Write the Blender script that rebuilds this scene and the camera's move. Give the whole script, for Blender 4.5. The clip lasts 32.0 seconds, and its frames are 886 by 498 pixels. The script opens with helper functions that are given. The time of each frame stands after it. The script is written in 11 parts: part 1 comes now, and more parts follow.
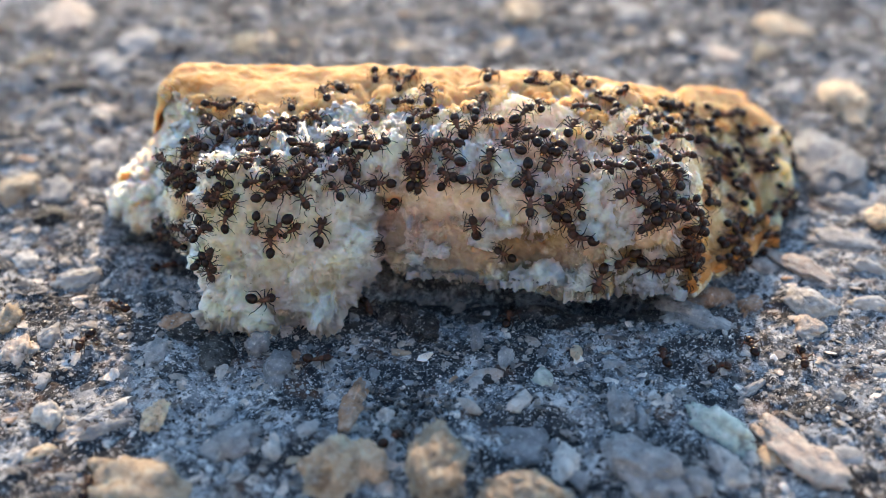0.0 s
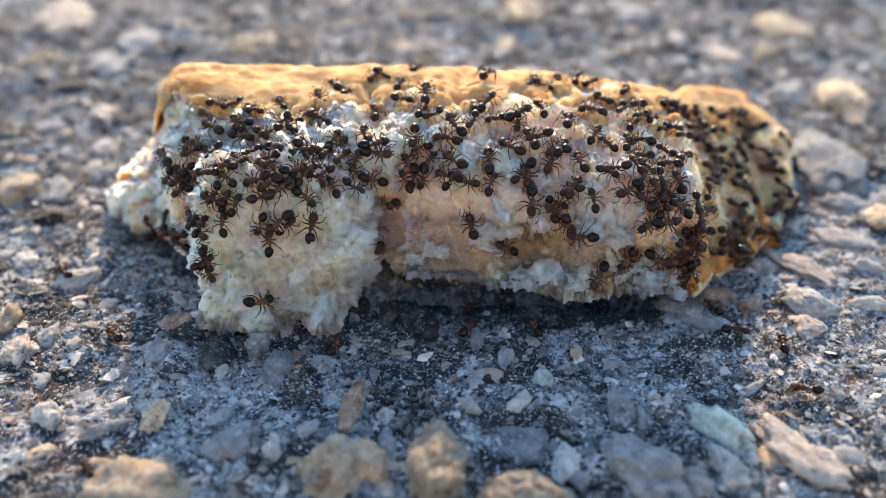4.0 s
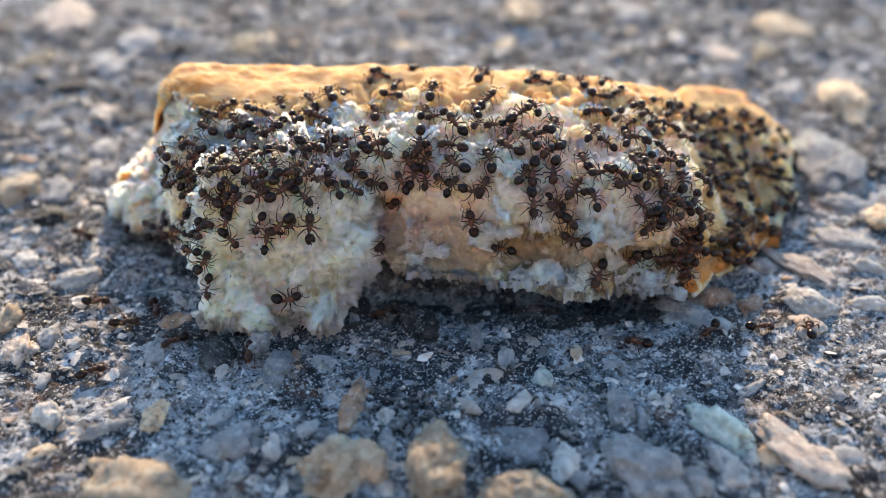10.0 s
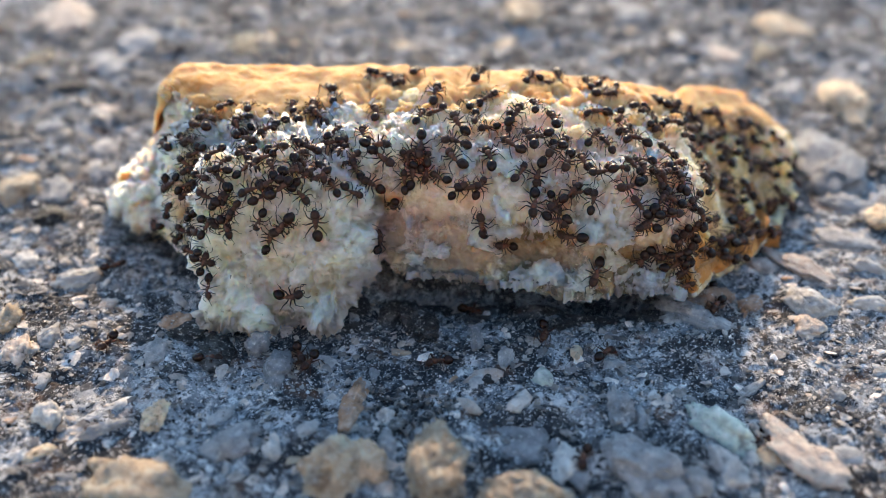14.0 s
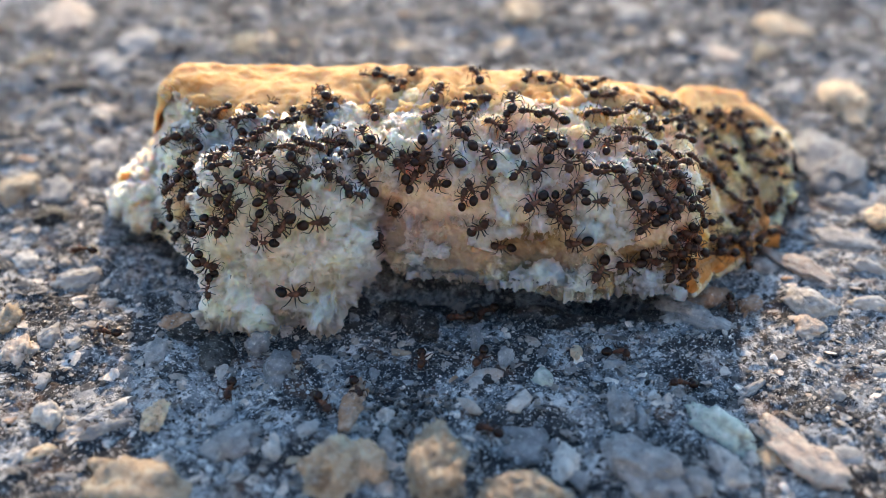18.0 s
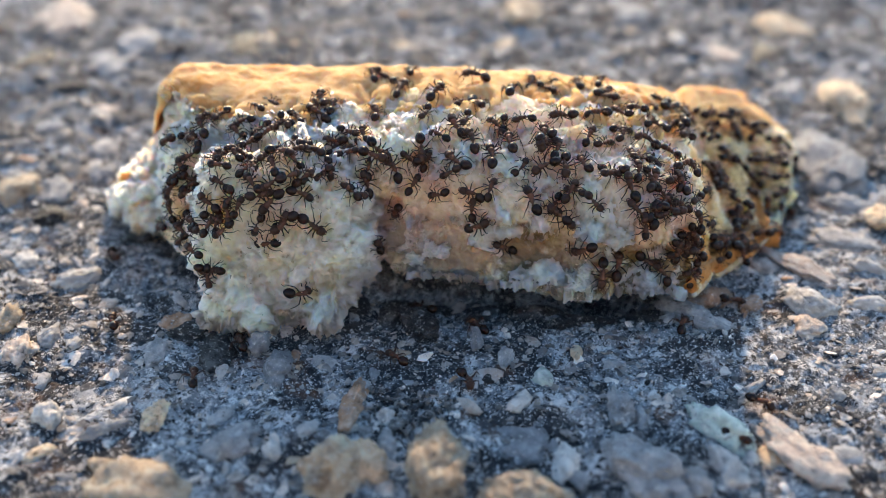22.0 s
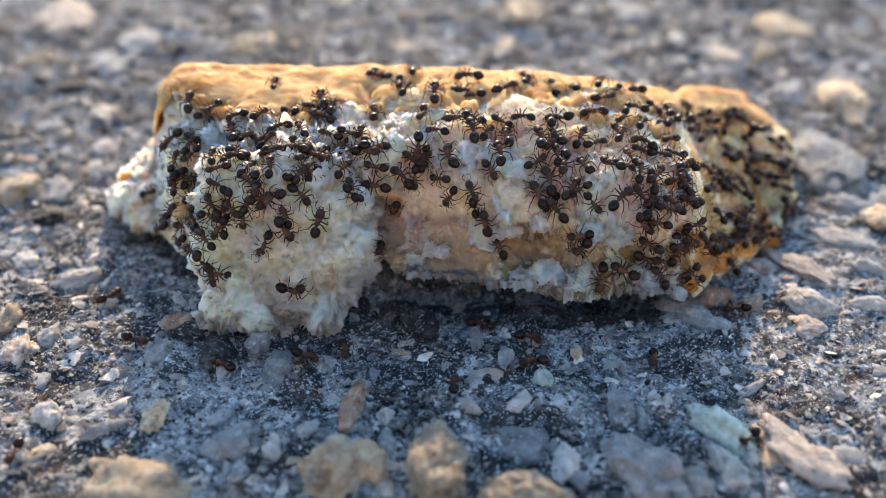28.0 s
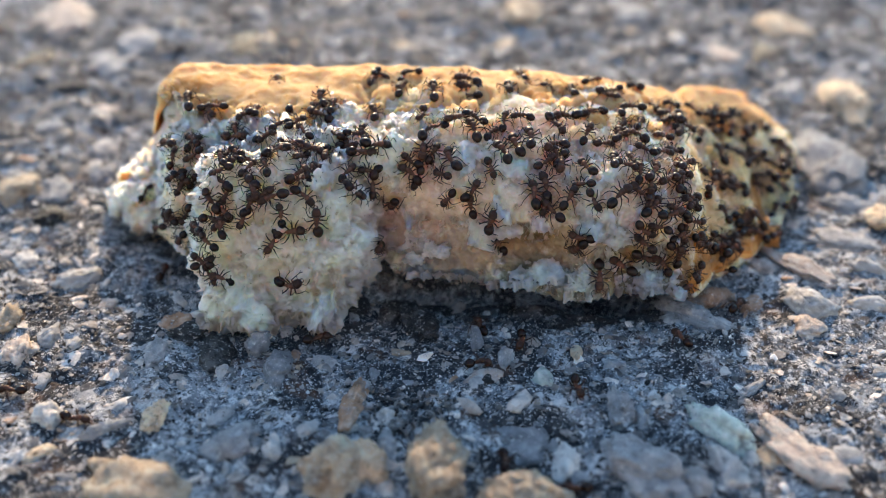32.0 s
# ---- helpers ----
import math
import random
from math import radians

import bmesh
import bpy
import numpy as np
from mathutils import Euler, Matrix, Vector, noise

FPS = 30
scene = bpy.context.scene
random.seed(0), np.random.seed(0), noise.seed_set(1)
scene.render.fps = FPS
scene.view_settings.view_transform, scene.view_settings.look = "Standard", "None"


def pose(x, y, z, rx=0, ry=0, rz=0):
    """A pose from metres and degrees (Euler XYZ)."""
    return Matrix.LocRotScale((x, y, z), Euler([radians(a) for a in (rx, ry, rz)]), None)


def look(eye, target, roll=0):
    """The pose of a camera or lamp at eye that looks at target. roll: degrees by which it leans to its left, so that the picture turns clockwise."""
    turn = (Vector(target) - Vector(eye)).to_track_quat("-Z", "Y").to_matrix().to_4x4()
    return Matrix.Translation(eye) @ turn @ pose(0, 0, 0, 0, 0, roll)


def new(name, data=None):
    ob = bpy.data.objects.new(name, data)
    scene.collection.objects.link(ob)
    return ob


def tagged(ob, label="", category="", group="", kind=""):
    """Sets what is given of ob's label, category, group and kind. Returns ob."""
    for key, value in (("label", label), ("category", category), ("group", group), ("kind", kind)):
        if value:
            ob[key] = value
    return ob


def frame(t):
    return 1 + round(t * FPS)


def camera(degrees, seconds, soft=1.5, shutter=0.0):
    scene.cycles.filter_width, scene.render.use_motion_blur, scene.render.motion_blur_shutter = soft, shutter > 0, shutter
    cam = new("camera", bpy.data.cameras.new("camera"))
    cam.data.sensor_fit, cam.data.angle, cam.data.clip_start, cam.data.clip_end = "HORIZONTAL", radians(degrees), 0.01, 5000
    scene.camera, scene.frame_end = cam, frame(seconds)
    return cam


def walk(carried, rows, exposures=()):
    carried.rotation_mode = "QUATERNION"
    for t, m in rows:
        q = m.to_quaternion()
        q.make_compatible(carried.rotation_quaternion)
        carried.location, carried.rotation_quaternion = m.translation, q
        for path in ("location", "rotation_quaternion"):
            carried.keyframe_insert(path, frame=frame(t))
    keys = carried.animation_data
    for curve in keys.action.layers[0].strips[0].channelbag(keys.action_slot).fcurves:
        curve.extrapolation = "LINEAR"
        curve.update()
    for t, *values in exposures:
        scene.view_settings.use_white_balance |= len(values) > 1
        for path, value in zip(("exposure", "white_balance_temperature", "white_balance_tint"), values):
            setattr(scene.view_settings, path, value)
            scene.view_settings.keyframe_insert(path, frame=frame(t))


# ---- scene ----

MM = 0.001                                   # plan numbers below are in millimetres
LAST = 32.0
EYE, AIM = Vector((0, -94.8, 65.7)), Vector((0, 0, 4.2))

# ---- camera: a phone held still on a stand, close to the bread ----
cam = camera(42, LAST, soft=1.0, shutter=0.4)
STAND = look(EYE * MM, AIM * MM)
walk(cam, [(0, STAND), (LAST, STAND)], exposures=[(0, 1.87, 6150, 0), (LAST, 1.8, 6150, 0)])
cam.data.dof.use_dof = True
cam.data.dof.focus_distance = 0.1060
cam.data.dof.aperture_fstop = 17.5

# ---- light: low warm sun behind the bread, blue evening sky ----
SUN_UP, SUN_TURN = 24.0, -3.0               # degrees above the ground; turn from straight behind, towards the right
world = bpy.data.worlds.new("evening_sky")
scene.world = world
world.use_nodes = True
sky = world.node_tree.nodes.new("ShaderNodeTexSky")
sky.sky_type, sky.sun_disc = "NISHITA", False
sky.sun_elevation, sky.sun_rotation = radians(SUN_UP), radians(SUN_TURN)
sky.ozone_density = 2.6
world.node_tree.links.new(sky.outputs[0], world.node_tree.nodes["Background"].inputs[0])
world.node_tree.nodes["Background"].inputs[1].default_value = 0.15

sun = new("sun", bpy.data.lights.new("sun", "SUN"))
sun.data.energy, sun.data.angle, sun.data.color = 2.55, radians(1.2), (1.0, 0.64, 0.35)
e, a = radians(SUN_UP), radians(SUN_TURN)
TO_SUN = Vector((math.sin(a) * math.cos(e), math.cos(a) * math.cos(e), math.sin(e)))
sun.matrix_world = look(TO_SUN * 2, (0, 0, 0))

# ---- materials ----
def shader(name, rough=0.7, metal=0.0, spec=0.5):
    m = bpy.data.materials.new(name)
    m.use_nodes = True
    b = m.node_tree.nodes["Principled BSDF"]
    b.inputs["Roughness"].default_value = rough
    b.inputs["Metallic"].default_value = metal
    b.inputs["Specular IOR Level"].default_value = spec
    return m, m.node_tree.nodes, m.node_tree.links, b


def place(nodes, links):
    """World position in millimetres."""
    geo = nodes.new("ShaderNodeNewGeometry")
    scale = nodes.new("ShaderNodeVectorMath")
    scale.operation = "SCALE"
    scale.inputs["Scale"].default_value = 1000.0
    links.new(geo.outputs["Position"], scale.inputs[0])
    return scale.outputs[0]


def local(nodes, links):
    """Place on the thing itself in millimetres, for things that move."""
    tex = nodes.new("ShaderNodeTexCoord")
    scale = nodes.new("ShaderNodeVectorMath")
    scale.operation = "SCALE"
    scale.inputs["Scale"].default_value = 1000.0
    links.new(tex.outputs["Object"], scale.inputs[0])
    return scale.outputs[0]


def grain(nodes, links, where, scale, detail=4.0, rough=0.6, warp=0.0):
    n = nodes.new("ShaderNodeTexNoise")
    n.inputs["Scale"].default_value = scale
    n.inputs["Detail"].default_value = detail
    n.inputs["Roughness"].default_value = rough
    n.inputs["Distortion"].default_value = warp
    links.new(where, n.inputs["Vector"])
    return n.outputs["Fac"]


def cells(nodes, links, where, scale, out="Distance", feature="F1"):
    n = nodes.new("ShaderNodeTexVoronoi")
    n.feature = feature
    n.inputs["Scale"].default_value = scale
    links.new(where, n.inputs["Vector"])
    return n.outputs[out]


def ramp(nodes, links, fac, *stops):
    r = nodes.new("ShaderNodeValToRGB")
    while len(r.color_ramp.elements) < len(stops):
        r.color_ramp.elements.new(0.5)
    for el, (pos, col) in zip(r.color_ramp.elements, stops):
        el.position, el.color = pos, (*col, 1)
    links.new(fac, r.inputs["Fac"])
    return r.outputs["Color"]


def mix(nodes, links, fac, a, b, blend="MIX"):
    m = nodes.new("ShaderNodeMix")
    m.data_type, m.blend_type = "RGBA", blend
    for sock, v in ((m.inputs["Factor"], fac), (m.inputs["A"], a), (m.inputs["B"], b)):
        if isinstance(v, (int, float)):
            sock.default_value = v
        elif isinstance(v, tuple):
            sock.default_value = (*v, 1)
        else:
            links.new(v, sock)
    return m.outputs["Result"]


def relief(nodes, links, b, height, depth, strength=1.0):
    n = nodes.new("ShaderNodeBump")
    n.inputs["Strength"].default_value = strength
    n.inputs["Distance"].default_value = depth * MM
    links.new(height, n.inputs["Height"])
    links.new(n.outputs["Normal"], b.inputs["Normal"])


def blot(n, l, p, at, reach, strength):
    """A round blot for stains and painted shade about a place, in millimetres."""
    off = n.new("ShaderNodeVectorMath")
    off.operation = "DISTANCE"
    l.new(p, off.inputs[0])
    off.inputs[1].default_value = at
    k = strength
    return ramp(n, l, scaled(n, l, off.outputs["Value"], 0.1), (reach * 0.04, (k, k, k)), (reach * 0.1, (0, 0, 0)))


def scaled(n, l, value, k):
    m = n.new("ShaderNodeMath")
    m.operation = "MULTIPLY"
    l.new(value, m.inputs[0])
    m.inputs[1].default_value = k
    return m.outputs[0]


def crumb_material(name, pale, deep, soak=0.35, stains_and_shade=(), glow=0.02, tint=(1.0, 0.56, 0.28)):
    """Torn bread: pale porous crumb, yellower in the pores and where it is soaked."""
    m, n, l, b = shader(name, 0.85, 0.0, 0.15)
    p = place(n, l)
    pores = cells(n, l, p, 0.9)
    base = ramp(n, l, pores, (0.05, deep), (0.55, pale))
    soaked = ramp(n, l, grain(n, l, p, 0.16, 3.0), (0.42, (0, 0, 0)), (0.66, (soak, soak, soak)))
    base = mix(n, l, soaked, base, (0.56, 0.37, 0.16))
    # brown stains, and shade put into the colour low on the front
    for at, reach, strength, tint in stains_and_shade:
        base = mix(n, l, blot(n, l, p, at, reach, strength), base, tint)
    specks = ramp(n, l, grain(n, l, p, 1.7, 2.0), (0.22, (1, 1, 1)), (0.27, (0, 0, 0)))
    base = mix(n, l, specks, base, (0.3, 0.21, 0.12))
    frost = ramp(n, l, grain(n, l, p, 0.35, 5.0, 0.7), (0.52, (0, 0, 0)), (0.66, (0.5, 0.5, 0.5)))
    base = mix(n, l, frost, base, (0.86, 0.69, 0.56))
    l.new(base, b.inputs["Base Color"])
    b.inputs["Subsurface Weight"].default_value = 0.9
    b.inputs["Subsurface Radius"].default_value = tuple(tint)
    b.inputs["Subsurface Scale"].default_value = glow
    relief(n, l, b, grain(n, l, p, 1.8, 8.0, 0.7, 0.8), 0.45, 1.0)
    return m


# blots low on the front brown the crumb and paint in shade there
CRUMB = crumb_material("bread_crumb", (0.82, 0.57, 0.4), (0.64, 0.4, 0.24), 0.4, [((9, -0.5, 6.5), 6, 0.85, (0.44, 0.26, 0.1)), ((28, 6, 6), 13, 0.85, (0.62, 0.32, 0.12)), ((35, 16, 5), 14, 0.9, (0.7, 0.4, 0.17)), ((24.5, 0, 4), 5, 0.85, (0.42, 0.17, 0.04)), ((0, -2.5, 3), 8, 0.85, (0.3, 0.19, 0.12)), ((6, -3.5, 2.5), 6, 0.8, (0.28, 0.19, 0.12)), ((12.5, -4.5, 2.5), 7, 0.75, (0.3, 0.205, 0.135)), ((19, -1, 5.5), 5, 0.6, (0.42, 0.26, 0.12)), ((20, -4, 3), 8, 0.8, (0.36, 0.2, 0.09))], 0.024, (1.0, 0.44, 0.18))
CRUMB_WHITE = crumb_material("bread_crumb_white", (0.98, 0.74, 0.53), (0.88, 0.6, 0.39), 0.12)


def crust_material():
    m, n, l, b = shader("bread_crust", 0.9, 0.0, 0.08)
    p = place(n, l)
    base = ramp(n, l, grain(n, l, p, 0.22, 5.0, 0.65, 0.6), (0.3, (0.42, 0.225, 0.085)), (0.5, (0.5, 0.305, 0.14)), (0.7, (0.34, 0.155, 0.042)))
    flour = ramp(n, l, grain(n, l, p, 1.4, 4.0), (0.5, (0, 0, 0)), (0.75, (0.35, 0.35, 0.35)))
    base = mix(n, l, flour, base, (0.58, 0.41, 0.23))
    l.new(base, b.inputs["Base Color"])
    b.inputs["Subsurface Weight"].default_value = 0.6
    b.inputs["Subsurface Radius"].default_value = (1.0, 0.55, 0.25)
    b.inputs["Subsurface Scale"].default_value = 0.004
    relief(n, l, b, grain(n, l, p, 2.0, 6.0), 0.1, 0.6)
    return m


CRUST = crust_material()


def dark_crust_material():
    m, n, l, b = shader("baked_crust", 0.6, 0.0, 0.25)
    p = place(n, l)
    l.new(ramp(n, l, grain(n, l, p, 0.35, 5.0, 0.6, 0.5), (0.3, (0.2, 0.075, 0.015)), (0.55, (0.42, 0.17, 0.035)), (0.75, (0.6, 0.36, 0.12))), b.inputs["Base Color"])
    relief(n, l, b, grain(n, l, p, 3.0, 5.0), 0.25, 0.7)
    return m


BAKED = dark_crust_material()


def asphalt_material():
    """Worn binder full of crushed stone: dark tar, grey dust, pale flecks of every size."""
    m, n, l, b = shader("asphalt", 0.8, 0.0, 0.25)
    p = place(n, l)
    fine = grain(n, l, p, 1.5, 8.0, 0.75, 0.3)
    broad = grain(n, l, p, 0.14, 6.0, 0.68, 0.8)
    binder = ramp(n, l, grain(n, l, p, 0.34, 7.0, 0.68, 0.6), (0.36, (0.018, 0.021, 0.027)), (0.45, (0.118, 0.13, 0.145)), (0.54, (0.262, 0.274, 0.286)), (0.64, (0.58, 0.58, 0.57)))
    dust = ramp(n, l, broad, (0.55, (0, 0, 0)), (0.65, (0.6, 0.6, 0.6)))
    base = mix(n, l, dust, binder, (0.37, 0.385, 0.39))
    pale = ramp(n, l, grain(n, l, p, 0.9, 7.0, 0.75, 0.5), (0.54, (0, 0, 0)), (0.575, (0.9, 0.9, 0.9)))
    base = mix(n, l, pale, base, (0.7, 0.69, 0.66))
    tar = ramp(n, l, broad, (0.46, (0.93, 0.93, 0.93)), (0.52, (0, 0, 0)))
    base = mix(n, l, tar, base, (0.014, 0.0155, 0.02))
    tiny = ramp(n, l, grain(n, l, p, 3.6, 4.0, 0.65), (0.575, (0, 0, 0)), (0.61, (0.9, 0.9, 0.9)))
    base = mix(n, l, tiny, base, (0.74, 0.72, 0.69))
    pits = ramp(n, l, fine, (0.42, (1, 1, 1)), (0.47, (0, 0, 0)))
    base = mix(n, l, pits, base, (0.01, 0.01, 0.012))
    rust = ramp(n, l, grain(n, l, p, 0.2, 5.0, 0.65), (0.56, (0, 0, 0)), (0.66, (0.35, 0.35, 0.35)))
    base = mix(n, l, rust, base, (0.24, 0.12, 0.06))
    l.new(base, b.inputs["Base Color"])
    relief(n, l, b, fine, 0.55, 1.0)
    return m


ASPHALT = asphalt_material()


def stone_material(name, dark, mid, light, rough=0.7, island=False):
    """Rock with mineral grain; tone varies from stone to stone."""
    m, n, l, b = shader(name, rough, 0.0, 0.22)
    p = place(n, l)
    base = ramp(n, l, grain(n, l, p, 0.7, 6.0, 0.65, 0.4), (0.3, dark), (0.5, mid), (0.72, light))
    if island:
        geo = n.new("ShaderNodeNewGeometry")
        tone = ramp(n, l, geo.outputs["Random Per Island"], (0.0, (0.2, 0.2, 0.22)), (0.35, (0.7, 0.68, 0.67)), (0.65, (1.4, 1.25, 1.1)), (1.0, (2.7, 2.55, 2.4)))
    else:
        info = n.new("ShaderNodeObjectInfo")
        tone = ramp(n, l, info.outputs["Random"], (0.0, (0.75, 0.75, 0.77)), (0.6, (1.15, 1.12, 1.09)), (1.0, (1.6, 1.53, 1.45)))
    base = mix(n, l, 1.0, base, tone, "MULTIPLY")
    dirt = ramp(n, l, grain(n, l, p, 0.5, 7.0, 0.7, 0.6), (0.52, (0, 0, 0)), (0.62, (0.5, 0.5, 0.5)))
    base = mix(n, l, dirt, base, (0.2, 0.2, 0.2))
    flecks = ramp(n, l, grain(n, l, p, 2.6, 4.0, 0.7), (0.58, (0, 0, 0)), (0.66, (0.8, 0.8, 0.8)))
    base = mix(n, l, flecks, base, (0.66, 0.64, 0.6))
    pits = ramp(n, l, grain(n, l, p, 1.4, 6.0, 0.7), (0.32, (1, 1, 1)), (0.4, (0, 0, 0)))
    base = mix(n, l, pits, base, tuple(0.35 * c for c in dark))
    l.new(base, b.inputs["Base Color"])
    relief(n, l, b, grain(n, l, p, 1.6, 9.0, 0.75, 0.4), 0.9, 1.0)
    return m


GREY = stone_material("grey_stone", (0.217, 0.225, 0.232), (0.348, 0.355, 0.362), (0.522, 0.522, 0.522))
PALE = stone_material("pale_stone", (0.357, 0.344, 0.333), (0.535, 0.523, 0.499), (0.615, 0.615, 0.615))
TAN = stone_material("tan_stone", (0.333, 0.238, 0.155), (0.547, 0.428, 0.297), (0.615, 0.594, 0.452))
PINK = stone_material("pink_beige_stone", (0.404, 0.321, 0.262), (0.594, 0.499, 0.428), (0.615, 0.615, 0.571))
GREEN = stone_material("green_grey_stone", (0.29, 0.334, 0.29), (0.522, 0.58, 0.522), (0.75, 0.75, 0.725))
RUSTY = stone_material("rusty_stone", (0.232, 0.131, 0.0725), (0.435, 0.275, 0.174), (0.609, 0.478, 0.377))
# near black: slabs of it under the bread also stand in for shade
BLACK = stone_material("black_stone_and_shade", (0.008, 0.008, 0.009), (0.02, 0.02, 0.022), (0.05, 0.05, 0.053), 0.5)
MIXED = stone_material("mixed_grit", (0.115, 0.115, 0.115), (0.22, 0.216, 0.21), (0.36, 0.35, 0.335), 0.75, True)
PIT = stone_material("pit_grit", (0.06, 0.063, 0.07), (0.16, 0.165, 0.172), (0.3, 0.3, 0.3), 0.7, True)
CHIP = stone_material("stone_chip", (0.203, 0.196, 0.189), (0.406, 0.392, 0.377), (0.609, 0.58, 0.551), 0.75, True)
MATS = {"grey": GREY, "pale": PALE, "tan": TAN, "pink": PINK, "green": GREEN, "rusty": RUSTY, "black": BLACK}


def chitin(name, dark, light, rough, clear=0.4):
    m, n, l, b = shader(name, rough, 0.0, 0.16)
    p = local(n, l)
    info = n.new("ShaderNodeObjectInfo")
    tone = ramp(n, l, info.outputs["Random"], (0.0, dark), (1.0, light))
    base = mix(n, l, ramp(n, l, grain(n, l, p, 3.0, 3.0), (0.35, (0, 0, 0)), (0.7, (0.6, 0.6, 0.6))), tone, tuple(1.15 * c for c in light))
    l.new(base, b.inputs["Base Color"])
    b.inputs["Subsurface Weight"].default_value = clear
    b.inputs["Subsurface Radius"].default_value = (1.0, 0.45, 0.25)
    b.inputs["Subsurface Scale"].default_value = 0.0004
    relief(n, l, b, grain(n, l, p, 14.0, 3.0), 0.02, 0.6)
    return m


HEAD = chitin("ant_head", (0.008, 0.0036, 0.0024), (0.038, 0.0158, 0.0094), 0.38)
THORAX = chitin("ant_thorax", (0.017, 0.0074, 0.0047), (0.09, 0.037, 0.0212), 0.46)
GASTER = chitin("ant_gaster", (0.004, 0.0021, 0.0015), (0.021, 0.009, 0.0056), 0.25)
LEG = chitin("ant_leg", (0.01, 0.0046, 0.003), (0.036, 0.0155, 0.0092), 0.55, 0.1)

# ---- mesh helpers ----
def mesh_of(name, verts, faces, material, smooth=True):
    me = bpy.data.meshes.new(name)
    me.from_pydata([tuple(v) for v in verts], [], faces)
    me.materials.append(material)
    if smooth:
        me.polygons.foreach_set("use_smooth", [True] * len(me.polygons))
    me.update()
    return me


def sheet(name, grid, material, round_u=False, round_v=False, smooth=True):
    """A mesh from an n x m array of places (millimetres), closed round either way on wish."""
    n, m = grid.shape[:2]
    i = np.arange(n if round_u else n - 1)
    j = np.arange(m if round_v else m - 1)
    I, J = np.meshgrid(i, j, indexing="ij")
    I2, J2 = (I + 1) % n, (J + 1) % m
    quads = np.stack([I * m + J, I2 * m + J, I2 * m + J2, I * m + J2], -1).reshape(-1, 4)
    me = bpy.data.meshes.new(name)
    me.vertices.add(n * m)
    me.vertices.foreach_set("co", (grid.reshape(-1, 3) * MM).astype(np.float32).ravel())
    me.loops.add(len(quads) * 4)
    me.loops.foreach_set("vertex_index", quads.astype(np.int32).ravel())
    me.polygons.add(len(quads))
    me.polygons.foreach_set("loop_start", np.arange(0, len(quads) * 4, 4, dtype=np.int32))
    me.polygons.foreach_set("use_smooth", np.full(len(quads), smooth))
    me.materials.append(material)
    me.update(calc_edges=True)
    me.validate()
    return me


def normals(grid, round_v=False):
    du = np.gradient(grid, axis=0)
    if round_v:
        dv = (np.roll(grid, -1, 1) - np.roll(grid, 1, 1)) / 2
    else:
        dv = np.gradient(grid, axis=1)
    n = np.cross(du, dv)
    return n / np.maximum(np.linalg.norm(n, axis=-1, keepdims=True), 1e-9)


def each(f, grid):
    flat = grid.reshape(-1, 3)
    return np.array([f(Vector(v)) for v in flat]).reshape(grid.shape[:-1])


def part(name, me, parent, label="", m=None):
    ob = new(name, me)
    ob.parent = parent
    if m is not None:
        ob.matrix_basis = m
    return tagged(ob, label)


# ---- ground: one sheet of worn asphalt out to the horizon ----
def ground_lines(near, far, step, reach):
    inner = np.arange(near, far + step, step)
    grow = step * np.cumsum(1.22 ** np.arange(1, 60))
    grow = grow[grow < reach]
    return np.concatenate([near - grow[::-1], inner, far + grow])


def ground_height(v):
    """Gentle swells, a shallow pit, a rough top and a hollow added to deepen shade under the bread, in millimetres.
    """
    x, y = v.x, v.y
    h = 0.8 * noise.fractal(Vector((x * 0.09, y * 0.09, 3)), 0.8, 2.1, 3)
    d = noise.voronoi(Vector((x * 0.36 + 0.4 * noise.noise(Vector((x, y, 5))), y * 0.36, 0)))[0]
    h += 0.5 * min(0.5, d[1] - d[0])
    h += 0.28 * noise.fractal(Vector((x * 0.9, y * 0.9, 9)), 0.5, 2.1, 4)
    h -= 1.2 * math.exp(-((x + 3.0) ** 2 + (y + 18.9) ** 2) / 5.5)
    h -= 2.6 * math.exp(-((x - 8.5) / 15.5) ** 4 - ((y - 1.0) / 5.0) ** 2)
    reach = max(abs(x) - 90, abs(y - 30) - 95, 0)
    return h / (1 + reach * 0.05) - 0.6


gx, gy = ground_lines(-58, 58, 0.24, 3e5), ground_lines(-32, 88, 0.24, 3e5)
flat = np.zeros((len(gx), len(gy), 3))
flat[..., 0], flat[..., 1] = gx[:, None], gy[None, :]
flat[..., 2] = each(ground_height, flat)
ground = tagged(new("ground", sheet("ground", flat, ASPHALT)), "worn grey asphalt with embedded aggregate in evening sun", "asphalt", kind="structure")


def ground_at(x, y):
    return ground_height(Vector((x, y, 0)))


# ---- an unseen plain wall behind the camera, added to bounce warm sun onto the bread ----
def plaster_material():
    m, n, l, b = shader("bounce_wall_plaster", 0.85, 0.0, 0.2)
    p = place(n, l)
    l.new(ramp(n, l, grain(n, l, p, 0.002, 6.0), (0.3, (0.56, 0.49, 0.41)), (0.7, (0.68, 0.6, 0.5))), b.inputs["Base Color"])
    relief(n, l, b, grain(n, l, p, 0.3, 5.0), 1.5, 0.6)
    return m


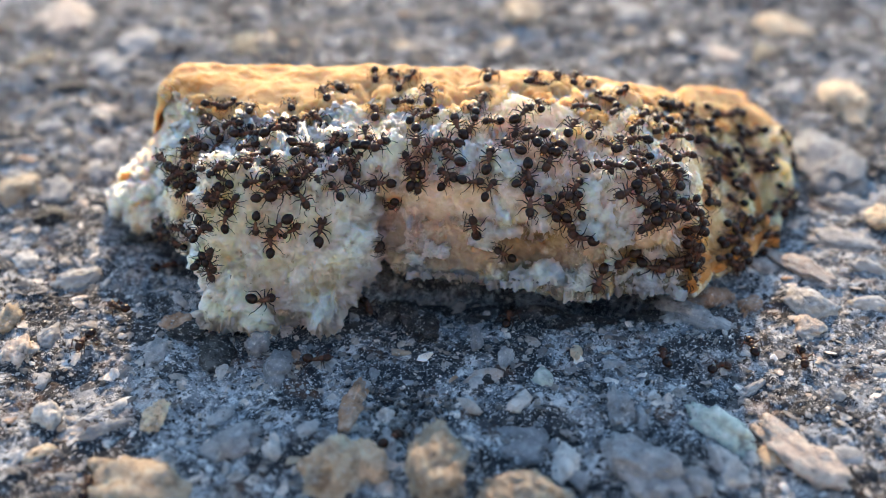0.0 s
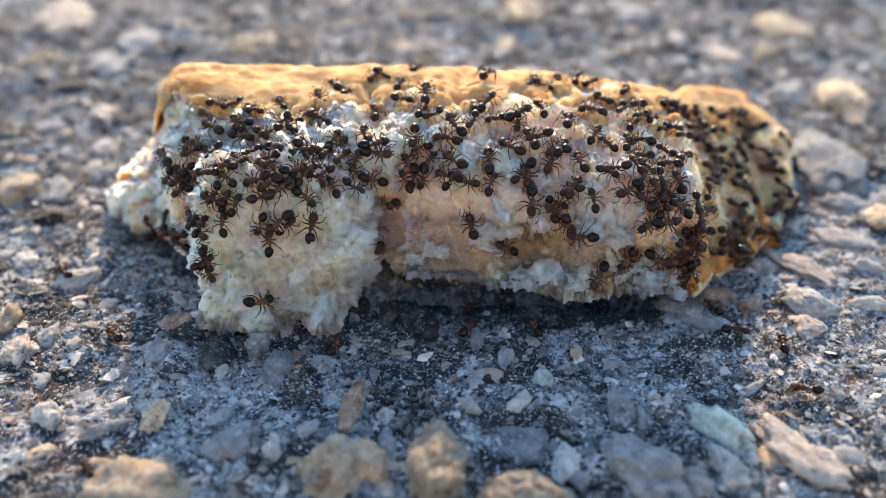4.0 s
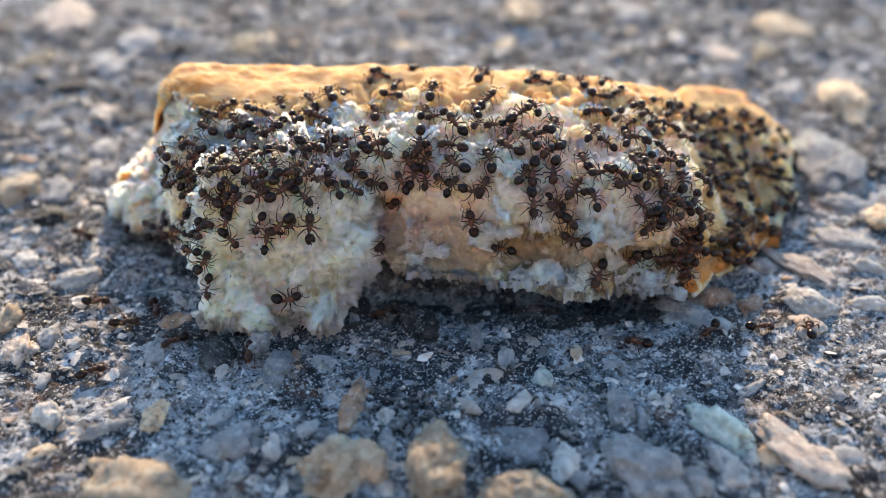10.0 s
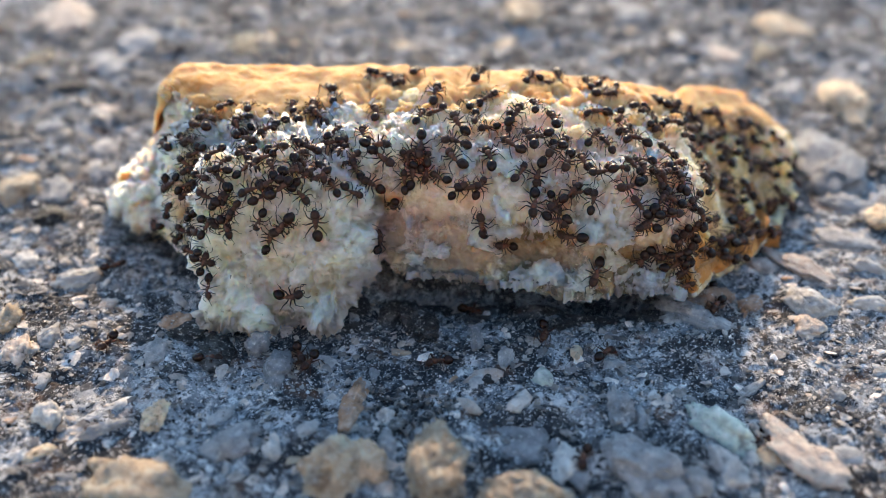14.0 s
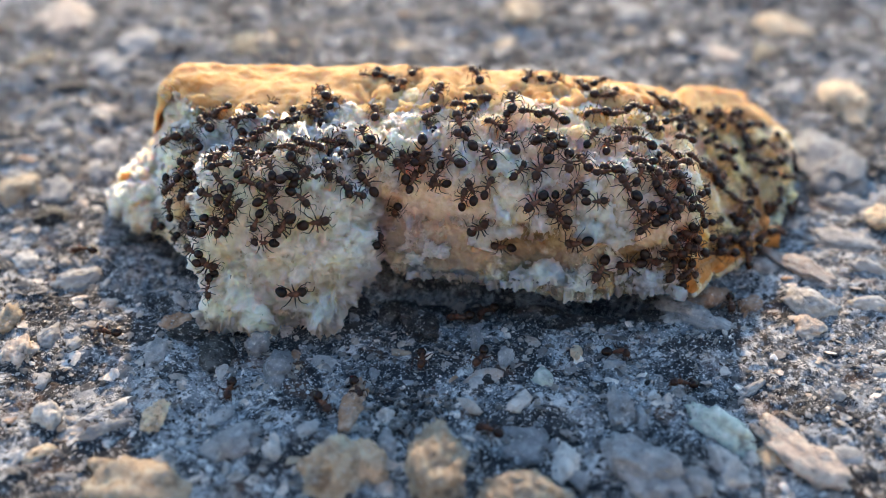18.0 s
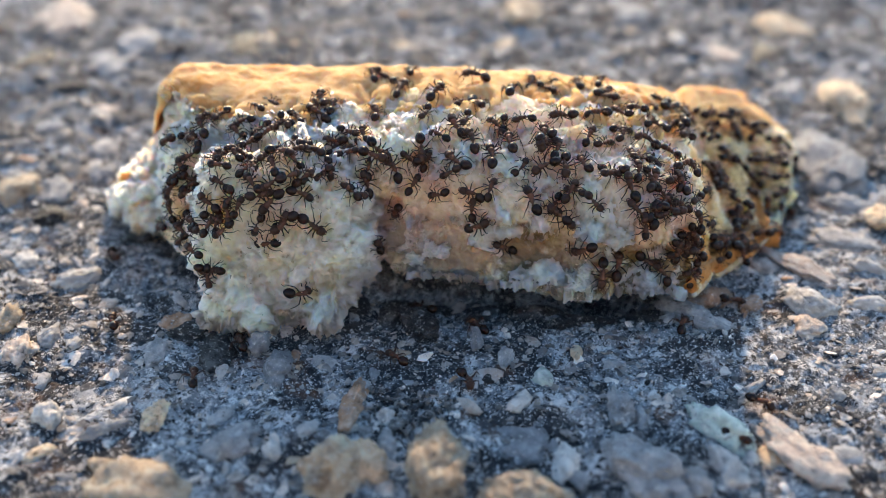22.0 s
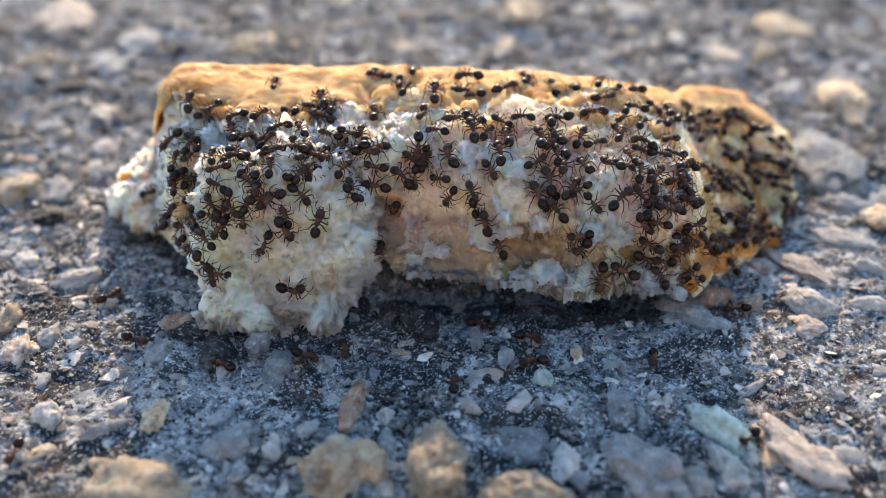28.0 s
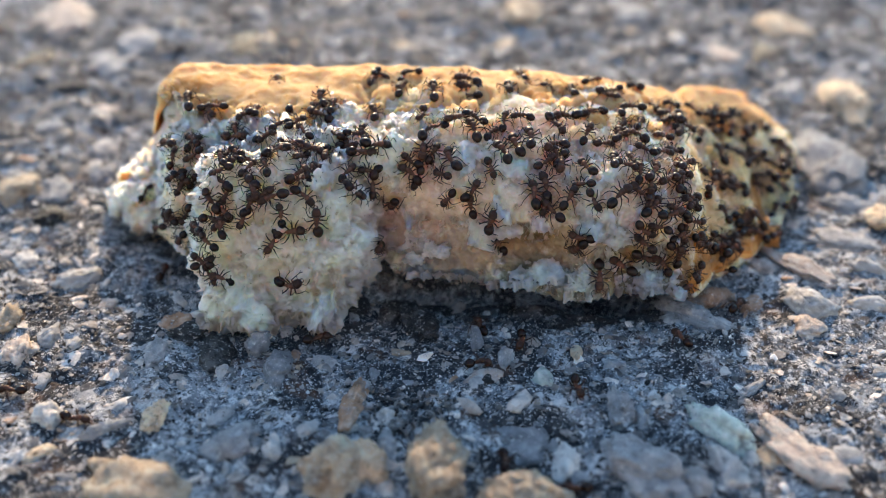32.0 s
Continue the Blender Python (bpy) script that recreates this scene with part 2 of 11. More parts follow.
def bounce_wall(x0, x1, y0, y1, high):
    v = [(x, y, z) for z in (-0.05, high) for x, y in ((x0, y0), (x1, y0), (x1, y1), (x0, y1))]
    f = [(3, 2, 1, 0), (4, 5, 6, 7), (0, 1, 5, 4), (1, 2, 6, 5), (2, 3, 7, 6), (3, 0, 4, 7)]
    me = mesh_of("wall_south", v, f, plaster_material(), False)
    tagged(new("wall_south", me), "unseen beige plaster wall added to bounce sunlight", "wall", kind="structure")


# added reflector: its height sets how much warm light reaches the front
bounce_wall(-4.0, 4.0, -3.25, -3.0, 1.5)


# ---- rocks ----
def unit_ball(level):
    bm = bmesh.new()
    bmesh.ops.create_icosphere(bm, subdivisions=level, radius=1)
    v = np.array([tuple(p.co) for p in bm.verts])
    f = [[p.index for p in q.verts] for q in bm.faces]
    bm.free()
    return v, f


BALLS = {k: unit_ball(k) for k in (1, 2, 3, 4, 5)}


def rock_shape(rng, level, sharp=0.6, rough=0.3):
    """A worn broken rock within about one unit: flat breaks, rounded by wear."""
    v, f = BALLS[level]
    k = 13
    nrm = rng.normal(size=(k, 3))
    nrm /= np.linalg.norm(nrm, axis=1)[:, None]
    off = rng.uniform(0.66, 1.0, k)
    d = v @ nrm.T
    r = np.where(d > 0.05, off / np.maximum(d, 0.05), 9.0).min(1)
    r = sharp * np.minimum(r, 1.25) + (1 - sharp)
    o = rng.uniform(0, 50, 3)
    if level > 1:
        r = r + rough * np.array([noise.fractal(Vector(p * 2.0 + o), 0.65, 2.1, 5) for p in v])
    return v * r[:, None], f


ROCK_RNG = np.random.default_rng(5)


def stone(x, y, length, width, height, turn, mat, sink=0.4, level=3, label="", sharp=0.6, tilt=0, crag=0.3):
    v, f = rock_shape(ROCK_RNG, level, sharp, crag)
    v = v * np.array([length, width, height]) * 0.5
    me = mesh_of("stone", v * MM, f, MATS[mat], sharp < 0.75)
    m = pose(x * MM, y * MM, (ground_at(x, y) + height * (0.5 - sink)) * MM, tilt, 0, turn)
    return part("stone", me, ground, label, m)

# ---- the larger stones set in the asphalt ----
stone(-15.0, -13.0, 5.0, 2.8, 2.6, 90, "grey", 0.46, 4, "rounded grey pebble", 0.50)
stone(-5.0, -19.3, 2.2, 1.7, 1.6, 90, "pale", 0.2, 3, "small pale angular pebble", 0.90)
stone(-4.9, -22.7, 2.8, 1.6, 1.6, 90, "grey", 0.46, 4, "", 0.90)
stone(-17.3, -22.7, 5.4, 3.6, 2.6, -127, "grey", 0.46, 4, "dusty grey stone", 0.65)
stone(-9.0, -26.3, 7.2, 4.5, 4.2, -103, "tan", 0.36, 5, "craggy grey and tan stone in the rim", 0.90, 0, 0.3)
stone(-5.9, -25.0, 4.6, 3.2, 2.8, 110, "tan", 0.46, 4, "", 0.80)
stone(-0.6, -27.4, 7.8, 5.1, 4.6, 94, "tan", 0.36, 5, "large craggy tan stone", 0.85, 0, 0.28)
stone(7.1, -30.0, 7.1, 5.7, 4.6, 0, "tan", 0.36, 5, "large yellow-tan stone", 0.85, 0, 0.26)
stone(16.3, -25.5, 8.3, 5.0, 3.6, 134, "grey", 0.46, 4, "smooth flat grey stone", 0.90)
stone(23.7, -21.2, 7.3, 3.1, 2.8, 126, "green", 0.46, 4, "pale green-grey elongated stone", 0.65)
stone(29.3, -24.4, 10.1, 3.4, 2.6, 126, "pink", 0.46, 4, "long pinkish beige stone", 0.70)
stone(15.1, -19.0, 4.2, 2.3, 2.4, 90, "grey", 0.46, 4, "blocky light grey stone", 0.90)
stone(17.0, -19.8, 2.5, 1.4, 1.3, 90, "grey", 0.46, 3, "", 0.90)
stone(22.7, -26.2, 4.4, 2.2, 2.2, 112, "grey", 0.46, 4, "", 0.90)
stone(25.0, -25.1, 2.0, 1.4, 1.2, -119, "pale", 0.46, 3, "", 0.80)
stone(20.5, -27.8, 2.9, 2.0, 1.8, 117, "grey", 0.46, 4, "", 0.80)
stone(10.1, -24.7, 4.1, 2.1, 2.0, 84, "pale", 0.46, 4, "", 0.90)
stone(6.4, -21.9, 5.9, 4.7, 0.5, 90, "grey", 0.46, 4, "flat dark worn stone", 0.70)
stone(-7.8, -17.8, 6.1, 1.9, 1.4, 79, "rusty", 0.46, 4, "rust-brown stone", 0.70)
stone(3.1, -8.9, 4.0, 1.2, 1.6, 90, "grey", 0.46, 3, "", 0.80)
stone(5.6, -12.0, 3.0, 1.6, 1.2, -104, "grey", 0.46, 3, "", 0.80)
stone(3.9, -15.4, 2.0, 1.3, 0.9, -120, "black", 0.46, 3, "", 0.80)
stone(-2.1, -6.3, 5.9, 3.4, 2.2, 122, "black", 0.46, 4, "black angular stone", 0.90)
stone(-21.0, -10.7, 5.3, 3.1, 1.6, 107, "black", 0.46, 4, "dark flat stone", 0.80)
stone(-20.0, -13.3, 1.8, 1.1, 1.2, 90, "pale", 0.46, 3, "", 0.90)
stone(-24.3, -6.8, 4.4, 3.8, 1.4, 0, "black", 0.46, 4, "", 0.70)
stone(8.9, -14.6, 2.5, 1.7, 0.8, 90, "green", 0.46, 3, "", 0.70)
stone(-26.6, -10.2, 4.0, 2.6, 1.2, 90, "grey", 0.46, 4, "", 0.70)
stone(-17.2, -9.6, 3.2, 2.4, 2.0, 90, "grey", 0.46, 4, "", 0.70)
stone(23.8, -4.1, 6.9, 3.1, 1.5, 140, "grey", 0.46, 4, "", 0.80)
stone(-34.0, -19.3, 3.2, 2.6, 2.2, 111, "pale", 0.46, 4, "pale beige stone", 0.70)
stone(-39.1, -10.7, 4.4, 2.7, 2.4, 96, "pink", 0.46, 4, "", 0.70)
stone(-37.1, -8.0, 3.4, 2.5, 1.8, 90, "pale", 0.46, 4, "", 0.70)
stone(-41.8, -5.3, 4.2, 2.2, 2.0, 90, "tan", 0.46, 4, "", 0.70)
stone(-36.7, 1.7, 5.3, 2.7, 1.8, -143, "pale", 0.46, 4, "", 0.70)
stone(-48.3, 19.0, 7.1, 4.8, 3.0, 90, "tan", 0.46, 4, "", 0.70)
stone(-28.6, -21.0, 3.7, 1.3, 1.3, -155, "pale", 0.46, 4, "", 0.80)
stone(-24.9, -19.4, 3.9, 2.2, 1.6, 79, "tan", 0.46, 4, "", 0.80)
stone(-23.9, -28.1, 8.8, 5.7, 2.6, 145, "tan", 0.46, 4, "broad tan stone", 0.70)
stone(-34.4, -9.3, 2.3, 1.5, 1.2, 90, "pale", 0.46, 3, "", 0.70)
stone(35.7, -3.5, 5.2, 3.2, 2.6, 135, "pale", 0.46, 4, "smooth pale stone", 0.60)
stone(52.7, 42.5, 12.8, 6.1, 3.5, 90, "tan", 0.46, 4, "", 0.60)
stone(46.1, 25.5, 13.1, 7.7, 3.5, 90, "grey", 0.46, 4, "", 0.60)
stone(12.5, 72.0, 9.6, 6.4, 3.0, 90, "tan", 0.46, 4, "", 0.60)
stone(50.3, 66.9, 10.5, 6.2, 2.6, 113, "tan", 0.46, 4, "", 0.60)
stone(-57.8, 70.4, 14.4, 10.6, 3.0, 90, "pink", 0.46, 4, "", 0.60)
stone(43.7, 3.6, 4.5, 2.3, 1.8, 155, "pale", 0.46, 4, "", 0.70)
stone(36.9, 3.0, 7.4, 3.1, 1.6, 129, "pink", 0.46, 4, "", 0.70)
stone(42.5, 9.4, 7.8, 3.7, 1.8, 150, "pale", 0.46, 4, "", 0.70)
stone(32.9, 3.8, 4.6, 2.6, 1.2, 125, "pink", 0.46, 4, "", 0.70)
stone(45.3, 16.9, 6.8, 4.2, 2.0, 151, "grey", 0.46, 4, "", 0.70)
stone(41.6, -3.1, 4.1, 1.7, 1.5, 0, "pale", 0.46, 3, "", 0.70)
stone(27.6, -15.5, 3.7, 1.2, 1.2, -140, "pale", 0.46, 3, "", 0.80)
stone(39.9, 57.0, 6.9, 4.0, 2.2, 90, "pink", 0.46, 4, "", 0.60)
stone(34.3, 63.5, 6.1, 3.0, 1.8, 90, "pale", 0.46, 3, "", 0.60)
stone(28.9, 72.2, 6.6, 5.7, 2.0, 90, "grey", 0.46, 4, "", 0.60)
stone(-57.2, 55.2, 7.7, 5.9, 2.0, 90, "black", 0.46, 4, "", 0.70)
stone(-28.7, 60.2, 7.8, 5.4, 2.0, 90, "black", 0.46, 4, "", 0.70)
stone(46.0, 57.2, 7.7, 4.0, 2.0, 90, "black", 0.46, 4, "", 0.70)
stone(-46.4, 53.3, 6.3, 5.2, 2.0, 90, "grey", 0.46, 4, "", 0.70)
stone(-44.6, 62.3, 6.9, 5.4, 2.0, 90, "pale", 0.46, 4, "", 0.70)
stone(46.3, 45.9, 6.9, 4.4, 2.0, 90, "grey", 0.46, 4, "", 0.70)
stone(47.7, 12.6, 4.7, 3.1, 2.0, 90, "tan", 0.46, 4, "", 0.70)
stone(-43.8, 18.8, 5.0, 3.7, 2.0, 90, "grey", 0.46, 4, "", 0.70)
stone(-42.7, 12.8, 4.0, 3.5, 1.6, 0, "black", 0.46, 4, "", 0.70)
stone(-39.7, 22.8, 3.9, 3.3, 1.8, 90, "grey", 0.46, 4, "", 0.70)
stone(-43.4, 5.0, 3.1, 2.7, 1.4, 90, "pale", 0.46, 4, "", 0.70)
stone(-14.2, -23.9, 2.2, 1.8, 1.2, 90, "pale", 0.46, 3, "", 0.90)
stone(-11.4, -21.4, 1.9, 1.4, 1.0, -133, "pale", 0.46, 3, "", 0.80)
stone(-19.1, -19.2, 3.3, 1.2, 1.0, -127, "pale", 0.46, 3, "", 0.80)
stone(34.7, -16.6, 2.0, 1.6, 1.2, 90, "pale", 0.46, 3, "", 0.80)
stone(34.6, -6.8, 3.5, 2.7, 1.4, 90, "pink", 0.46, 4, "", 0.70)
stone(15.7, -12.6, 2.7, 1.5, 0.9, 137, "grey", 0.46, 3, "", 0.80)
# flat black slabs added under the bread, their colour deepening the shade
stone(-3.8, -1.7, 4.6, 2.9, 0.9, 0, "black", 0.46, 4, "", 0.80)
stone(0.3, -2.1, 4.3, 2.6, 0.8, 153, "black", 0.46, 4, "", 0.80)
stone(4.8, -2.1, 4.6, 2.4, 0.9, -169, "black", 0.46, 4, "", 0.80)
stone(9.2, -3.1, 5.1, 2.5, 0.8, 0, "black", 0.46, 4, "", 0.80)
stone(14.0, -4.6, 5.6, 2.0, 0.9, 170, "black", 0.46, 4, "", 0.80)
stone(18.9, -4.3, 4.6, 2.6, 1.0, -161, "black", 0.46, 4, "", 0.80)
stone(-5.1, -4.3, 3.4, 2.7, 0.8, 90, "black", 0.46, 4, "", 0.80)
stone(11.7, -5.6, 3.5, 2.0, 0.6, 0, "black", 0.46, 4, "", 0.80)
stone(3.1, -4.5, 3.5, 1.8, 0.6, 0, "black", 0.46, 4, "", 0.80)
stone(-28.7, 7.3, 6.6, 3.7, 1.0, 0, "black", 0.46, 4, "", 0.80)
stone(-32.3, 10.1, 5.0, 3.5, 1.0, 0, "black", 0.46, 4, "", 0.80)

stone(26.8, -1.6, 4.6, 2.6, 1.6, 20, "rusty", 0.46, 4, "wet rust-brown stone beside the bread", 0.80)
stone(30.4, -2.4, 3.6, 2.2, 1.3, 60, "rusty", 0.46, 4, "wet rust-brown stone beside the bread", 0.80)
stone(-25.6, -5.6, 3.0, 2.4, 1.5, 40, "rusty", 0.46, 4, "wet rust-brown stone beside the bread", 0.80)

# ---- smaller stones and grit ----
def scatter(count, x0, x1, y0, y1, rng):
    return np.stack([rng.uniform(x0, x1, count), rng.uniform(y0, y1, count)], -1)


def small_stones():
    rng = np.random.default_rng(11)
    kinds = ["grey"] * 6 + ["pale"] * 3 + ["tan"] * 2 + ["pink"] * 2 + ["black"] * 3 + ["rusty"]
    shapes = {}
    for i in range(24):
        v, f = rock_shape(rng, 2, 0.95)
        shapes[i] = (v * 0.5, f)
    made = {}
    for x, y in np.concatenate([scatter(110, -52, 52, -30, 85, rng), scatter(70, -42, 42, -29, 4, rng)]):
        if abs(x) < 34 and 0 < y < 22:
            continue
        mat = kinds[rng.integers(len(kinds))]
        i = int(rng.integers(24))
        if (i, mat) not in made:
            v, f = shapes[i]
            made[i, mat] = mesh_of("stone", v * MM, f, MATS[mat])
        s = rng.uniform(0.9, 3.4) * (1.0 + 0.006 * max(y, 0))
        ob = part("stone", made[i, mat], ground)
        ob.matrix_basis = pose(x * MM, y * MM, (ground_at(x, y) - 0.02 * s) * MM, rng.uniform(-12, 12), rng.uniform(-12, 12), rng.uniform(0, 360)) @ Matrix.Diagonal((s, s * rng.uniform(0.4, 0.85), s * 0.28, 1))


def grit(name, spots, low, high, mat, label, rng, lift=0.0, thick=(0.2, 0.45)):
    v0, f0 = BALLS[1]
    f0 = np.array(f0)
    verts, faces = [], []
    for k, (x, y) in enumerate(spots):
        s = low + (high - low) * rng.random() ** 2.5
        q = v0 * rng.uniform(0.6, 1.2, (len(v0), 1)) * np.array([s, s * rng.uniform(0.45, 0.95), s * rng.uniform(*thick)]) * 0.5
        m = np.array(Euler(rng.uniform(-0.5, 0.5, 3) + np.array([0, 0, rng.uniform(0, 6.28)])).to_matrix())
        verts.append(q @ m.T + np.array([x, y, ground_at(x, y) + lift * s]))
        faces.append(f0 + len(v0) * k)
    me = mesh_of(name, np.concatenate(verts) * MM, np.concatenate(faces).tolist(), mat, False)
    return tagged(new(name, me), label, "gravel", kind="stuff")


small_stones()
GRIT_RNG = np.random.default_rng(21)
near_spots = scatter(9000, -46, 46, -30, 28, GRIT_RNG)
far_spots = scatter(6500, -65, 65, 22, 95, GRIT_RNG)
grit("fine_gravel", near_spots, 0.12, 1.1, MIXED, "fine grey and tan grit pressed into the asphalt", GRIT_RNG)
grit("coarse_gravel", far_spots, 0.6, 4.2, MIXED, "coarse grey and tan gravel pressed into the asphalt", GRIT_RNG, 0.0, (0.1, 0.28))
chip_spots = scatter(2600, -50, 50, -30, 40, GRIT_RNG)
grit("flat_chips", chip_spots, 0.5, 2.2, CHIP, "flat pale and dark stone chips set in the asphalt", GRIT_RNG, 0.0, (0.08, 0.22))
pit_spots = np.array([-3.0, -18.9]) + GRIT_RNG.normal(size=(320, 2)) * np.array([1.7, 1.35])
grit("loose_grit", pit_spots, 0.35, 1.15, PIT, "loose dark grit lying in a small pit", GRIT_RNG, 0.3, (0.5, 0.9))

# ---- bread: a torn stick of white bread, crust on top and behind ----
def bread_noise(v, big=0.7, mid=0.45, fine=0.2):
    """Swell of the torn crumb along its normal: lumps, open pores of two sizes and torn wisps."""
    h = big * noise.fractal(v * 0.2 + Vector((7, 3, 1)), 0.8, 2.0, 2)
    h += 0.8 * mid * (0.35 - abs(noise.fractal(v * 0.36 + Vector((2, 8, 5)), 0.7, 2.1, 3)))
    w = v + 0.8 * noise.noise_vector(v * 0.55)
    if mid:
        d = noise.voronoi(w * 0.42)[0]
        h -= 1.5 * mid * max(0.0, 0.55 - d[0]) ** 1.3
    if fine:
        d = noise.voronoi(w * 0.95 + Vector((3, 9, 4)))[0]
        h -= 2.0 * fine * max(0.0, 0.5 - d[0])
        u = v + 0.5 * noise.noise_vector(v * 0.8)
        h += 2.4 * fine * (0.3 - abs(noise.fractal(Vector((u.x * 0.7, u.y * 0.7, u.z * 0.5)), 0.75, 2.2, 4)))
        h += 0.35 * fine * noise.fractal(v * 2.6, 0.5, 2.1, 3)
    return h


def spow(a, p):
    return np.sign(a) * np.abs(a) ** p


def between(x, xs, ys):
    """Smooth interpolation between a few stations."""
    xs, ys = np.array(xs, float), np.array(ys, float)
    i = np.clip(np.searchsorted(xs, x) - 1, 0, len(xs) - 2)
    t = np.clip((x - xs[i]) / (xs[i + 1] - xs[i]), 0, 1)
    t = t * t * (3 - 2 * t)
    return ys[i] * (1 - t) + ys[i + 1] * t


STATIONS = (-29.5, -24, -19, -5, 8, 19, 23.5, 27, 31, 35, 38.5, 41)
BACK = (22.5, 22.5, 22.5, 22.5, 22, 22, 23, 27, 30, 32, 32, 31)            # y of the back
FRONT = (13.0, 5.0, 0.5, -0.4, -2.4, -3.4, -2.4, 2.6, 6.0, 11.0, 17.0, 22.0)    # y of the front
TOP = (15.8, 15.7, 15.6, 15.8, 15.8, 14.6, 12.6, 7.8, 6.4, 5.0, 3.9, 3.0)       # z of the top


RIM_AT = (-8, -6, -2, 2, 5, 9, 11.5, 14, 16.5, 21, 25, 29, 41)
RIM = (2.8, 3.1, 3.3, 3.2, 3.2, 3.2, 2.5, 2.3, 3.0, 3.0, 1.6, 0.5, 0.3)    # z of the lower rim of the front
OVERHANG = 2.4


def body(u, w):
    """The main stick: u runs from end to end, w round it from under the front over the top to the back."""
    x = -29.5 + 70.5 * u
    back, front, top = (between(x, STATIONS, s) for s in (BACK, FRONT, TOP))
    end = np.clip((x - 36.5) / 4.5, 0, 1)
    cap = np.sqrt(np.clip(1 - end ** 2.6, 0, 1))
    cap = cap * np.sqrt(np.clip(1 - (1 - np.clip((x + 29.5) / 3.0, 0, 1)) ** 2.5, 0, 1))
    half, high = (back - front) / 2, top / 2
    mid_y = (back + front) / 2
    c, s = np.cos(w), np.sin(w)
    k = 0.7
    # under the front: an overhanging face down to the ragged rim, then in under the stick
    rim = between(x, RIM_AT, RIM)
    q = np.clip(-w / (math.pi / 2), 0, 1)
    face, under, foot = np.clip(q / 0.72, 0, 1), np.clip((q - 0.72) / 0.14, 0, 1), np.clip((q - 0.86) / 0.14, 0, 1)
    low_z = high + (rim - high) * face + 0.7 * under - (rim + 0.7) * foot
    low_y = front - OVERHANG * face ** 1.6 + 10.0 * under
    low_y = low_y + (mid_y - low_y) * foot
    below = (c > 0) & (s < 0)
    y = mid_y + cap * np.where(below, low_y - mid_y, -half * spow(c, k))
    z = high * (0.94 + 0.06 * cap) + cap * np.where(below, low_z - high, high * spow(s, k)) - 0.2
    y = y - 1.9 * np.exp(-((z - 8.6) / 3.2) ** 2) * cap * (c > 0) * np.clip((x - 1) / 5, 0, 1) * np.clip((26 - x) / 5, 0, 1)
    hollow = 1.5 * np.exp(-((x - 9.0) / 3.6) ** 2 - ((z - 6.4) / 2.2) ** 2) * (c > 0)
    hollow2 = 0.75 * np.exp(-((x - 18.5) / 3.2) ** 2 - ((z - 5.4) / 1.9) ** 2) * (c > 0)
    recess = 1.9 * np.exp(-((x + 6.0) / 1.3) ** 2 - ((z - 4.0) / 5) ** 2) * (c > 0)
    y = y + 2.1 * (hollow + hollow2 + recess)
    # the narrow end slopes up from its foot to the back
    slope = np.clip((x - 24) / 3.5, 0, 1) * np.clip((40 - x) / 5, 0, 1)
    z = z + slope * (z > 0.6 * high) * 0.24 * (y - mid_y)
    x = x - 4.0 * (1 - z / 16) * np.clip((-18 - x) / 11, 0, 1)
    return np.stack([x, y, z], -1)


def body_grid(n, m, w0=-math.pi, w1=math.pi):
    u = np.linspace(0, 1, n)[:, None] * np.ones((1, m))
    w = np.linspace(w0, w1, m, endpoint=w1 - w0 < 6.2)
    if w1 - w0 > 6.2:                          # closer lines on the front and the top
        w = np.interp(w, (-math.pi, -2.8, 2.4, math.pi), (-math.pi, -1.5, 1.9, math.pi))
    w = w[None, :] * np.ones((n, 1))
    return body(u, w)


def dent(g):
    """Tears and hollows in the front of the flap."""
    x, y, z = g[..., 0], g[..., 1], g[..., 2]
    deep = 2.0 * np.exp(-((x + 16.0) / 1.1) ** 2 - ((z - 3.6) / 2.4) ** 2) + 1.5 * np.exp(-((x + 12.2) / 1.5) ** 2 - ((z - 4.0) / 1.3) ** 2)
    deep = deep + 1.8 * np.exp(-((x + 14.5) / 2.0) ** 2 - ((z - 0.8) / 0.9) ** 2) + 1.0 * np.exp(-((x + 19.5) / 1.2) ** 2 - ((z - 6.5) / 1.5) ** 2)
    return np.stack([x, y + deep * (y < 2), z], -1)


def even(power, lo, hi, n, endpoint=True):
    """Angles at even steps along a rounded square."""
    t = np.linspace(lo, hi, 4001)
    x, y = spow(np.cos(t), power), spow(np.sin(t), power)
    run = np.concatenate([[0], np.cumsum(np.hypot(np.diff(x), np.diff(y)))])
    return np.interp(np.linspace(0, run[-1], n, endpoint=endpoint), run, t)


def lump(cx, cy, cz, rx, ry, rz, n, m, power=0.75, lean=0.0):
    """A torn lobe of crumb: a rounded block about its centre."""
    a = even(power, -math.pi / 2, math.pi / 2, n)[:, None] * np.ones((1, m))
    b = even(power, -math.pi, math.pi, m, False)[None, :] * np.ones((n, 1))
    x = spow(np.cos(a), power) * spow(np.cos(b), power)
    y = spow(np.cos(a), power) * spow(np.sin(b), power)
    z = spow(np.sin(a), power)
    g = np.stack([cx + rx * x, cy + ry * y + lean * z, cz + rz * z], -1)
    return dent(g)


FLAP = (-15.4, 2.0, 7.0, 8.2, 8.3, 8.2)
LOBE = (-21.4, 7.2, 8.6, 6.4, 6.2, 5.6)
CHUNK = (-31.0, 13.6, 2.3, 5.0, 5.2, 3.0)


def roughen(grid, big, mid, fine, out=1.0, seam=True):
    n = normals(grid, seam)
    h = each(lambda v: bread_noise(v, big, mid, fine), grid)
    return grid + out * n * h[..., None]


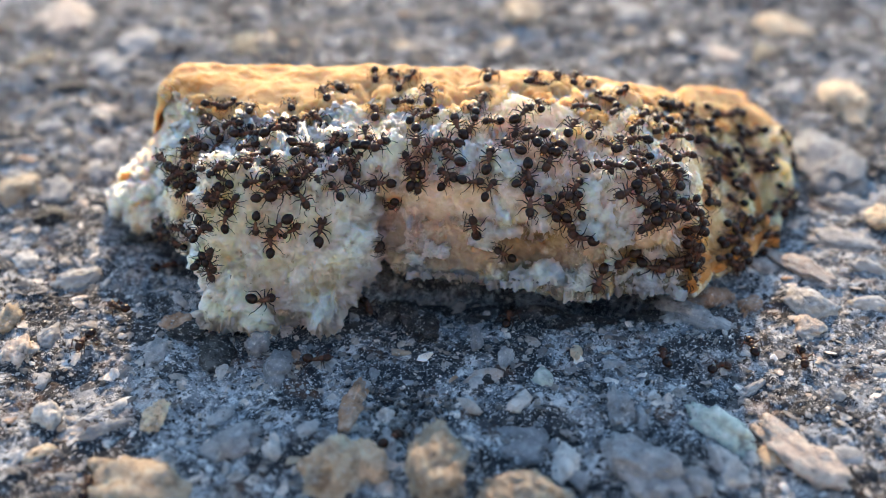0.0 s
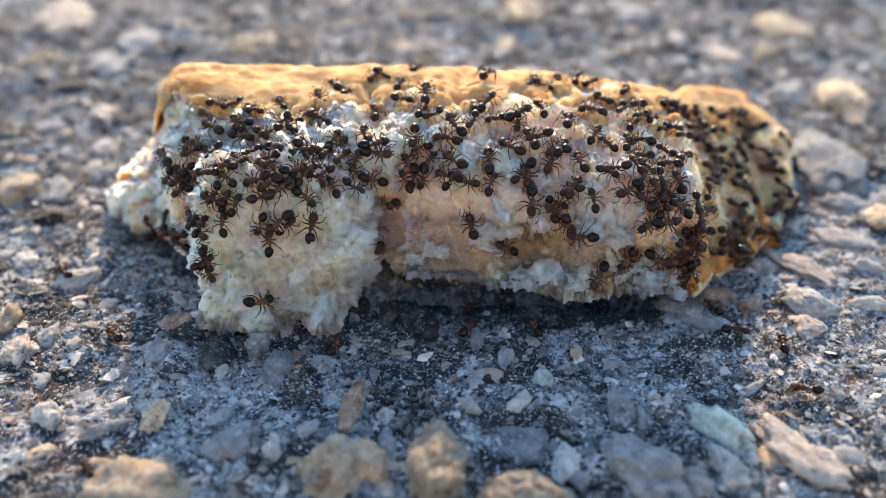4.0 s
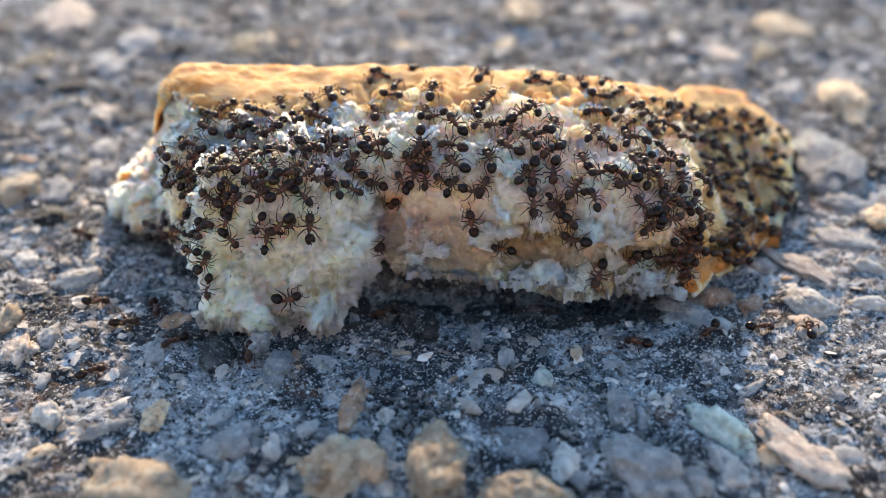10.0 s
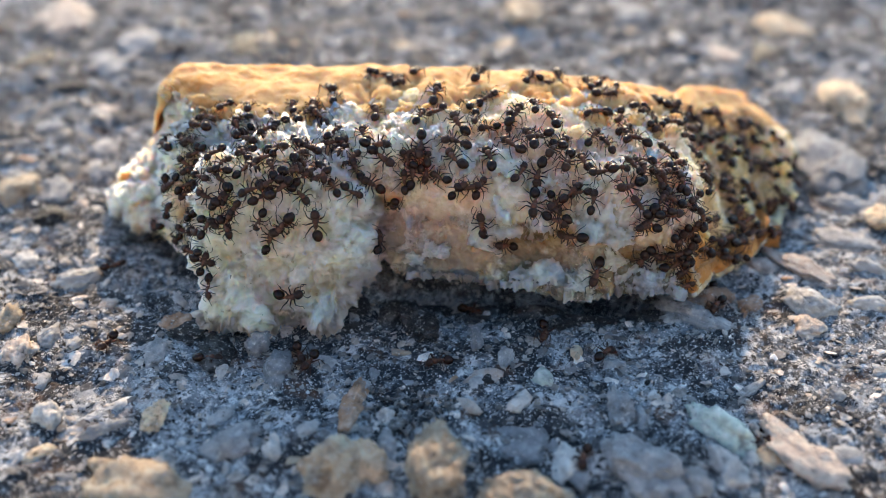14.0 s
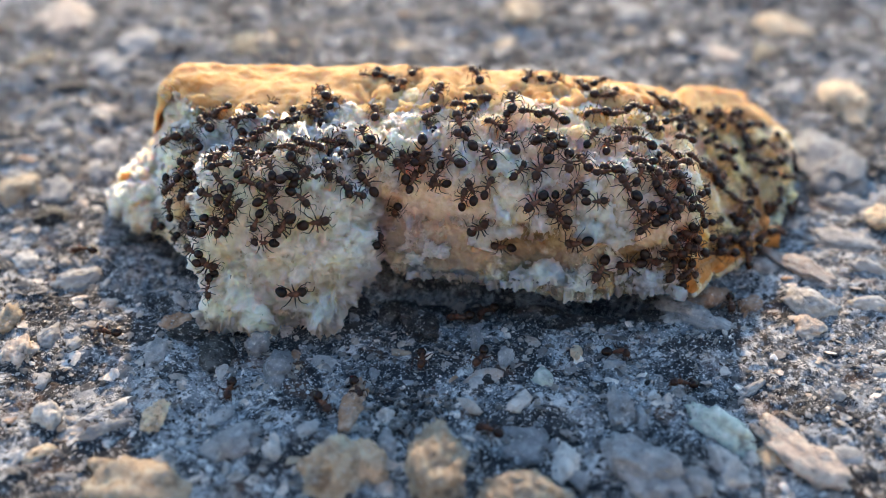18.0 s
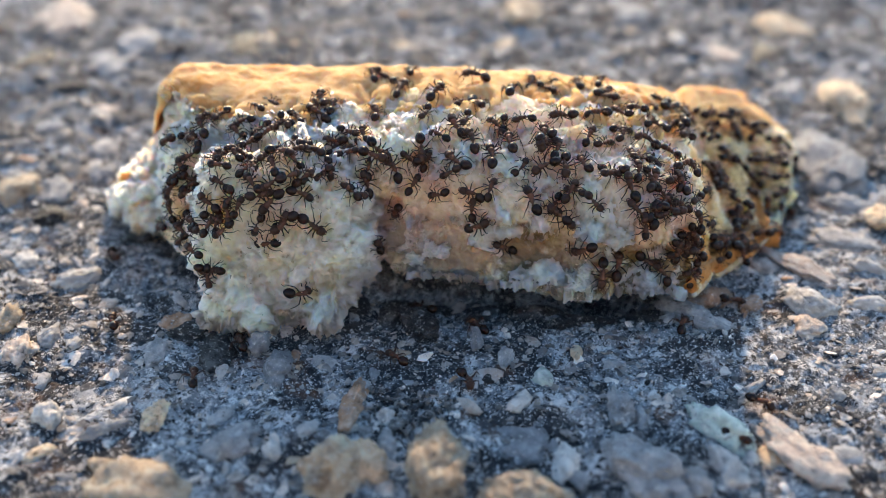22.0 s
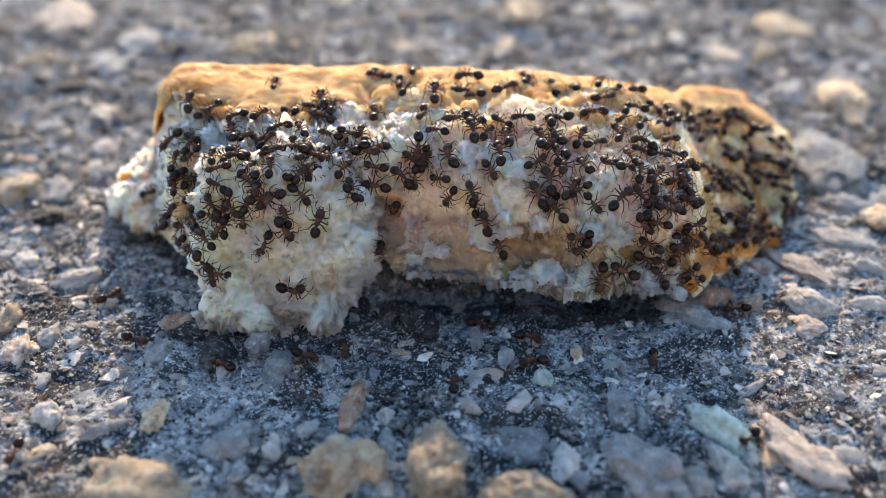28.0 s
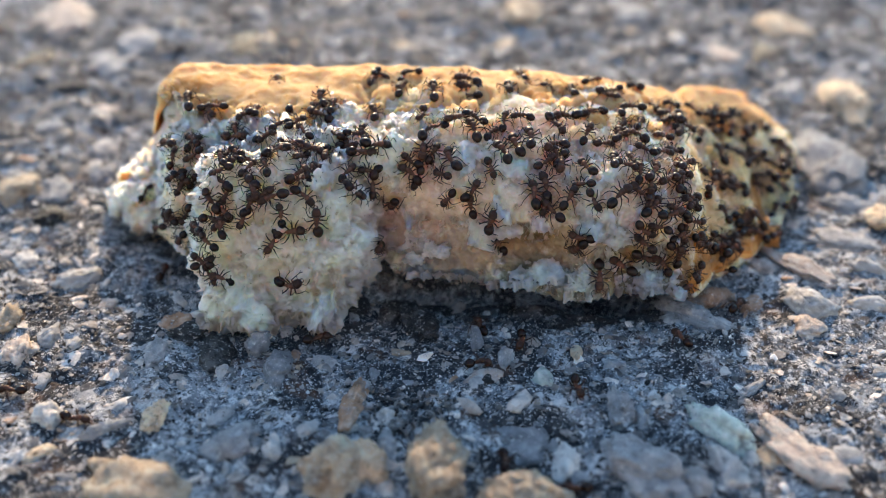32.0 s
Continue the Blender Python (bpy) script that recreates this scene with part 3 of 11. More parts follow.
# lumps, pores and wisps of each piece
BODY_SWELL, FLAP_SWELL, LOBE_SWELL, CHUNK_SWELL = (1.0, 0.6, 0.2), (1.7, 0.8, 0.3), (1.3, 0.65, 0.25), (2.0, 1.0, 0.4)

bread = tagged(new("bread_piece"), "torn piece of white bread with tan crust, swarming with ants", "bread")
crumb_grid = body_grid(900, 380)
outward = 1.0 if (normals(crumb_grid, True)[420, 190] @ np.array([0, -1, 0.3])) > 0 else -1.0
CRUST_SINK = 1.1 * np.clip((crumb_grid[..., 1] - between(crumb_grid[..., 0], (-29, -13, -5, 10, 30, 41), (6, 6, 11, 13, 18, 27))) / 3, 0, 1)[..., None]
crumb_skin = roughen(crumb_grid, *BODY_SWELL, outward)
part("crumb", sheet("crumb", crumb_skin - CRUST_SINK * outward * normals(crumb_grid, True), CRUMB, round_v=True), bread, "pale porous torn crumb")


def wisps(name, grid, swell, out, mat, label, cut=0.1, seed=0.0, deep=0.5, closed=False):
    """Torn white skins of crumb lying on the smoother crumb below: ragged patches, sunk into it at their edges."""
    nn = normals(grid, closed) * out
    low = each(lambda v: bread_noise(v, *swell), grid)

    def rise(v):
        w = v + 0.6 * noise.noise_vector(v * 0.7)
        f = noise.fractal(w * 0.33 + Vector((seed, 4, 9)), 0.6, 2.2, 6) - cut
        return max(-0.6, min(deep, 3.2 * f)) + (0.35 * noise.fractal(v * 1.9, 0.6, 2.1, 3) if f > 0 else 0)
    up = each(rise, grid)
    g = grid + nn * (low + up)[..., None]
    me = sheet(name, g, mat, round_v=closed)
    hidden = (up < -0.25).reshape(-1)
    bm = bmesh.new()
    bm.from_mesh(me)
    bm.verts.ensure_lookup_table()
    bmesh.ops.delete(bm, geom=[v for v in bm.verts if hidden[v.index]], context="VERTS")
    bm.to_mesh(me)
    bm.free()
    part(name, me, bread, label)


front_grid = body(np.linspace(0.02, 0.745, 560)[:, None] * np.ones((1, 190)), np.linspace(-1.25, 1.2, 190)[None, :] * np.ones((560, 1)))
front_out = 1.0 if (normals(front_grid)[300, 60] @ np.array([0, -1, 0.3])) > 0 else -1.0
wisps("white_crumb", front_grid, BODY_SWELL, front_out, CRUMB_WHITE, "ragged white skins of torn crumb", 0.12)
flap_grid = lump(*FLAP, 240, 560, 0.58, 3.6)
flap_out = 1.0 if (normals(flap_grid, True)[120, 140] @ np.array([0, -1, 0])) > 0 else -1.0
wisps("white_flap_skin", flap_grid, FLAP_SWELL, flap_out, CRUMB_WHITE, "ragged white skins of torn crumb", 0.06, 3.0, 0.7, True)
part("torn_flap", sheet("torn_flap", roughen(flap_grid, *FLAP_SWELL, flap_out), CRUMB_WHITE, round_v=True), bread, "white torn flap of crumb reaching the asphalt")
lobe_grid = lump(*LOBE, 140, 200, 0.75, 2.0)
wisps("white_lobe_skin", lobe_grid, LOBE_SWELL, flap_out, CRUMB_WHITE, "ragged white skins of torn crumb", 0.14, 8.0, 0.35, True)
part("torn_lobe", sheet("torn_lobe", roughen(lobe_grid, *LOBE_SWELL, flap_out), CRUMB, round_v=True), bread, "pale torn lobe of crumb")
chunk_grid = lump(*CHUNK, 110, 160, 0.8)
wisps("white_chunk_skin", chunk_grid, CHUNK_SWELL, flap_out, CRUMB_WHITE, "ragged white skins of torn crumb", 0.04, 6.0, 0.8, True)
part("end_chunk", sheet("end_chunk", roughen(chunk_grid, *CHUNK_SWELL, flap_out), CRUMB_WHITE, round_v=True), bread, "pale broken end of crumb")
crust_grid = body_grid(300, 150, math.pi * 0.36, math.pi * 1.05)
crust_n = normals(crust_grid) * outward
over = np.linspace(0, 1, 150)[None, :] - between(crust_grid[..., 0], (-29, -13, -5, 10, 30, 41), (0.02, 0.02, 0.14, 0.2, 0.22, 0.2))


def crust_height(v):
    return 0.6 * noise.fractal(v * 0.3 + Vector((1, 5, 2)), 0.8, 2.0, 2) + 0.16 * noise.fractal(v * 1.1, 0.6, 2.1, 4)


crust_h = 0.45 + each(crust_height, crust_grid) - 1.8 * np.clip((0.06 + 0.16 * each(lambda v: noise.fractal(v * 0.45, 0.7, 2.0, 4), crust_grid) - over) / 0.16, 0, 1)
part("crust", sheet("crust", crust_grid + crust_n * crust_h[..., None], CRUST), bread, "tan flaky crust")

# a patch of dark baked crust low on the narrow end
baked_u, baked_w = np.linspace(0.74, 0.9, 110)[:, None] * np.ones((1, 90)), np.linspace(-0.42, 0.12, 90)[None, :] * np.ones((110, 1)) * math.pi
baked_grid = body(baked_u, baked_w)
edge = np.minimum(np.minimum(np.linspace(0, 1, 110)[:, None], np.linspace(1, 0, 110)[:, None]), np.minimum(np.linspace(0, 1, 90)[None, :], np.linspace(1, 0, 90)[None, :]))
baked_h = 0.7 + 0.9 * each(crust_height, baked_grid) - 2.6 * np.clip((0.24 - edge) / 0.24, 0, 1)
part("end_crust", sheet("end_crust", baked_grid + normals(baked_grid) * outward * baked_h[..., None], BAKED), bread, "dark orange-brown baked crust")

# the smooth form on which the ants walk
from mathutils.bvhtree import BVHTree


def form_tree():
    verts, faces = [], []
    for g, out, swell in ((body_grid(240, 160), outward, BODY_SWELL), (lump(*FLAP, 80, 160, 0.58, 3.6), flap_out, FLAP_SWELL), (lump(*LOBE, 60, 90, 0.75, 2.0), flap_out, LOBE_SWELL), (lump(*CHUNK, 40, 60, 0.8), flap_out, CHUNK_SWELL)):
        nn = normals(g, True)
        g = g + out * nn * each(lambda v: bread_noise(v, swell[0], swell[1], 0), g)[..., None]
        n, m = g.shape[:2]
        base = len(verts)
        verts += [tuple(v) for v in g.reshape(-1, 3)]
        for i in range(n - 1):
            for j in range(m):
                a, b = base + i * m + j, base + i * m + (j + 1) % m
                faces.append((a, a + m, b + m, b) if out > 0 else (b, b + m, a + m, a))
    return BVHTree.FromPolygons(verts, faces)


FORM = form_tree()


def shreds(name, count, rng, where, size, mat, label):
    """Torn threads and flakes standing off the crumb."""
    verts, faces = [], []
    for _ in range(count):
        p, nrm = where(rng)
        if p is None:
            continue
        s = size * rng.uniform(0.3, 1.0) ** 1.5 * 1.6
        d = (Vector(rng.normal(size=3)) * 0.75 + nrm * 1.0).normalized()
        side = d.cross(Vector(rng.normal(size=3))).normalized()
        w = s * rng.uniform(0.25, 0.6)
        k = len(verts)
        third = side.cross(d)
        for q in (p - d * 0.2 * s + side * w, p - d * 0.2 * s - side * w, p - d * 0.2 * s + third * w * 0.6, p + d * 0.5 * s + side * w * 0.7, p + d * 0.5 * s - side * w * 0.6, p + d * 0.5 * s + third * w * 0.4, p + d * 0.8 * s):
            verts.append(q)
        faces += [(k, k + 1, k + 4, k + 3), (k + 1, k + 2, k + 5, k + 4), (k + 2, k, k + 3, k + 5), (k + 3, k + 4, k + 6), (k + 4, k + 5, k + 6), (k + 5, k + 3, k + 6)]
    me = mesh_of(name, [tuple(v * MM) for v in verts], faces, mat)
    return tagged(part(name, me, bread, label), kind="stuff")


def front_spot(x0, x1, z0, z1):
    def pick(rng):
        x, z = rng.uniform(x0, x1), rng.uniform(z0, z1)
        hit = FORM.ray_cast(Vector((x, -40, z + 16)), Vector((0, 0.93, -0.37)))
        return (hit[0], hit[1]) if hit[0] is not None else (None, None)
    return pick


SHRED_RNG = np.random.default_rng(8)
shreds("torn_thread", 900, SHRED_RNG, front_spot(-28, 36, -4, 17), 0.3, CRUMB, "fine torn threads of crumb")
shreds("flap_thread", 500, SHRED_RNG, front_spot(-26, -5, -4, 13), 0.3, CRUMB_WHITE, "ragged white threads on the torn flap")


def rim_spot(x0, x1, y0, z0, z1):
    """Places along the ragged lower rim, threads hanging down."""
    def pick(rng):
        x = rng.uniform(x0, x1)
        hit = FORM.find_nearest(Vector((x, y0, rng.uniform(z0, z1))))
        return hit[0], (hit[1] * 0.5 + Vector((0, -0.2, -1))).normalized()
    return pick


shreds("rim_thread", 200, SHRED_RNG, rim_spot(-6, 24, -6.5, 2.6, 4.4), 0.65, CRUMB_WHITE, "ragged lower rim of the crumb")
shreds("flap_rim_thread", 170, SHRED_RNG, rim_spot(-25, -6, -8, 0.0, 1.6), 0.8, CRUMB_WHITE, "ragged lower rim of the flap")


def tuft(x, y, z, r, squash=0.8, mat=CRUMB_WHITE, label="fluffy white knot of crumb"):
    """A fluffy knot of white crumb."""
    g = lump(0, 0, 0, r, r * squash, r * 0.8, 60, 80, 0.95)
    nn = normals(g, True) * flap_out
    h = each(lambda v: 0.5 * noise.fractal((v + Vector((x, y, z))) * 0.8, 0.7, 2.1, 4) - 0.5 * max(0, 0.5 - noise.voronoi((v + Vector((x, y, z))) * 1.3)[0][0]), g)
    part("crumb_knot", sheet("crumb_knot", g + nn * h[..., None] * min(1.4, r) + np.array([x, y, z]), mat, round_v=True), bread, label)


tuft(13.8, -3.8, 9.2, 1.6)
tuft(16.4, -3.8, 8.4, 1.7)
tuft(5.6, -2.6, 8.4, 1.5)
tuft(9.6, -3.6, 3.4, 2.0, 0.6)
tuft(13.2, -4.2, 3.0, 1.7)
tuft(19.8, -4.4, 3.4, 1.2)
tuft(-10.0, 7.5, 14.6, 1.8)
tuft(-3.6, 6.0, 14.4, 1.8)
tuft(-1.0, 0.8, 5.2, 1.6)
tuft(-33.4, 12.6, 4.3, 1.3, 0.9, CRUST, "small patch of tan crust")

# ---- ants ----
def blob(cx, cz, rx, ry, rz, nose=0.0, n=9, m=12):
    """An egg-shaped body piece along x, nose > 0 blunter in front."""
    v, f = [(cx - rx, 0, cz)], []
    for i in range(1, n):
        a = math.pi * i / n
        x = -math.cos(a)
        r = math.sin(a) * (1 + nose * x)
        for j in range(m):
            b = 2 * math.pi * j / m
            v.append((cx + rx * x, ry * r * math.cos(b), cz + rz * r * math.sin(b)))
    v.append((cx + rx, 0, cz))
    last = len(v) - 1
    for j in range(m):
        k = (j + 1) % m
        f.append((0, 1 + k, 1 + j))
        f.append((last, last - m + j, last - m + k))
        for i in range(n - 2):
            o = 1 + i * m
            f.append((o + j, o + k, o + m + k, o + m + j))
    return v, f


def joined(*pieces):
    v, f = [], []
    for pv, pf in pieces:
        o = len(v)
        v += list(pv)
        f += [tuple(i + o for i in q) for q in pf]
    return v, f


def tube(points, radii, m=5):
    """A bent limb through a few joints."""
    v, f = [], []
    pts = [Vector(p) for p in points]
    for i, p in enumerate(pts):
        d = (pts[min(i + 1, len(pts) - 1)] - pts[max(i - 1, 0)]).normalized()
        s = d.cross(Vector((0, 0, 1)) if abs(d.z) < 0.9 else Vector((1, 0, 0))).normalized()
        t = s.cross(d)
        for j in range(m):
            b = 2 * math.pi * j / m
            v.append(tuple(p + (s * math.cos(b) + t * math.sin(b)) * radii[i]))
    for i in range(len(pts) - 1):
        for j in range(m):
            k = (j + 1) % m
            f.append((i * m + j, i * m + k, (i + 1) * m + k, (i + 1) * m + j))
    f.append(tuple(range(m)))
    f.append(tuple(range(len(v) - m, len(v)))[::-1])
    return v, f


def ant_meshes():
    def made(name, vf, mat):
        v, f = vf
        return mesh_of(name, [tuple(c * MM for c in p) for p in v], f, mat)
    me = {}
    head = joined(blob(0.98, 0.62, 0.4, 0.38, 0.34, 0.0), blob(0.84, 0.66, 0.27, 0.4, 0.33))
    me["head"] = made("head", head, HEAD)
    jaw = joined(tube([(1.3, 0.14, 0.52), (1.44, 0.15, 0.48), (1.54, 0.02, 0.46)], (0.06, 0.05, 0.02)),
                 tube([(1.3, -0.14, 0.52), (1.44, -0.15, 0.48), (1.54, -0.02, 0.46)], (0.06, 0.05, 0.02)))
    me["jaw"] = made("jaw", jaw, THORAX)
    thorax = joined(blob(0.42, 0.67, 0.31, 0.28, 0.28, 0.1), blob(0.08, 0.61, 0.34, 0.21, 0.22), tube([(0.58, 0, 0.64), (0.76, 0, 0.62)], (0.11, 0.09), 7))
    me["thorax"] = made("thorax", thorax, THORAX)
    waist = joined(blob(-0.22, 0.57, 0.1, 0.1, 0.16), blob(-0.37, 0.56, 0.1, 0.13, 0.16), tube([(-0.08, 0, 0.56), (-0.52, 0, 0.55)], (0.06, 0.07), 6))
    me["waist"] = made("waist", waist, THORAX)
    gaster = blob(-0.86, 0.62, 0.52, 0.43, 0.42, 0.12, 12, 14)
    me["gaster"] = made("gaster", gaster, GASTER)
    for side, s in (("left", 1), ("right", -1)):
        me["antenna", side] = made("antenna", tube([(1.22, 0.13 * s, 0.72), (1.46, 0.5 * s, 0.86), (1.56, 0.58 * s, 0.8), (1.76, 0.54 * s, 0.6), (1.92, 0.44 * s, 0.4)], (0.025, 0.026, 0.028, 0.032, 0.036)), LEG)
        for k, (x, hx, ox) in enumerate(((0.55, 0.85, 1.12), (0.3, 0.3, 0.18), (0.08, -0.4, -0.92))):
            w = (0.68, 0.82, 0.8)[k]
            me["leg", side, k] = made("leg", tube([(0, 0, 0), (0.35 * (hx - x), 0.32 * s, 0.16), (hx - x, 0.66 * s * (0.85, 1, 0.9)[k], 0.36), (0.5 * (hx + ox) - x, 0.95 * w * s, -0.1), (ox - x, w * s, -0.5), (ox - x + 0.14 * (1 - k), (w + 0.2) * s, -0.57)],
                                                  (0.055, 0.065, 0.042, 0.038, 0.024, 0.016)), LEG)
    return me


ANT = ant_meshes()
BEND_RNG = np.random.default_rng(29)
LEG_ROOT = (0.55, 0.3, 0.08)


def build_ant(label, group, scale=1.0):
    ant = tagged(new("ant"), label, "ant", group)
    nod = Matrix.Translation((0.68 * MM, 0, 0.62 * MM))
    nod = nod @ pose(0, 0, 0, 0, BEND_RNG.uniform(-8, 34), BEND_RNG.uniform(-30, 30)) @ nod.inverted()
    curl = Matrix.Translation((-0.3 * MM, 0, 0.57 * MM))
    curl = curl @ pose(0, 0, 0, 0, BEND_RNG.uniform(-26, 14), BEND_RNG.uniform(-40, 40)) @ curl.inverted()
    part("thorax", ANT["thorax"], ant)
    part("waist", ANT["waist"], ant)
    part("gaster", ANT["gaster"], ant, m=curl)
    head = part("head", ANT["head"], ant, m=nod)
    part("jaw", ANT["jaw"], head)
    for side in ("left", "right"):
        part("antenna", ANT["antenna", side], head)
        s = 1 if side == "left" else -1
        for k in range(3):
            part("leg", ANT["leg", side, k], ant, m=pose(LEG_ROOT[k] * MM, 0.13 * s * MM, 0.56 * MM))
    ant.scale = (scale, scale, scale)
    return ant


def on_form(p):
    """The nearest place on the bread and its averaged normal."""
    hit, nrm, _, _ = FORM.find_nearest(p)
    acc = Vector(nrm)
    for d in ((1, 0, 0), (-1, 0, 0), (0, 1, 0), (0, -1, 0), (0, 0, 1), (0, 0, -1)):
        q = FORM.find_nearest(hit + Vector(d) * 0.8)
        acc += q[1]
    return hit, acc.normalized()


def stance(place_at, nrm, heading):
    """A pose standing on nrm, heading in degrees from the x-axis laid on the surface."""
    e1 = Vector((1, 0, 0)) - nrm * nrm.x
    if e1.length < 0.25:
        e1 = Vector((0, 0, 1)) - nrm * nrm.z
    e1.normalize()
    e2 = nrm.cross(e1)
    f = e1 * math.cos(radians(heading)) + e2 * math.sin(radians(heading))
    left = nrm.cross(f)
    m = Matrix((f, left, nrm)).transposed().to_4x4()
    return Matrix.Translation(place_at * MM) @ m


# ---- the ants' ways ----
def footing(p, asphalt):
    if asphalt:
        return Vector((p.x, p.y, ground_at(p.x, p.y))), Vector((0, 0, 1))
    return on_form(p)


ANT_RNG = np.random.default_rng(17)


def crawl(*rows, asphalt=False, size=1.0):
    """An ant along rows of (seconds, x, y, z in millimetres, heading in degrees on the surface)."""
    size *= 1.03
    if asphalt:
        ant = build_ant("dark brown ant walking over the asphalt", "ants on the asphalt", size)
    else:
        ant = build_ant("dark reddish-brown ant feeding on the torn bread", "ants on the bread", size)
    keys, last = [], None
    for t, x, y, z, h in rows:
        if last is not None:
            h += 360 * round((last - h) / 360)
            while abs(h - last) > 80 and len(keys):
                h = last + 80 * (1 if h > last else -1)
        p, nrm = footing(Vector((x, y, z)), asphalt)
        keys.append((t, stance(p + nrm * 0.12 * size, nrm, h)))
        last = h
    if keys[-1][0] < LAST:
        keys.append((LAST, keys[-1][1]))
    walk(ant, keys)
    limbs(ant, [k[0] for k in keys], asphalt)
    return ant


def limbs(ant, times, asphalt):
    """Legs step while the ant walks and shift a little where it feeds; antennae feel about."""
    legs = [o for o in ant.children if o.name.startswith("leg")]
    feelers = [o for o in ant.children_recursive if o.name.startswith("antenna")]
    for k, ob in enumerate(feelers):
        base = ob.matrix_basis.copy()
        root = Matrix.Translation((1.22 * MM, 0, 0.7 * MM))
        rows = []
        for t in np.arange(0, LAST + 0.1, 2.0):
            turn = root @ pose(0, 0, 0, 0, ANT_RNG.uniform(-14, 10), ANT_RNG.uniform(-22, 22)) @ root.inverted()
            rows.append((float(min(t, LAST)), base @ turn))
        walk(ob, rows)
    step = 0.25 if asphalt else 4.0
    swing = 26 if asphalt else 12
    for k, ob in enumerate(legs):
        base = ob.matrix_basis.copy()
        rows = []
        for i, t in enumerate(np.arange(0, LAST + 0.01, step)):
            if asphalt:
                a = swing * (1 if (i + k + k // 3) % 2 else -1) * ANT_RNG.uniform(0.7, 1)
            else:
                a = ANT_RNG.uniform(-swing, swing)
            rows.append((float(t), base @ pose(0, 0, 0, ANT_RNG.uniform(-4, 4), 0, a)))
        walk(ob, rows)


def motions():
    crawl((0, -26.55, 4.59, 11.35, 147), (1, -27.88, 7.29, 9.87, 141), (2, -26.43, 4.62, 11.47, 147), (3.5, -26.55, 4.88, 11.67, 138), (5.5, -26.34, 4.19, 11.31, 144), (6, -26.03, 3.98, 11.42, 150), (10, -26.58, 5.00, 11.86, 138), (11.5, -29.05, 12.61, 9.45, 150), (13, -28.10, 9.75, 10.36, 132), (13.5, -26.87, 6.95, 11.73, 141), (20, -26.24, 6.54, 12.56, 177), (22, -26.59, 7.22, 12.26, 174), (30, -26.21, 6.35, 12.49, 216), (32, -26.41, 6.06, 12.29, 144), size=1.10)
    crawl((0, -22.38, 6.20, 14.08, 135), (2, -22.03, 5.97, 13.96, 144), (2.5, -22.21, 6.18, 14.13, 156), (5.5, -22.03, 5.97, 13.96, 141), (6.5, -22.40, 6.17, 14.04, 147), (7.5, -22.45, 6.23, 14.10, 129), (10, -22.58, 6.11, 13.89, 144), (14.5, -23.48, 6.68, 13.84, 156), (18, -22.89, 6.44, 14.06, 135), (22, -23.12, 6.19, 14.02, 117), (27, -24.48, 8.34, 14.60, 99), (28.5, -25.19, 9.69, 14.93, 99), (30, -25.31, 9.66, 14.88, 105), (32, -25.13, 9.50, 14.92, 108), size=1.10)
    crawl((0, -24.13, 4.42, 12.39, 207), (8, -23.72, 4.27, 12.56, 195), (10, -23.45, 4.08, 12.46, 204), (18, -23.97, 4.41, 12.52, 195), (20, -24.68, 4.24, 12.11, 201), (22, -24.17, 4.27, 12.15, 204), (27, -23.88, 4.30, 12.42, 213), (29, -24.58, 4.29, 12.11, 219), (32, -23.86, 4.12, 12.28, 210), size=0.88)
    crawl((0, -18.83, 6.82, 15.43, 108), (0.5, -18.83, 6.82, 15.43, 108), (10, -19.05, 8.11, 15.21, 102), (18, -18.64, 7.05, 15.39, 132), (20, -18.14, 7.72, 15.24, 180), (22, -18.17, 7.40, 15.28, 138), (27, -17.86, 6.85, 15.37, 96), (28.5, -17.66, 5.75, 15.40, 51), (30, -17.90, 6.32, 15.40, 72), (32, -18.32, 6.44, 15.52, 78), size=0.88)
    crawl((0, -19.86, 4.92, 14.72, 105), (10, -19.87, 5.32, 15.06, 123), (12, -19.66, 5.09, 14.86, 105), (18, -19.86, 4.92, 14.72, 120), (25.5, -19.45, 4.20, 14.16, 129), (27.5, -19.97, 4.62, 14.35, 111), (30, -19.74, 4.45, 14.36, 114), (32, -19.74, 4.45, 14.36, 111), size=0.93)
    crawl((0, -19.07, 4.13, 14.22, 6), (6.5, -19.33, 3.93, 14.08, 345), (10, -19.55, 4.01, 14.00, 348), (12, -19.26, 3.92, 14.13, 330), (18, -18.47, 2.60, 14.06, 39), (20, -18.73, 2.60, 14.06, 63), (22, -18.52, 2.40, 14.01, 54), (27, -19.05, 2.60, 14.06, 45), (28.5, -19.08, 3.48, 14.17, 6), (30, -19.16, 3.10, 14.09, 51), (32, -19.75, 4.07, 14.04, 3), size=1.06)
    crawl((0, -21.51, 4.06, 13.09, 240), (0.5, -21.51, 4.06, 13.09, 234), (2.5, -21.82, 3.80, 12.84, 207), (5, -21.15, -0.02, 14.39, 249), (10, -20.86, -0.30, 14.30, 234), (12, -21.09, -0.02, 14.40, 213), (20.5, -20.61, -0.29, 14.31, 231), (23.5, -20.28, -0.09, 14.38, 240), (27, -20.25, -0.46, 14.27, 255), (29.5, -19.89, -0.16, 14.34, 243), (32, -20.06, -0.18, 14.34, 234), size=0.90)
    crawl((0, -16.64, 3.46, 15.00, 189), (4, -16.21, 3.23, 15.08, 207), (10, -16.12, 3.41, 15.21, 210), (12, -16.26, 3.45, 15.20, 210), (20, -16.69, 3.97, 15.12, 219), (22.5, -17.17, 4.11, 14.86, 204), (26, -16.56, 3.47, 15.04, 222), (28, -16.60, 2.99, 14.79, 222), (32, -16.42, 3.05, 14.89, 228), size=0.88)
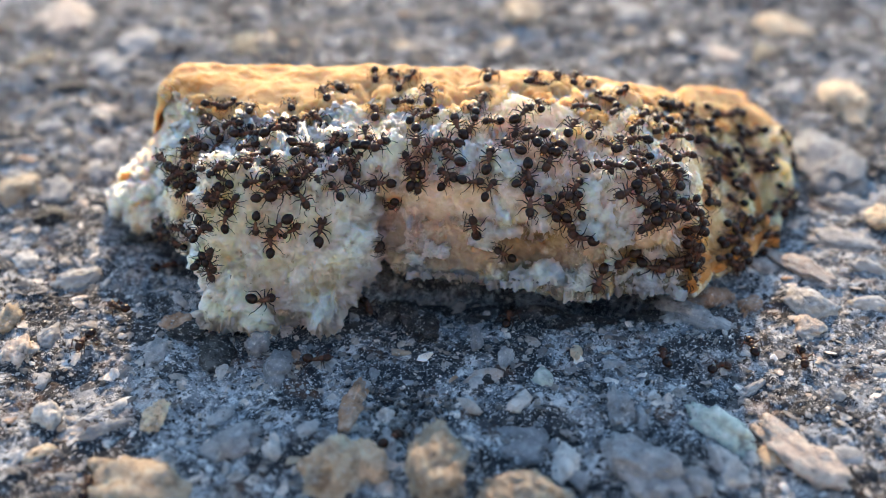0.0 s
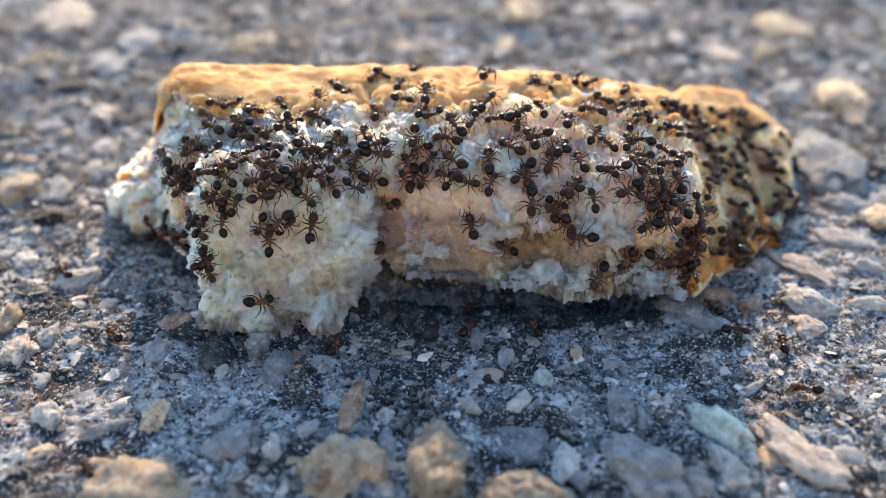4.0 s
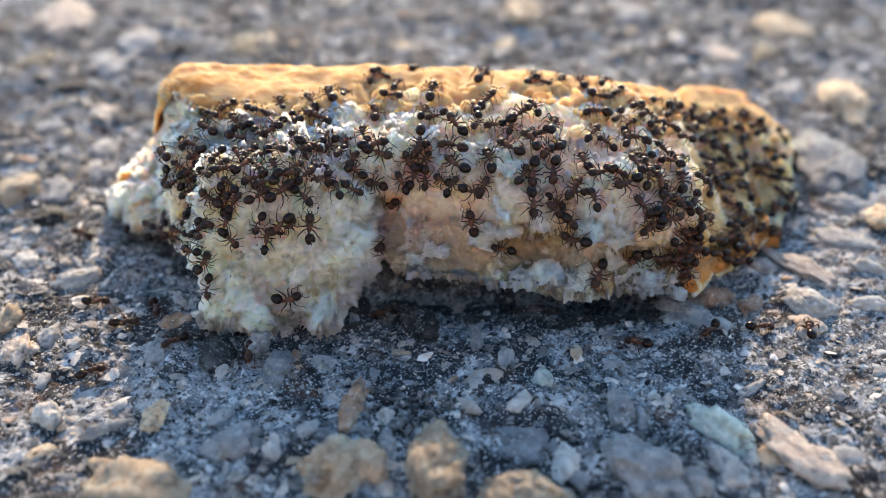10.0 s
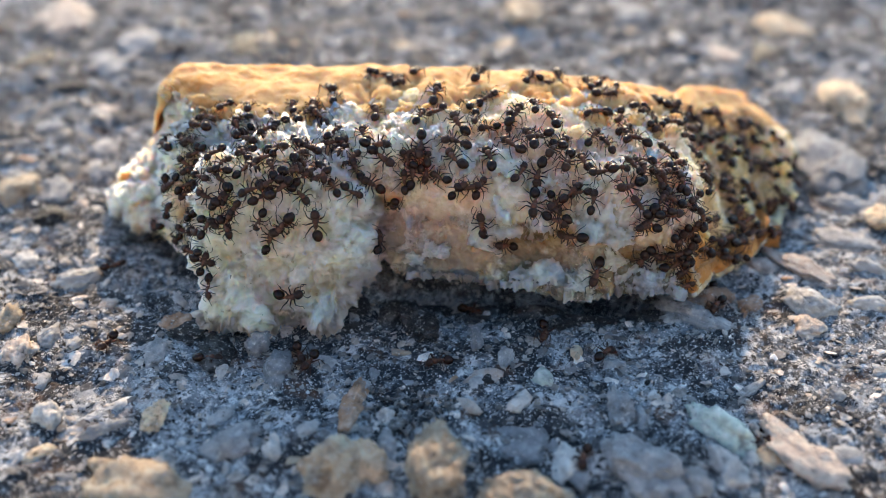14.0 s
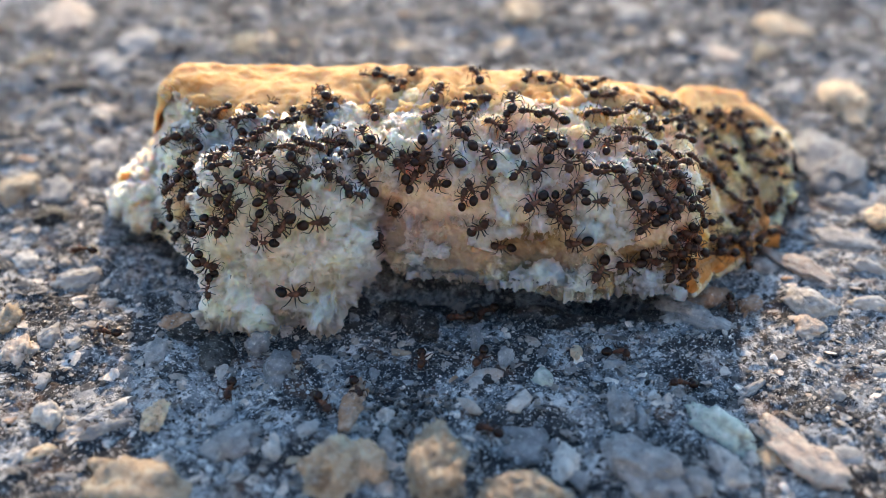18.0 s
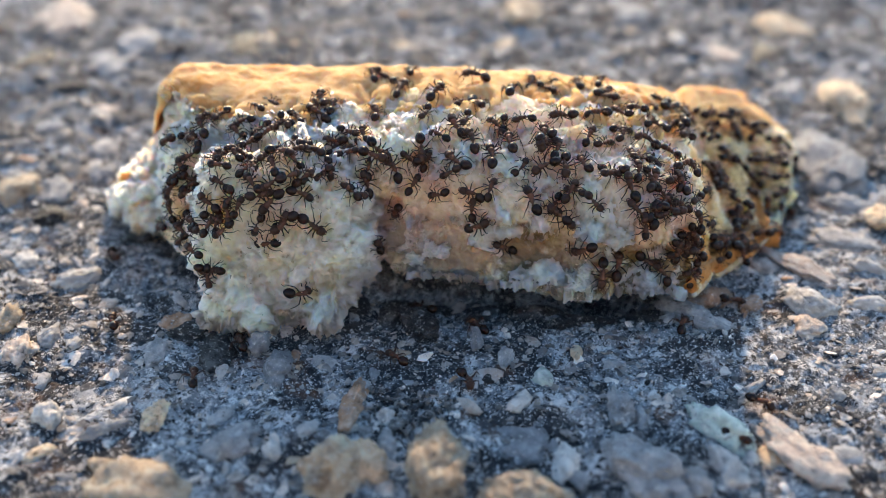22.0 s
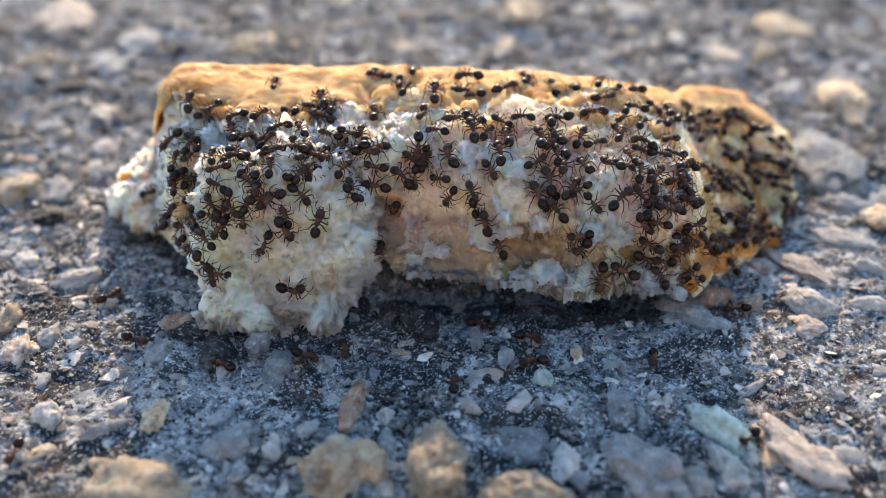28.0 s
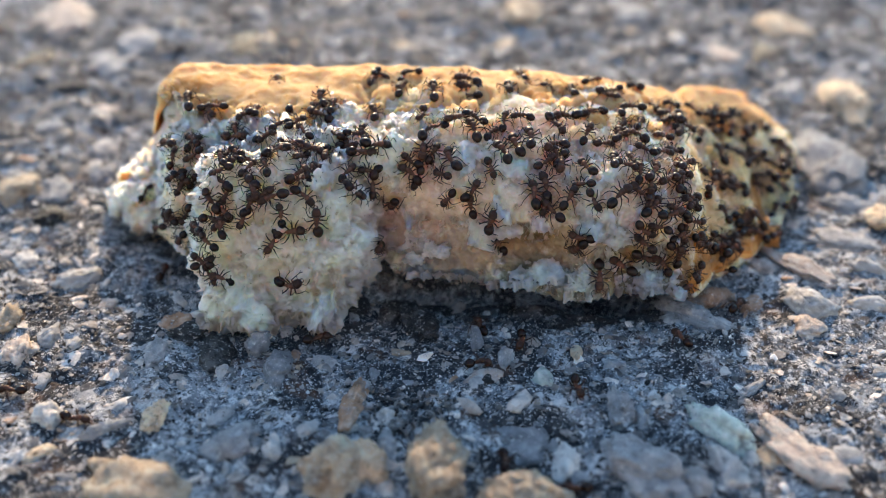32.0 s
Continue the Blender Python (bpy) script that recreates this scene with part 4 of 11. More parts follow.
    crawl((0, -18.39, -1.71, 14.11, 111), (1.5, -18.87, -0.53, 13.86, 123), (4.5, -19.15, -0.73, 14.01, 135), (6.5, -18.87, -0.53, 13.86, 123), (10, -19.23, -0.10, 14.19, 120), (15.5, -18.63, 0.32, 14.06, 114), (22, -19.48, -0.02, 14.29, 114), (24, -19.23, 0.41, 14.32, 108), (30.5, -19.53, -0.09, 14.27, 120), (32, -19.39, -0.15, 14.22, 114), size=0.88)
    crawl((0, -19.36, 8.13, 15.20, 321), (4.5, -18.32, 6.44, 15.52, 330), (10, -17.86, 6.52, 15.40, 324), (14, -17.51, 7.63, 14.95, 312), (17.5, -17.16, 9.19, 15.09, 339), (19.5, -17.63, 9.36, 15.07, 324), (22.5, -16.99, 9.31, 15.28, 324), (27, -16.89, 10.25, 15.80, 63), (28.5, -17.21, 12.76, 15.61, 93), (30, -16.85, 12.37, 15.53, 96), (32, -16.89, 12.95, 15.54, 99), size=0.88)
    crawl((0, -17.03, 0.25, 13.94, 183), (4.5, -15.58, -1.86, 14.77, 183), (8, -16.31, 0.32, 14.07, 186), (10, -16.35, 0.43, 14.18, 201), (15, -15.81, -1.85, 14.75, 171), (18, -16.47, 0.19, 14.01, 192), (23.5, -15.34, -1.32, 14.93, 192), (27, -15.75, 0.03, 14.42, 159), (32, -15.26, -1.04, 15.00, 165), size=0.99)
    crawl((0, -15.23, 8.50, 15.11, 99), (1, -15.92, 8.67, 15.12, 105), (10, -16.01, 8.82, 15.16, 99), (14, -14.92, 8.22, 15.03, 96), (18, -14.11, 7.21, 14.84, 99), (20, -14.22, 5.21, 14.92, 96), (22, -14.24, 5.64, 15.01, 105), (24, -14.49, 6.61, 14.77, 102), (27, -13.60, 3.79, 15.43, 105), (28.5, -13.45, 3.14, 15.10, 111), (30, -13.30, 3.09, 15.07, 111), (32, -13.23, 3.05, 15.04, 123), size=0.88)
    crawl((0, -11.69, 9.58, 15.76, 111), (2.5, -11.91, 9.29, 15.57, 111), (5, -12.16, 9.17, 15.50, 114), (7, -12.37, 8.56, 15.39, 114), (10, -12.96, 8.82, 15.35, 123), (12, -12.50, 8.17, 15.19, 111), (15.5, -12.45, 7.12, 15.38, 108), (21.5, -12.08, 8.20, 15.12, 126), (28.5, -12.56, 7.56, 15.31, 183), (30, -12.34, 8.26, 15.21, 195), (32, -11.89, 8.28, 15.20, 180), size=0.97)
    crawl((0, -10.82, 11.41, 15.50, 96), (3, -10.61, 10.55, 15.59, 96), (5.5, -12.18, 14.94, 14.89, 102), (7, -12.01, 11.42, 15.28, 93), (7.5, -11.37, 9.75, 15.74, 93), (8, -11.53, 9.29, 15.68, 90), (10, -11.29, 9.35, 15.71, 99), (12, -11.08, 10.12, 15.70, 96), (14, -11.46, 11.00, 15.43, 99), (14.5, -11.39, 9.56, 15.75, 102), (21, -12.33, 9.47, 15.56, 105), (22, -11.95, 8.89, 15.49, 99), (30, -11.95, 8.89, 15.49, 99), (32, -11.95, 8.89, 15.49, 96), size=1.06)
    crawl((0, -9.86, 11.12, 15.43, 87), (5.5, -9.86, 10.13, 15.45, 81), (8, -9.88, 7.87, 16.03, 78), (9.5, -9.97, 10.40, 15.46, 93), (10, -9.97, 10.40, 15.46, 93), (11.5, -9.80, 9.85, 15.43, 87), (13, -9.99, 8.12, 16.02, 93), (14, -10.62, 8.98, 15.62, 87), (20, -10.70, 6.99, 15.61, 75), (21, -10.52, 6.70, 15.53, 63), (21.5, -10.66, 8.45, 15.66, 84), (22, -10.60, 7.25, 15.68, 87), (30, -10.60, 7.25, 15.68, 87), (32, -10.60, 7.25, 15.68, 87), size=0.88)
    crawl((0, -12.03, 5.90, 14.66, 138), (6, -11.92, 6.29, 14.87, 156), (10, -12.04, 6.35, 14.95, 162), (10.5, -11.67, 6.49, 15.09, 150), (17, -12.23, 6.36, 14.95, 135), (22, -12.06, 6.62, 15.26, 150), (25, -11.30, 6.27, 14.90, 159), (31.5, -11.83, 6.50, 15.12, 162), size=1.10)
    crawl((0, -15.08, 3.89, 15.11, 312), (1.5, -15.01, 4.22, 15.39, 294), (7, -14.76, 4.41, 15.48, 297), (10, -14.50, 6.23, 14.74, 294), (18, -14.45, 6.84, 14.82, 303), (20, -14.80, 6.73, 14.68, 306), (22, -15.27, 4.40, 15.47, 312), (28.5, -15.28, 6.92, 14.78, 324), (32, -14.99, 7.00, 14.78, 303), size=0.88)
    crawl((0, -14.27, 3.06, 14.79, 297), (1.5, -13.71, 1.96, 14.87, 306), (5.5, -14.05, 3.10, 14.77, 306), (6.5, -14.22, 2.27, 14.96, 300), (9.5, -13.85, 2.02, 14.85, 306), (10, -13.96, 2.13, 14.85, 315), (11, -14.40, 1.89, 14.94, 300), (14, -13.69, 1.41, 14.79, 315), (26, -13.44, 1.33, 14.79, 339), (32, -14.47, 0.73, 14.97, 0), size=0.88)
    crawl((0, -16.00, 3.17, 15.06, 27), (0.5, -15.22, 0.48, 14.96, 345), (2.5, -15.37, 0.27, 14.82, 318), (6.5, -15.05, -0.82, 15.16, 330), (10, -15.06, -1.02, 15.12, 330), (11, -15.53, 0.05, 14.65, 324), (14, -15.04, -0.90, 15.15, 339), (19.5, -14.78, -0.92, 15.19, 351), (24, -14.96, -1.92, 15.11, 336), (28.5, -15.34, -0.25, 14.82, 330), (30, -15.11, -1.28, 15.06, 3), (32, -14.98, -1.27, 15.13, 6), size=1.08)
    crawl((0, -10.60, 2.73, 14.40, 57), (0.5, -10.60, 2.73, 14.40, 63), (2.5, -10.27, 2.92, 14.58, 54), (5.5, -10.66, 2.79, 14.54, 54), (7.5, -10.88, 3.00, 14.72, 66), (10, -11.15, 2.94, 14.68, 60), (12, -10.76, 3.15, 14.77, 51), (18, -10.10, 3.83, 14.66, 15), (20, -9.03, 3.67, 14.98, 321), (22, -8.90, 3.51, 14.94, 327), (27, -9.23, 3.16, 14.54, 339), (29, -8.60, 3.60, 15.05, 327), (32, -8.25, 3.02, 14.82, 339), size=0.88)
    crawl((0, -10.17, 2.09, 13.62, 228), (0.5, -10.17, 2.09, 13.62, 228), (3.5, -11.02, 0.64, 14.04, 249), (5.5, -10.70, 2.17, 13.72, 237), (8, -10.59, 2.50, 13.98, 237), (10, -10.66, 2.56, 14.12, 225), (18, -10.36, 2.76, 14.41, 171), (22, -10.19, 2.84, 14.46, 171), (28.5, -10.76, 3.15, 14.77, 159), (30, -10.27, 3.35, 14.73, 147), (32, -10.28, 3.29, 14.71, 144), size=0.88)
    crawl((0, -11.71, 0.03, 13.97, 123), (2.5, -12.16, -0.58, 13.92, 132), (8, -12.71, -0.87, 13.98, 141), (10, -12.42, -0.81, 13.92, 126), (12.5, -12.65, -1.11, 13.92, 123), (15, -13.10, -2.03, 14.06, 144), (20.5, -13.89, -1.94, 14.53, 162), (22.5, -13.92, -1.62, 14.62, 150), (24, -13.71, -1.10, 14.64, 141), (27, -13.46, -0.93, 14.48, 216), (28.5, -13.10, -0.23, 14.20, 240), (30, -13.31, -0.14, 14.34, 231), (32, -13.35, -0.60, 14.39, 231), size=0.88)
    crawl((0, -9.25, 0.47, 13.76, 240), (1, -9.25, 0.47, 13.76, 231), (5.5, -9.72, 0.31, 13.96, 237), (10, -9.75, 0.79, 14.06, 243), (18, -9.12, 1.72, 13.82, 237), (20, -8.65, 2.07, 13.96, 216), (26, -9.12, 2.29, 13.84, 225), (28, -9.60, 2.56, 13.93, 222), (31, -9.87, 2.72, 14.17, 213), (32, -9.65, 2.47, 13.87, 222), size=0.88)
    crawl((0, -9.87, 2.73, 14.18, 45), (5.5, -9.75, 2.47, 13.89, 48), (10, -9.44, 2.61, 13.95, 42), (13, -9.77, 2.70, 14.12, 39), (15.5, -10.07, 2.39, 13.86, 45), (24, -10.35, 2.40, 13.85, 48), (27, -9.83, 0.06, 13.85, 51), (28.5, -9.29, -1.07, 13.16, 45), (30, -9.07, -0.82, 13.23, 33), (32, -9.21, -1.07, 13.12, 45), size=0.88)
    crawl((0, -7.27, 2.72, 14.93, 96), (10, -7.46, 2.73, 14.89, 102), (22, -7.46, 2.73, 14.89, 102), (30, -7.73, 2.73, 14.86, 99), (32, -7.59, 2.82, 14.96, 93), size=0.88)
    crawl((0, -14.86, 4.37, 15.49, 231), (10, -15.86, 4.19, 15.47, 240), (20.5, -15.33, 4.26, 15.37, 222), (26.5, -15.43, 3.98, 15.26, 207), (31, -15.46, 4.22, 15.36, 216), size=0.88)
    crawl((0, -17.81, 4.80, 14.32, 315), (3.5, -17.11, 3.40, 14.71, 309), (6.5, -16.62, 3.29, 14.96, 309), (10, -17.22, 3.62, 14.75, 312), (13, -17.80, 4.84, 14.36, 315), (18, -17.09, 3.56, 14.78, 0), (20, -16.95, 3.09, 14.73, 21), (22, -16.64, 3.23, 14.93, 27), (27, -16.49, 2.75, 14.69, 48), (28.5, -16.40, 2.29, 14.53, 36), (30, -16.34, 2.54, 14.66, 12), (32, -16.70, 2.90, 14.70, 12), size=0.88)
    crawl((0, -7.01, 14.48, 15.65, 267), (2, -7.17, 14.41, 15.64, 243), (5.5, -7.08, 14.41, 15.68, 249), (6, -7.24, 14.11, 15.51, 279), (6.5, -7.08, 14.41, 15.68, 267), (7.5, -7.04, 14.54, 15.67, 267), (8, -7.17, 14.41, 15.64, 267), (10, -7.19, 14.32, 15.60, 255), (13, -7.60, 14.57, 15.49, 255), (18, -7.60, 14.57, 15.49, 105), (22, -7.17, 14.47, 15.66, 87), (28.5, -6.77, 14.48, 15.57, 267), (30, -7.08, 14.41, 15.68, 267), (32, -7.14, 14.00, 15.50, 252), size=0.92)
    crawl((0, -5.14, 14.76, 15.55, 303), (1.5, -6.38, 14.86, 15.54, 315), (10, -6.38, 14.86, 15.54, 315), (15.5, -6.30, 14.78, 15.50, 3), (18.5, -6.45, 14.82, 15.55, 312), (21.5, -6.45, 14.82, 15.55, 312), (28, -6.45, 14.82, 15.55, 345), (31, -6.45, 14.82, 15.55, 312), size=0.88)
    crawl((0, -3.77, 8.19, 15.57, 351), (1, -3.99, 8.51, 15.57, 345), (6.5, -3.82, 9.05, 15.72, 348), (8.5, -4.12, 9.34, 15.78, 354), (9, -4.79, 9.26, 15.60, 9), (10, -5.09, 9.52, 15.68, 351), (11.5, -5.31, 11.04, 15.69, 27), (12.5, -5.29, 12.26, 15.59, 15), (13.5, -4.85, 13.03, 15.56, 330), (17, -4.56, 12.80, 15.63, 330), (22, -4.35, 12.26, 15.69, 333), (30, -4.35, 12.39, 15.68, 270), (31.5, -4.22, 11.37, 15.76, 276), (32, -4.27, 11.87, 15.72, 273), size=0.92)
    crawl((0, -4.05, 11.43, 15.85, 90), (2, -4.12, 12.53, 15.70, 87), (7, -4.49, 11.94, 15.62, 81), (10, -4.65, 12.18, 15.59, 87), (12, -4.54, 13.30, 15.60, 84), (18, -4.22, 11.46, 15.75, 81), (20, -4.10, 10.45, 15.85, 78), (22, -4.19, 10.48, 15.83, 84), (27, -3.54, 10.18, 16.11, 81), (32, -3.88, 10.46, 15.98, 81), size=0.88)
    crawl((0, -6.64, 7.14, 14.87, 105), (10, -6.64, 7.14, 14.87, 105), (22, -6.64, 7.14, 14.87, 105), (30, -6.80, 7.04, 14.91, 102), (32, -6.80, 7.04, 14.91, 108), size=0.97)
    crawl((0, -3.14, 13.87, 15.81, 75), (1.5, -3.13, 15.55, 15.63, 81), (3.5, -2.86, 16.97, 15.26, 81), (6, -2.72, 15.08, 15.70, 81), (8.5, -2.91, 16.69, 15.28, 84), (10, -2.94, 16.76, 15.26, 84), (11, -2.75, 17.16, 15.25, 72), (12.5, -2.72, 15.08, 15.70, 81), (18, -2.88, 14.54, 15.89, 87), (20, -3.39, 16.44, 15.30, 96), (22, -3.15, 14.85, 15.82, 102), (24, -2.94, 16.23, 15.39, 99), (30, -3.08, 14.70, 15.84, 102), (32, -3.11, 14.67, 15.82, 255), size=0.88)
    crawl((0, -1.55, 9.22, 15.83, 87), (0.5, -1.55, 9.22, 15.83, 87), (3.5, -1.78, 9.26, 15.92, 87), (6, -2.05, 9.73, 16.15, 69), (8.7, -1.65, 9.82, 16.00, 72), (9, -1.43, 10.21, 16.11, 84), (9.5, -1.26, 9.76, 16.02, 81), (10, -1.19, 9.64, 16.00, 78), (14.5, -0.87, 9.39, 15.88, 75), (20, -0.70, 9.57, 15.98, 63), (22, -0.87, 9.57, 16.00, 57), (30, -0.98, 9.53, 15.95, 90), (32, -1.06, 9.66, 16.02, 90), size=1.10)
    crawl((0, -2.89, 5.32, 15.56, 69), (2.5, -2.51, 6.24, 15.57, 75), (5, -1.99, 6.43, 15.48, 75), (10, -2.00, 6.26, 15.48, 78), (14.5, -2.43, 5.36, 15.48, 72), (18, -0.95, 4.72, 14.69, 111), (20, -0.08, 2.86, 14.64, 147), (22, -0.15, 3.11, 14.74, 150), (24, -0.02, 3.21, 14.87, 150), (27, -0.13, 3.55, 14.98, 153), (28.5, -0.50, 3.53, 14.92, 174), (30, -0.42, 3.83, 14.93, 189), (32, -0.37, 4.15, 15.01, 186), size=0.88)
    crawl((0, -1.26, 6.19, 15.28, 213), (0.5, -1.26, 6.19, 15.28, 231), (4.5, -0.67, 6.07, 15.39, 192), (10, -0.36, 5.77, 15.41, 183), (13, -0.39, 6.43, 15.53, 198), (18, -0.91, 6.19, 15.35, 213), (20, -1.55, 6.43, 15.46, 231), (22, -1.64, 6.34, 15.45, 240), (27, -2.11, 5.93, 15.54, 246), (30, -1.82, 6.25, 15.47, 249), (32, -2.10, 5.84, 15.54, 246), size=0.88)
    crawl((0, -2.45, 2.68, 14.70, 270), (5.5, -2.76, 2.73, 14.63, 264), (7, -2.57, 2.62, 14.64, 261), (7.5, -2.16, 1.87, 13.88, 261), (8, -2.64, 1.93, 14.04, 276), (8.5, -2.52, 2.29, 14.48, 270), (9.5, -2.04, 2.63, 14.67, 267), (10, -2.14, 2.41, 14.65, 264), (10.5, -2.03, 2.12, 14.35, 270), (14, -2.02, 2.12, 14.35, 264), (18, -1.89, 1.89, 14.01, 270), (23, -2.04, 1.98, 14.11, 276), (30, -2.37, 2.07, 14.25, 264), (32, -1.85, 2.07, 14.32, 270), size=1.10)
    crawl((0, 1.37, 3.76, 15.15, 111), (5.5, 1.03, 3.93, 15.23, 123), (10, 1.16, 3.95, 15.24, 123), (18, 1.63, 4.00, 15.36, 111), (20.5, 1.19, 3.87, 15.19, 108), (22, 1.17, 3.77, 15.12, 117), (27, 1.18, 4.53, 15.48, 165), (28.5, 1.66, 4.80, 15.57, 207), (30, 1.36, 4.85, 15.61, 210), (32, 1.59, 4.78, 15.58, 204), size=1.10)
    crawl((0, 0.76, 2.16, 14.48, 165), (5, 0.54, 2.50, 14.63, 159), (8.5, 0.21, 2.29, 14.41, 165), (9, 0.86, 1.74, 14.28, 168), (10, 1.11, 1.72, 14.35, 159), (10.5, 1.17, 1.43, 14.04, 150), (13.5, 1.30, 1.69, 14.34, 159), (14.5, 1.43, 2.21, 14.61, 156), (22, 2.80, 2.19, 14.53, 102), (24, 2.65, 1.81, 14.37, 99), (27, 2.93, 2.62, 14.67, 99), (28.5, 2.88, 3.60, 15.03, 96), (30, 2.54, 3.54, 14.94, 108), (32, 2.98, 3.38, 14.98, 105), size=1.10)
    crawl((0, 4.64, 13.82, 15.65, 84), (0.5, 4.64, 13.82, 15.65, 84), (5.5, 3.97, 13.68, 15.96, 84), (8, 3.69, 13.29, 15.99, 84), (10, 3.87, 13.32, 15.97, 75), (12.5, 3.62, 13.52, 16.03, 75), (20.5, 3.48, 13.23, 16.01, 147), (22, 3.42, 13.36, 16.03, 168), (23.5, 3.24, 13.26, 16.02, 183), (28.5, 2.64, 13.37, 16.10, 189), (30, 2.57, 13.50, 16.11, 165), (32, 2.65, 12.90, 15.92, 165), size=1.10)
    crawl((0, 2.92, 5.94, 15.64, 114), (3, 2.92, 7.55, 15.26, 114), (10, 3.03, 7.32, 15.27, 117), (13, 2.79, 7.99, 15.22, 111), (14, 2.36, 7.63, 15.34, 108), (18, 1.93, 7.30, 15.53, 240), (21, 2.44, 8.77, 15.08, 252), (22, 2.23, 9.28, 14.95, 219), (22.5, 2.91, 10.10, 15.10, 195), (27, 3.16, 9.84, 15.08, 207), (28.5, 3.01, 10.75, 15.16, 186), (30, 3.13, 10.63, 15.16, 192), (32, 2.80, 10.48, 15.07, 180), size=0.98)
    crawl((0, 3.81, 8.44, 15.23, 69), (0.5, 3.81, 8.44, 15.23, 75), (3, 4.39, 7.78, 15.47, 54), (5.5, 4.50, 8.31, 15.58, 63), (6, 5.00, 7.97, 15.81, 63), (7.5, 4.73, 7.83, 15.62, 33), (9.5, 4.50, 8.31, 15.58, 30), (10, 4.50, 8.31, 15.58, 54), (18, 3.47, 9.89, 15.04, 345), (20, 2.68, 7.98, 15.23, 309), (22, 3.29, 8.25, 15.20, 300), (27, 2.69, 9.58, 15.09, 243), (28.5, 2.14, 12.07, 15.27, 144), (30, 2.32, 12.20, 15.36, 156), (32, 2.86, 12.12, 15.40, 168), size=1.10)
    crawl((0, 2.91, 4.18, 15.29, 240), (0.5, 2.91, 4.18, 15.29, 240), (3.5, 2.96, 4.75, 15.49, 237), (7, 2.83, 4.32, 15.39, 258), (10, 3.23, 4.56, 15.45, 246), (16.5, 2.92, 5.22, 15.69, 261), (19, 2.46, 5.73, 15.56, 255), (21, 2.21, 5.09, 15.53, 249), (27, 2.64, 4.62, 15.49, 186), (28.5, 3.11, 4.88, 15.56, 132), (30, 3.02, 4.90, 15.55, 135), (32, 3.19, 4.81, 15.55, 135), size=0.88)
    crawl((0, -6.34, 1.24, 14.62, 21), (10, -6.48, 1.22, 14.62, 18), (18, -6.17, 1.17, 14.57, 330), (21.5, -6.13, 1.03, 14.37, 309), (22, -6.23, 1.01, 14.36, 324), (23, -6.53, 1.11, 14.49, 327), (27, -6.38, 1.09, 14.48, 9), (30, -6.45, 1.15, 14.55, 357), (32, -6.35, 1.18, 14.60, 3), size=1.10)
    crawl((0, 4.71, 4.65, 15.35, 189), (3, 4.96, 5.14, 15.45, 189), (5.5, 5.07, 4.82, 15.28, 207), (7, 5.07, 4.53, 15.16, 207), (10, 4.90, 4.48, 15.19, 189), (13, 4.37, 4.06, 15.02, 192), (18, 4.90, 4.48, 15.19, 153), (20, 5.29, 4.63, 15.10, 144), (22, 5.00, 4.41, 15.12, 138), (24, 4.80, 4.22, 15.02, 147), (27, 4.31, 3.82, 14.91, 84), (28.5, 3.99, 3.18, 14.84, 48), (30, 4.07, 3.03, 14.79, 51), (32, 4.39, 3.44, 14.78, 48), size=0.88)
    crawl((0, 7.70, 5.05, 15.82, 45), (5.5, 7.23, 5.20, 15.83, 33), (10, 7.47, 5.18, 15.82, 39), (11.5, 7.23, 4.99, 15.75, 45), (18, 6.84, 6.68, 16.21, 93), (20, 7.04, 8.75, 16.43, 96), (22, 6.92, 8.90, 16.35, 87), (24, 6.76, 7.77, 16.42, 96), (28.5, 6.24, 11.25, 15.58, 285), (30, 6.56, 11.25, 15.63, 282), (32, 6.51, 10.83, 15.72, 276), size=1.10)
    crawl((0, 12.11, 4.43, 14.57, 60), (1, 12.46, 4.31, 14.50, 48), (1.5, 11.91, 5.04, 14.72, 66), (2, 11.42, 5.60, 14.72, 69), (5.5, 12.27, 5.45, 14.71, 78), (6, 11.80, 5.70, 14.72, 84), (9.5, 10.11, 4.30, 15.14, 78), (10, 10.08, 4.06, 15.09, 66), (12.5, 10.19, 4.63, 15.11, 75), (18, 10.52, 5.82, 15.18, 171), (22, 11.42, 6.35, 15.14, 183), (24, 11.65, 5.93, 14.84, 177), (29, 10.93, 6.01, 15.11, 186), (32, 11.89, 6.42, 14.94, 180), size=1.10)
    crawl((0, 9.19, 14.26, 15.24, 60), (0.5, 9.19, 14.26, 15.24, 72), (2.5, 9.25, 13.70, 15.03, 69), (6, 8.98, 14.10, 15.20, 66), (10, 9.16, 14.34, 15.26, 69), (18, 8.77, 14.49, 15.25, 72), (22, 8.94, 13.66, 15.05, 75), (23, 8.67, 13.28, 14.99, 78), (28.5, 8.56, 14.44, 15.23, 96), (30, 8.42, 14.78, 15.21, 84), (32, 8.03, 14.85, 15.12, 84), size=0.96)
    crawl((0, 9.64, 13.64, 15.03, 345), (0.5, 9.64, 13.64, 15.03, 351), (3.5, 10.11, 13.27, 14.98, 336), (6.5, 9.71, 13.54, 15.02, 336), (10, 10.05, 14.08, 15.11, 336), (18, 10.51, 14.13, 14.92, 354), (20, 10.10, 9.46, 15.62, 330), (22, 10.33, 12.28, 15.07, 333), (27, 9.45, 13.00, 14.91, 282), (28.5, 8.61, 13.96, 15.17, 285), (30, 8.57, 13.56, 15.05, 285), (32, 8.40, 13.66, 15.04, 279), size=0.88)
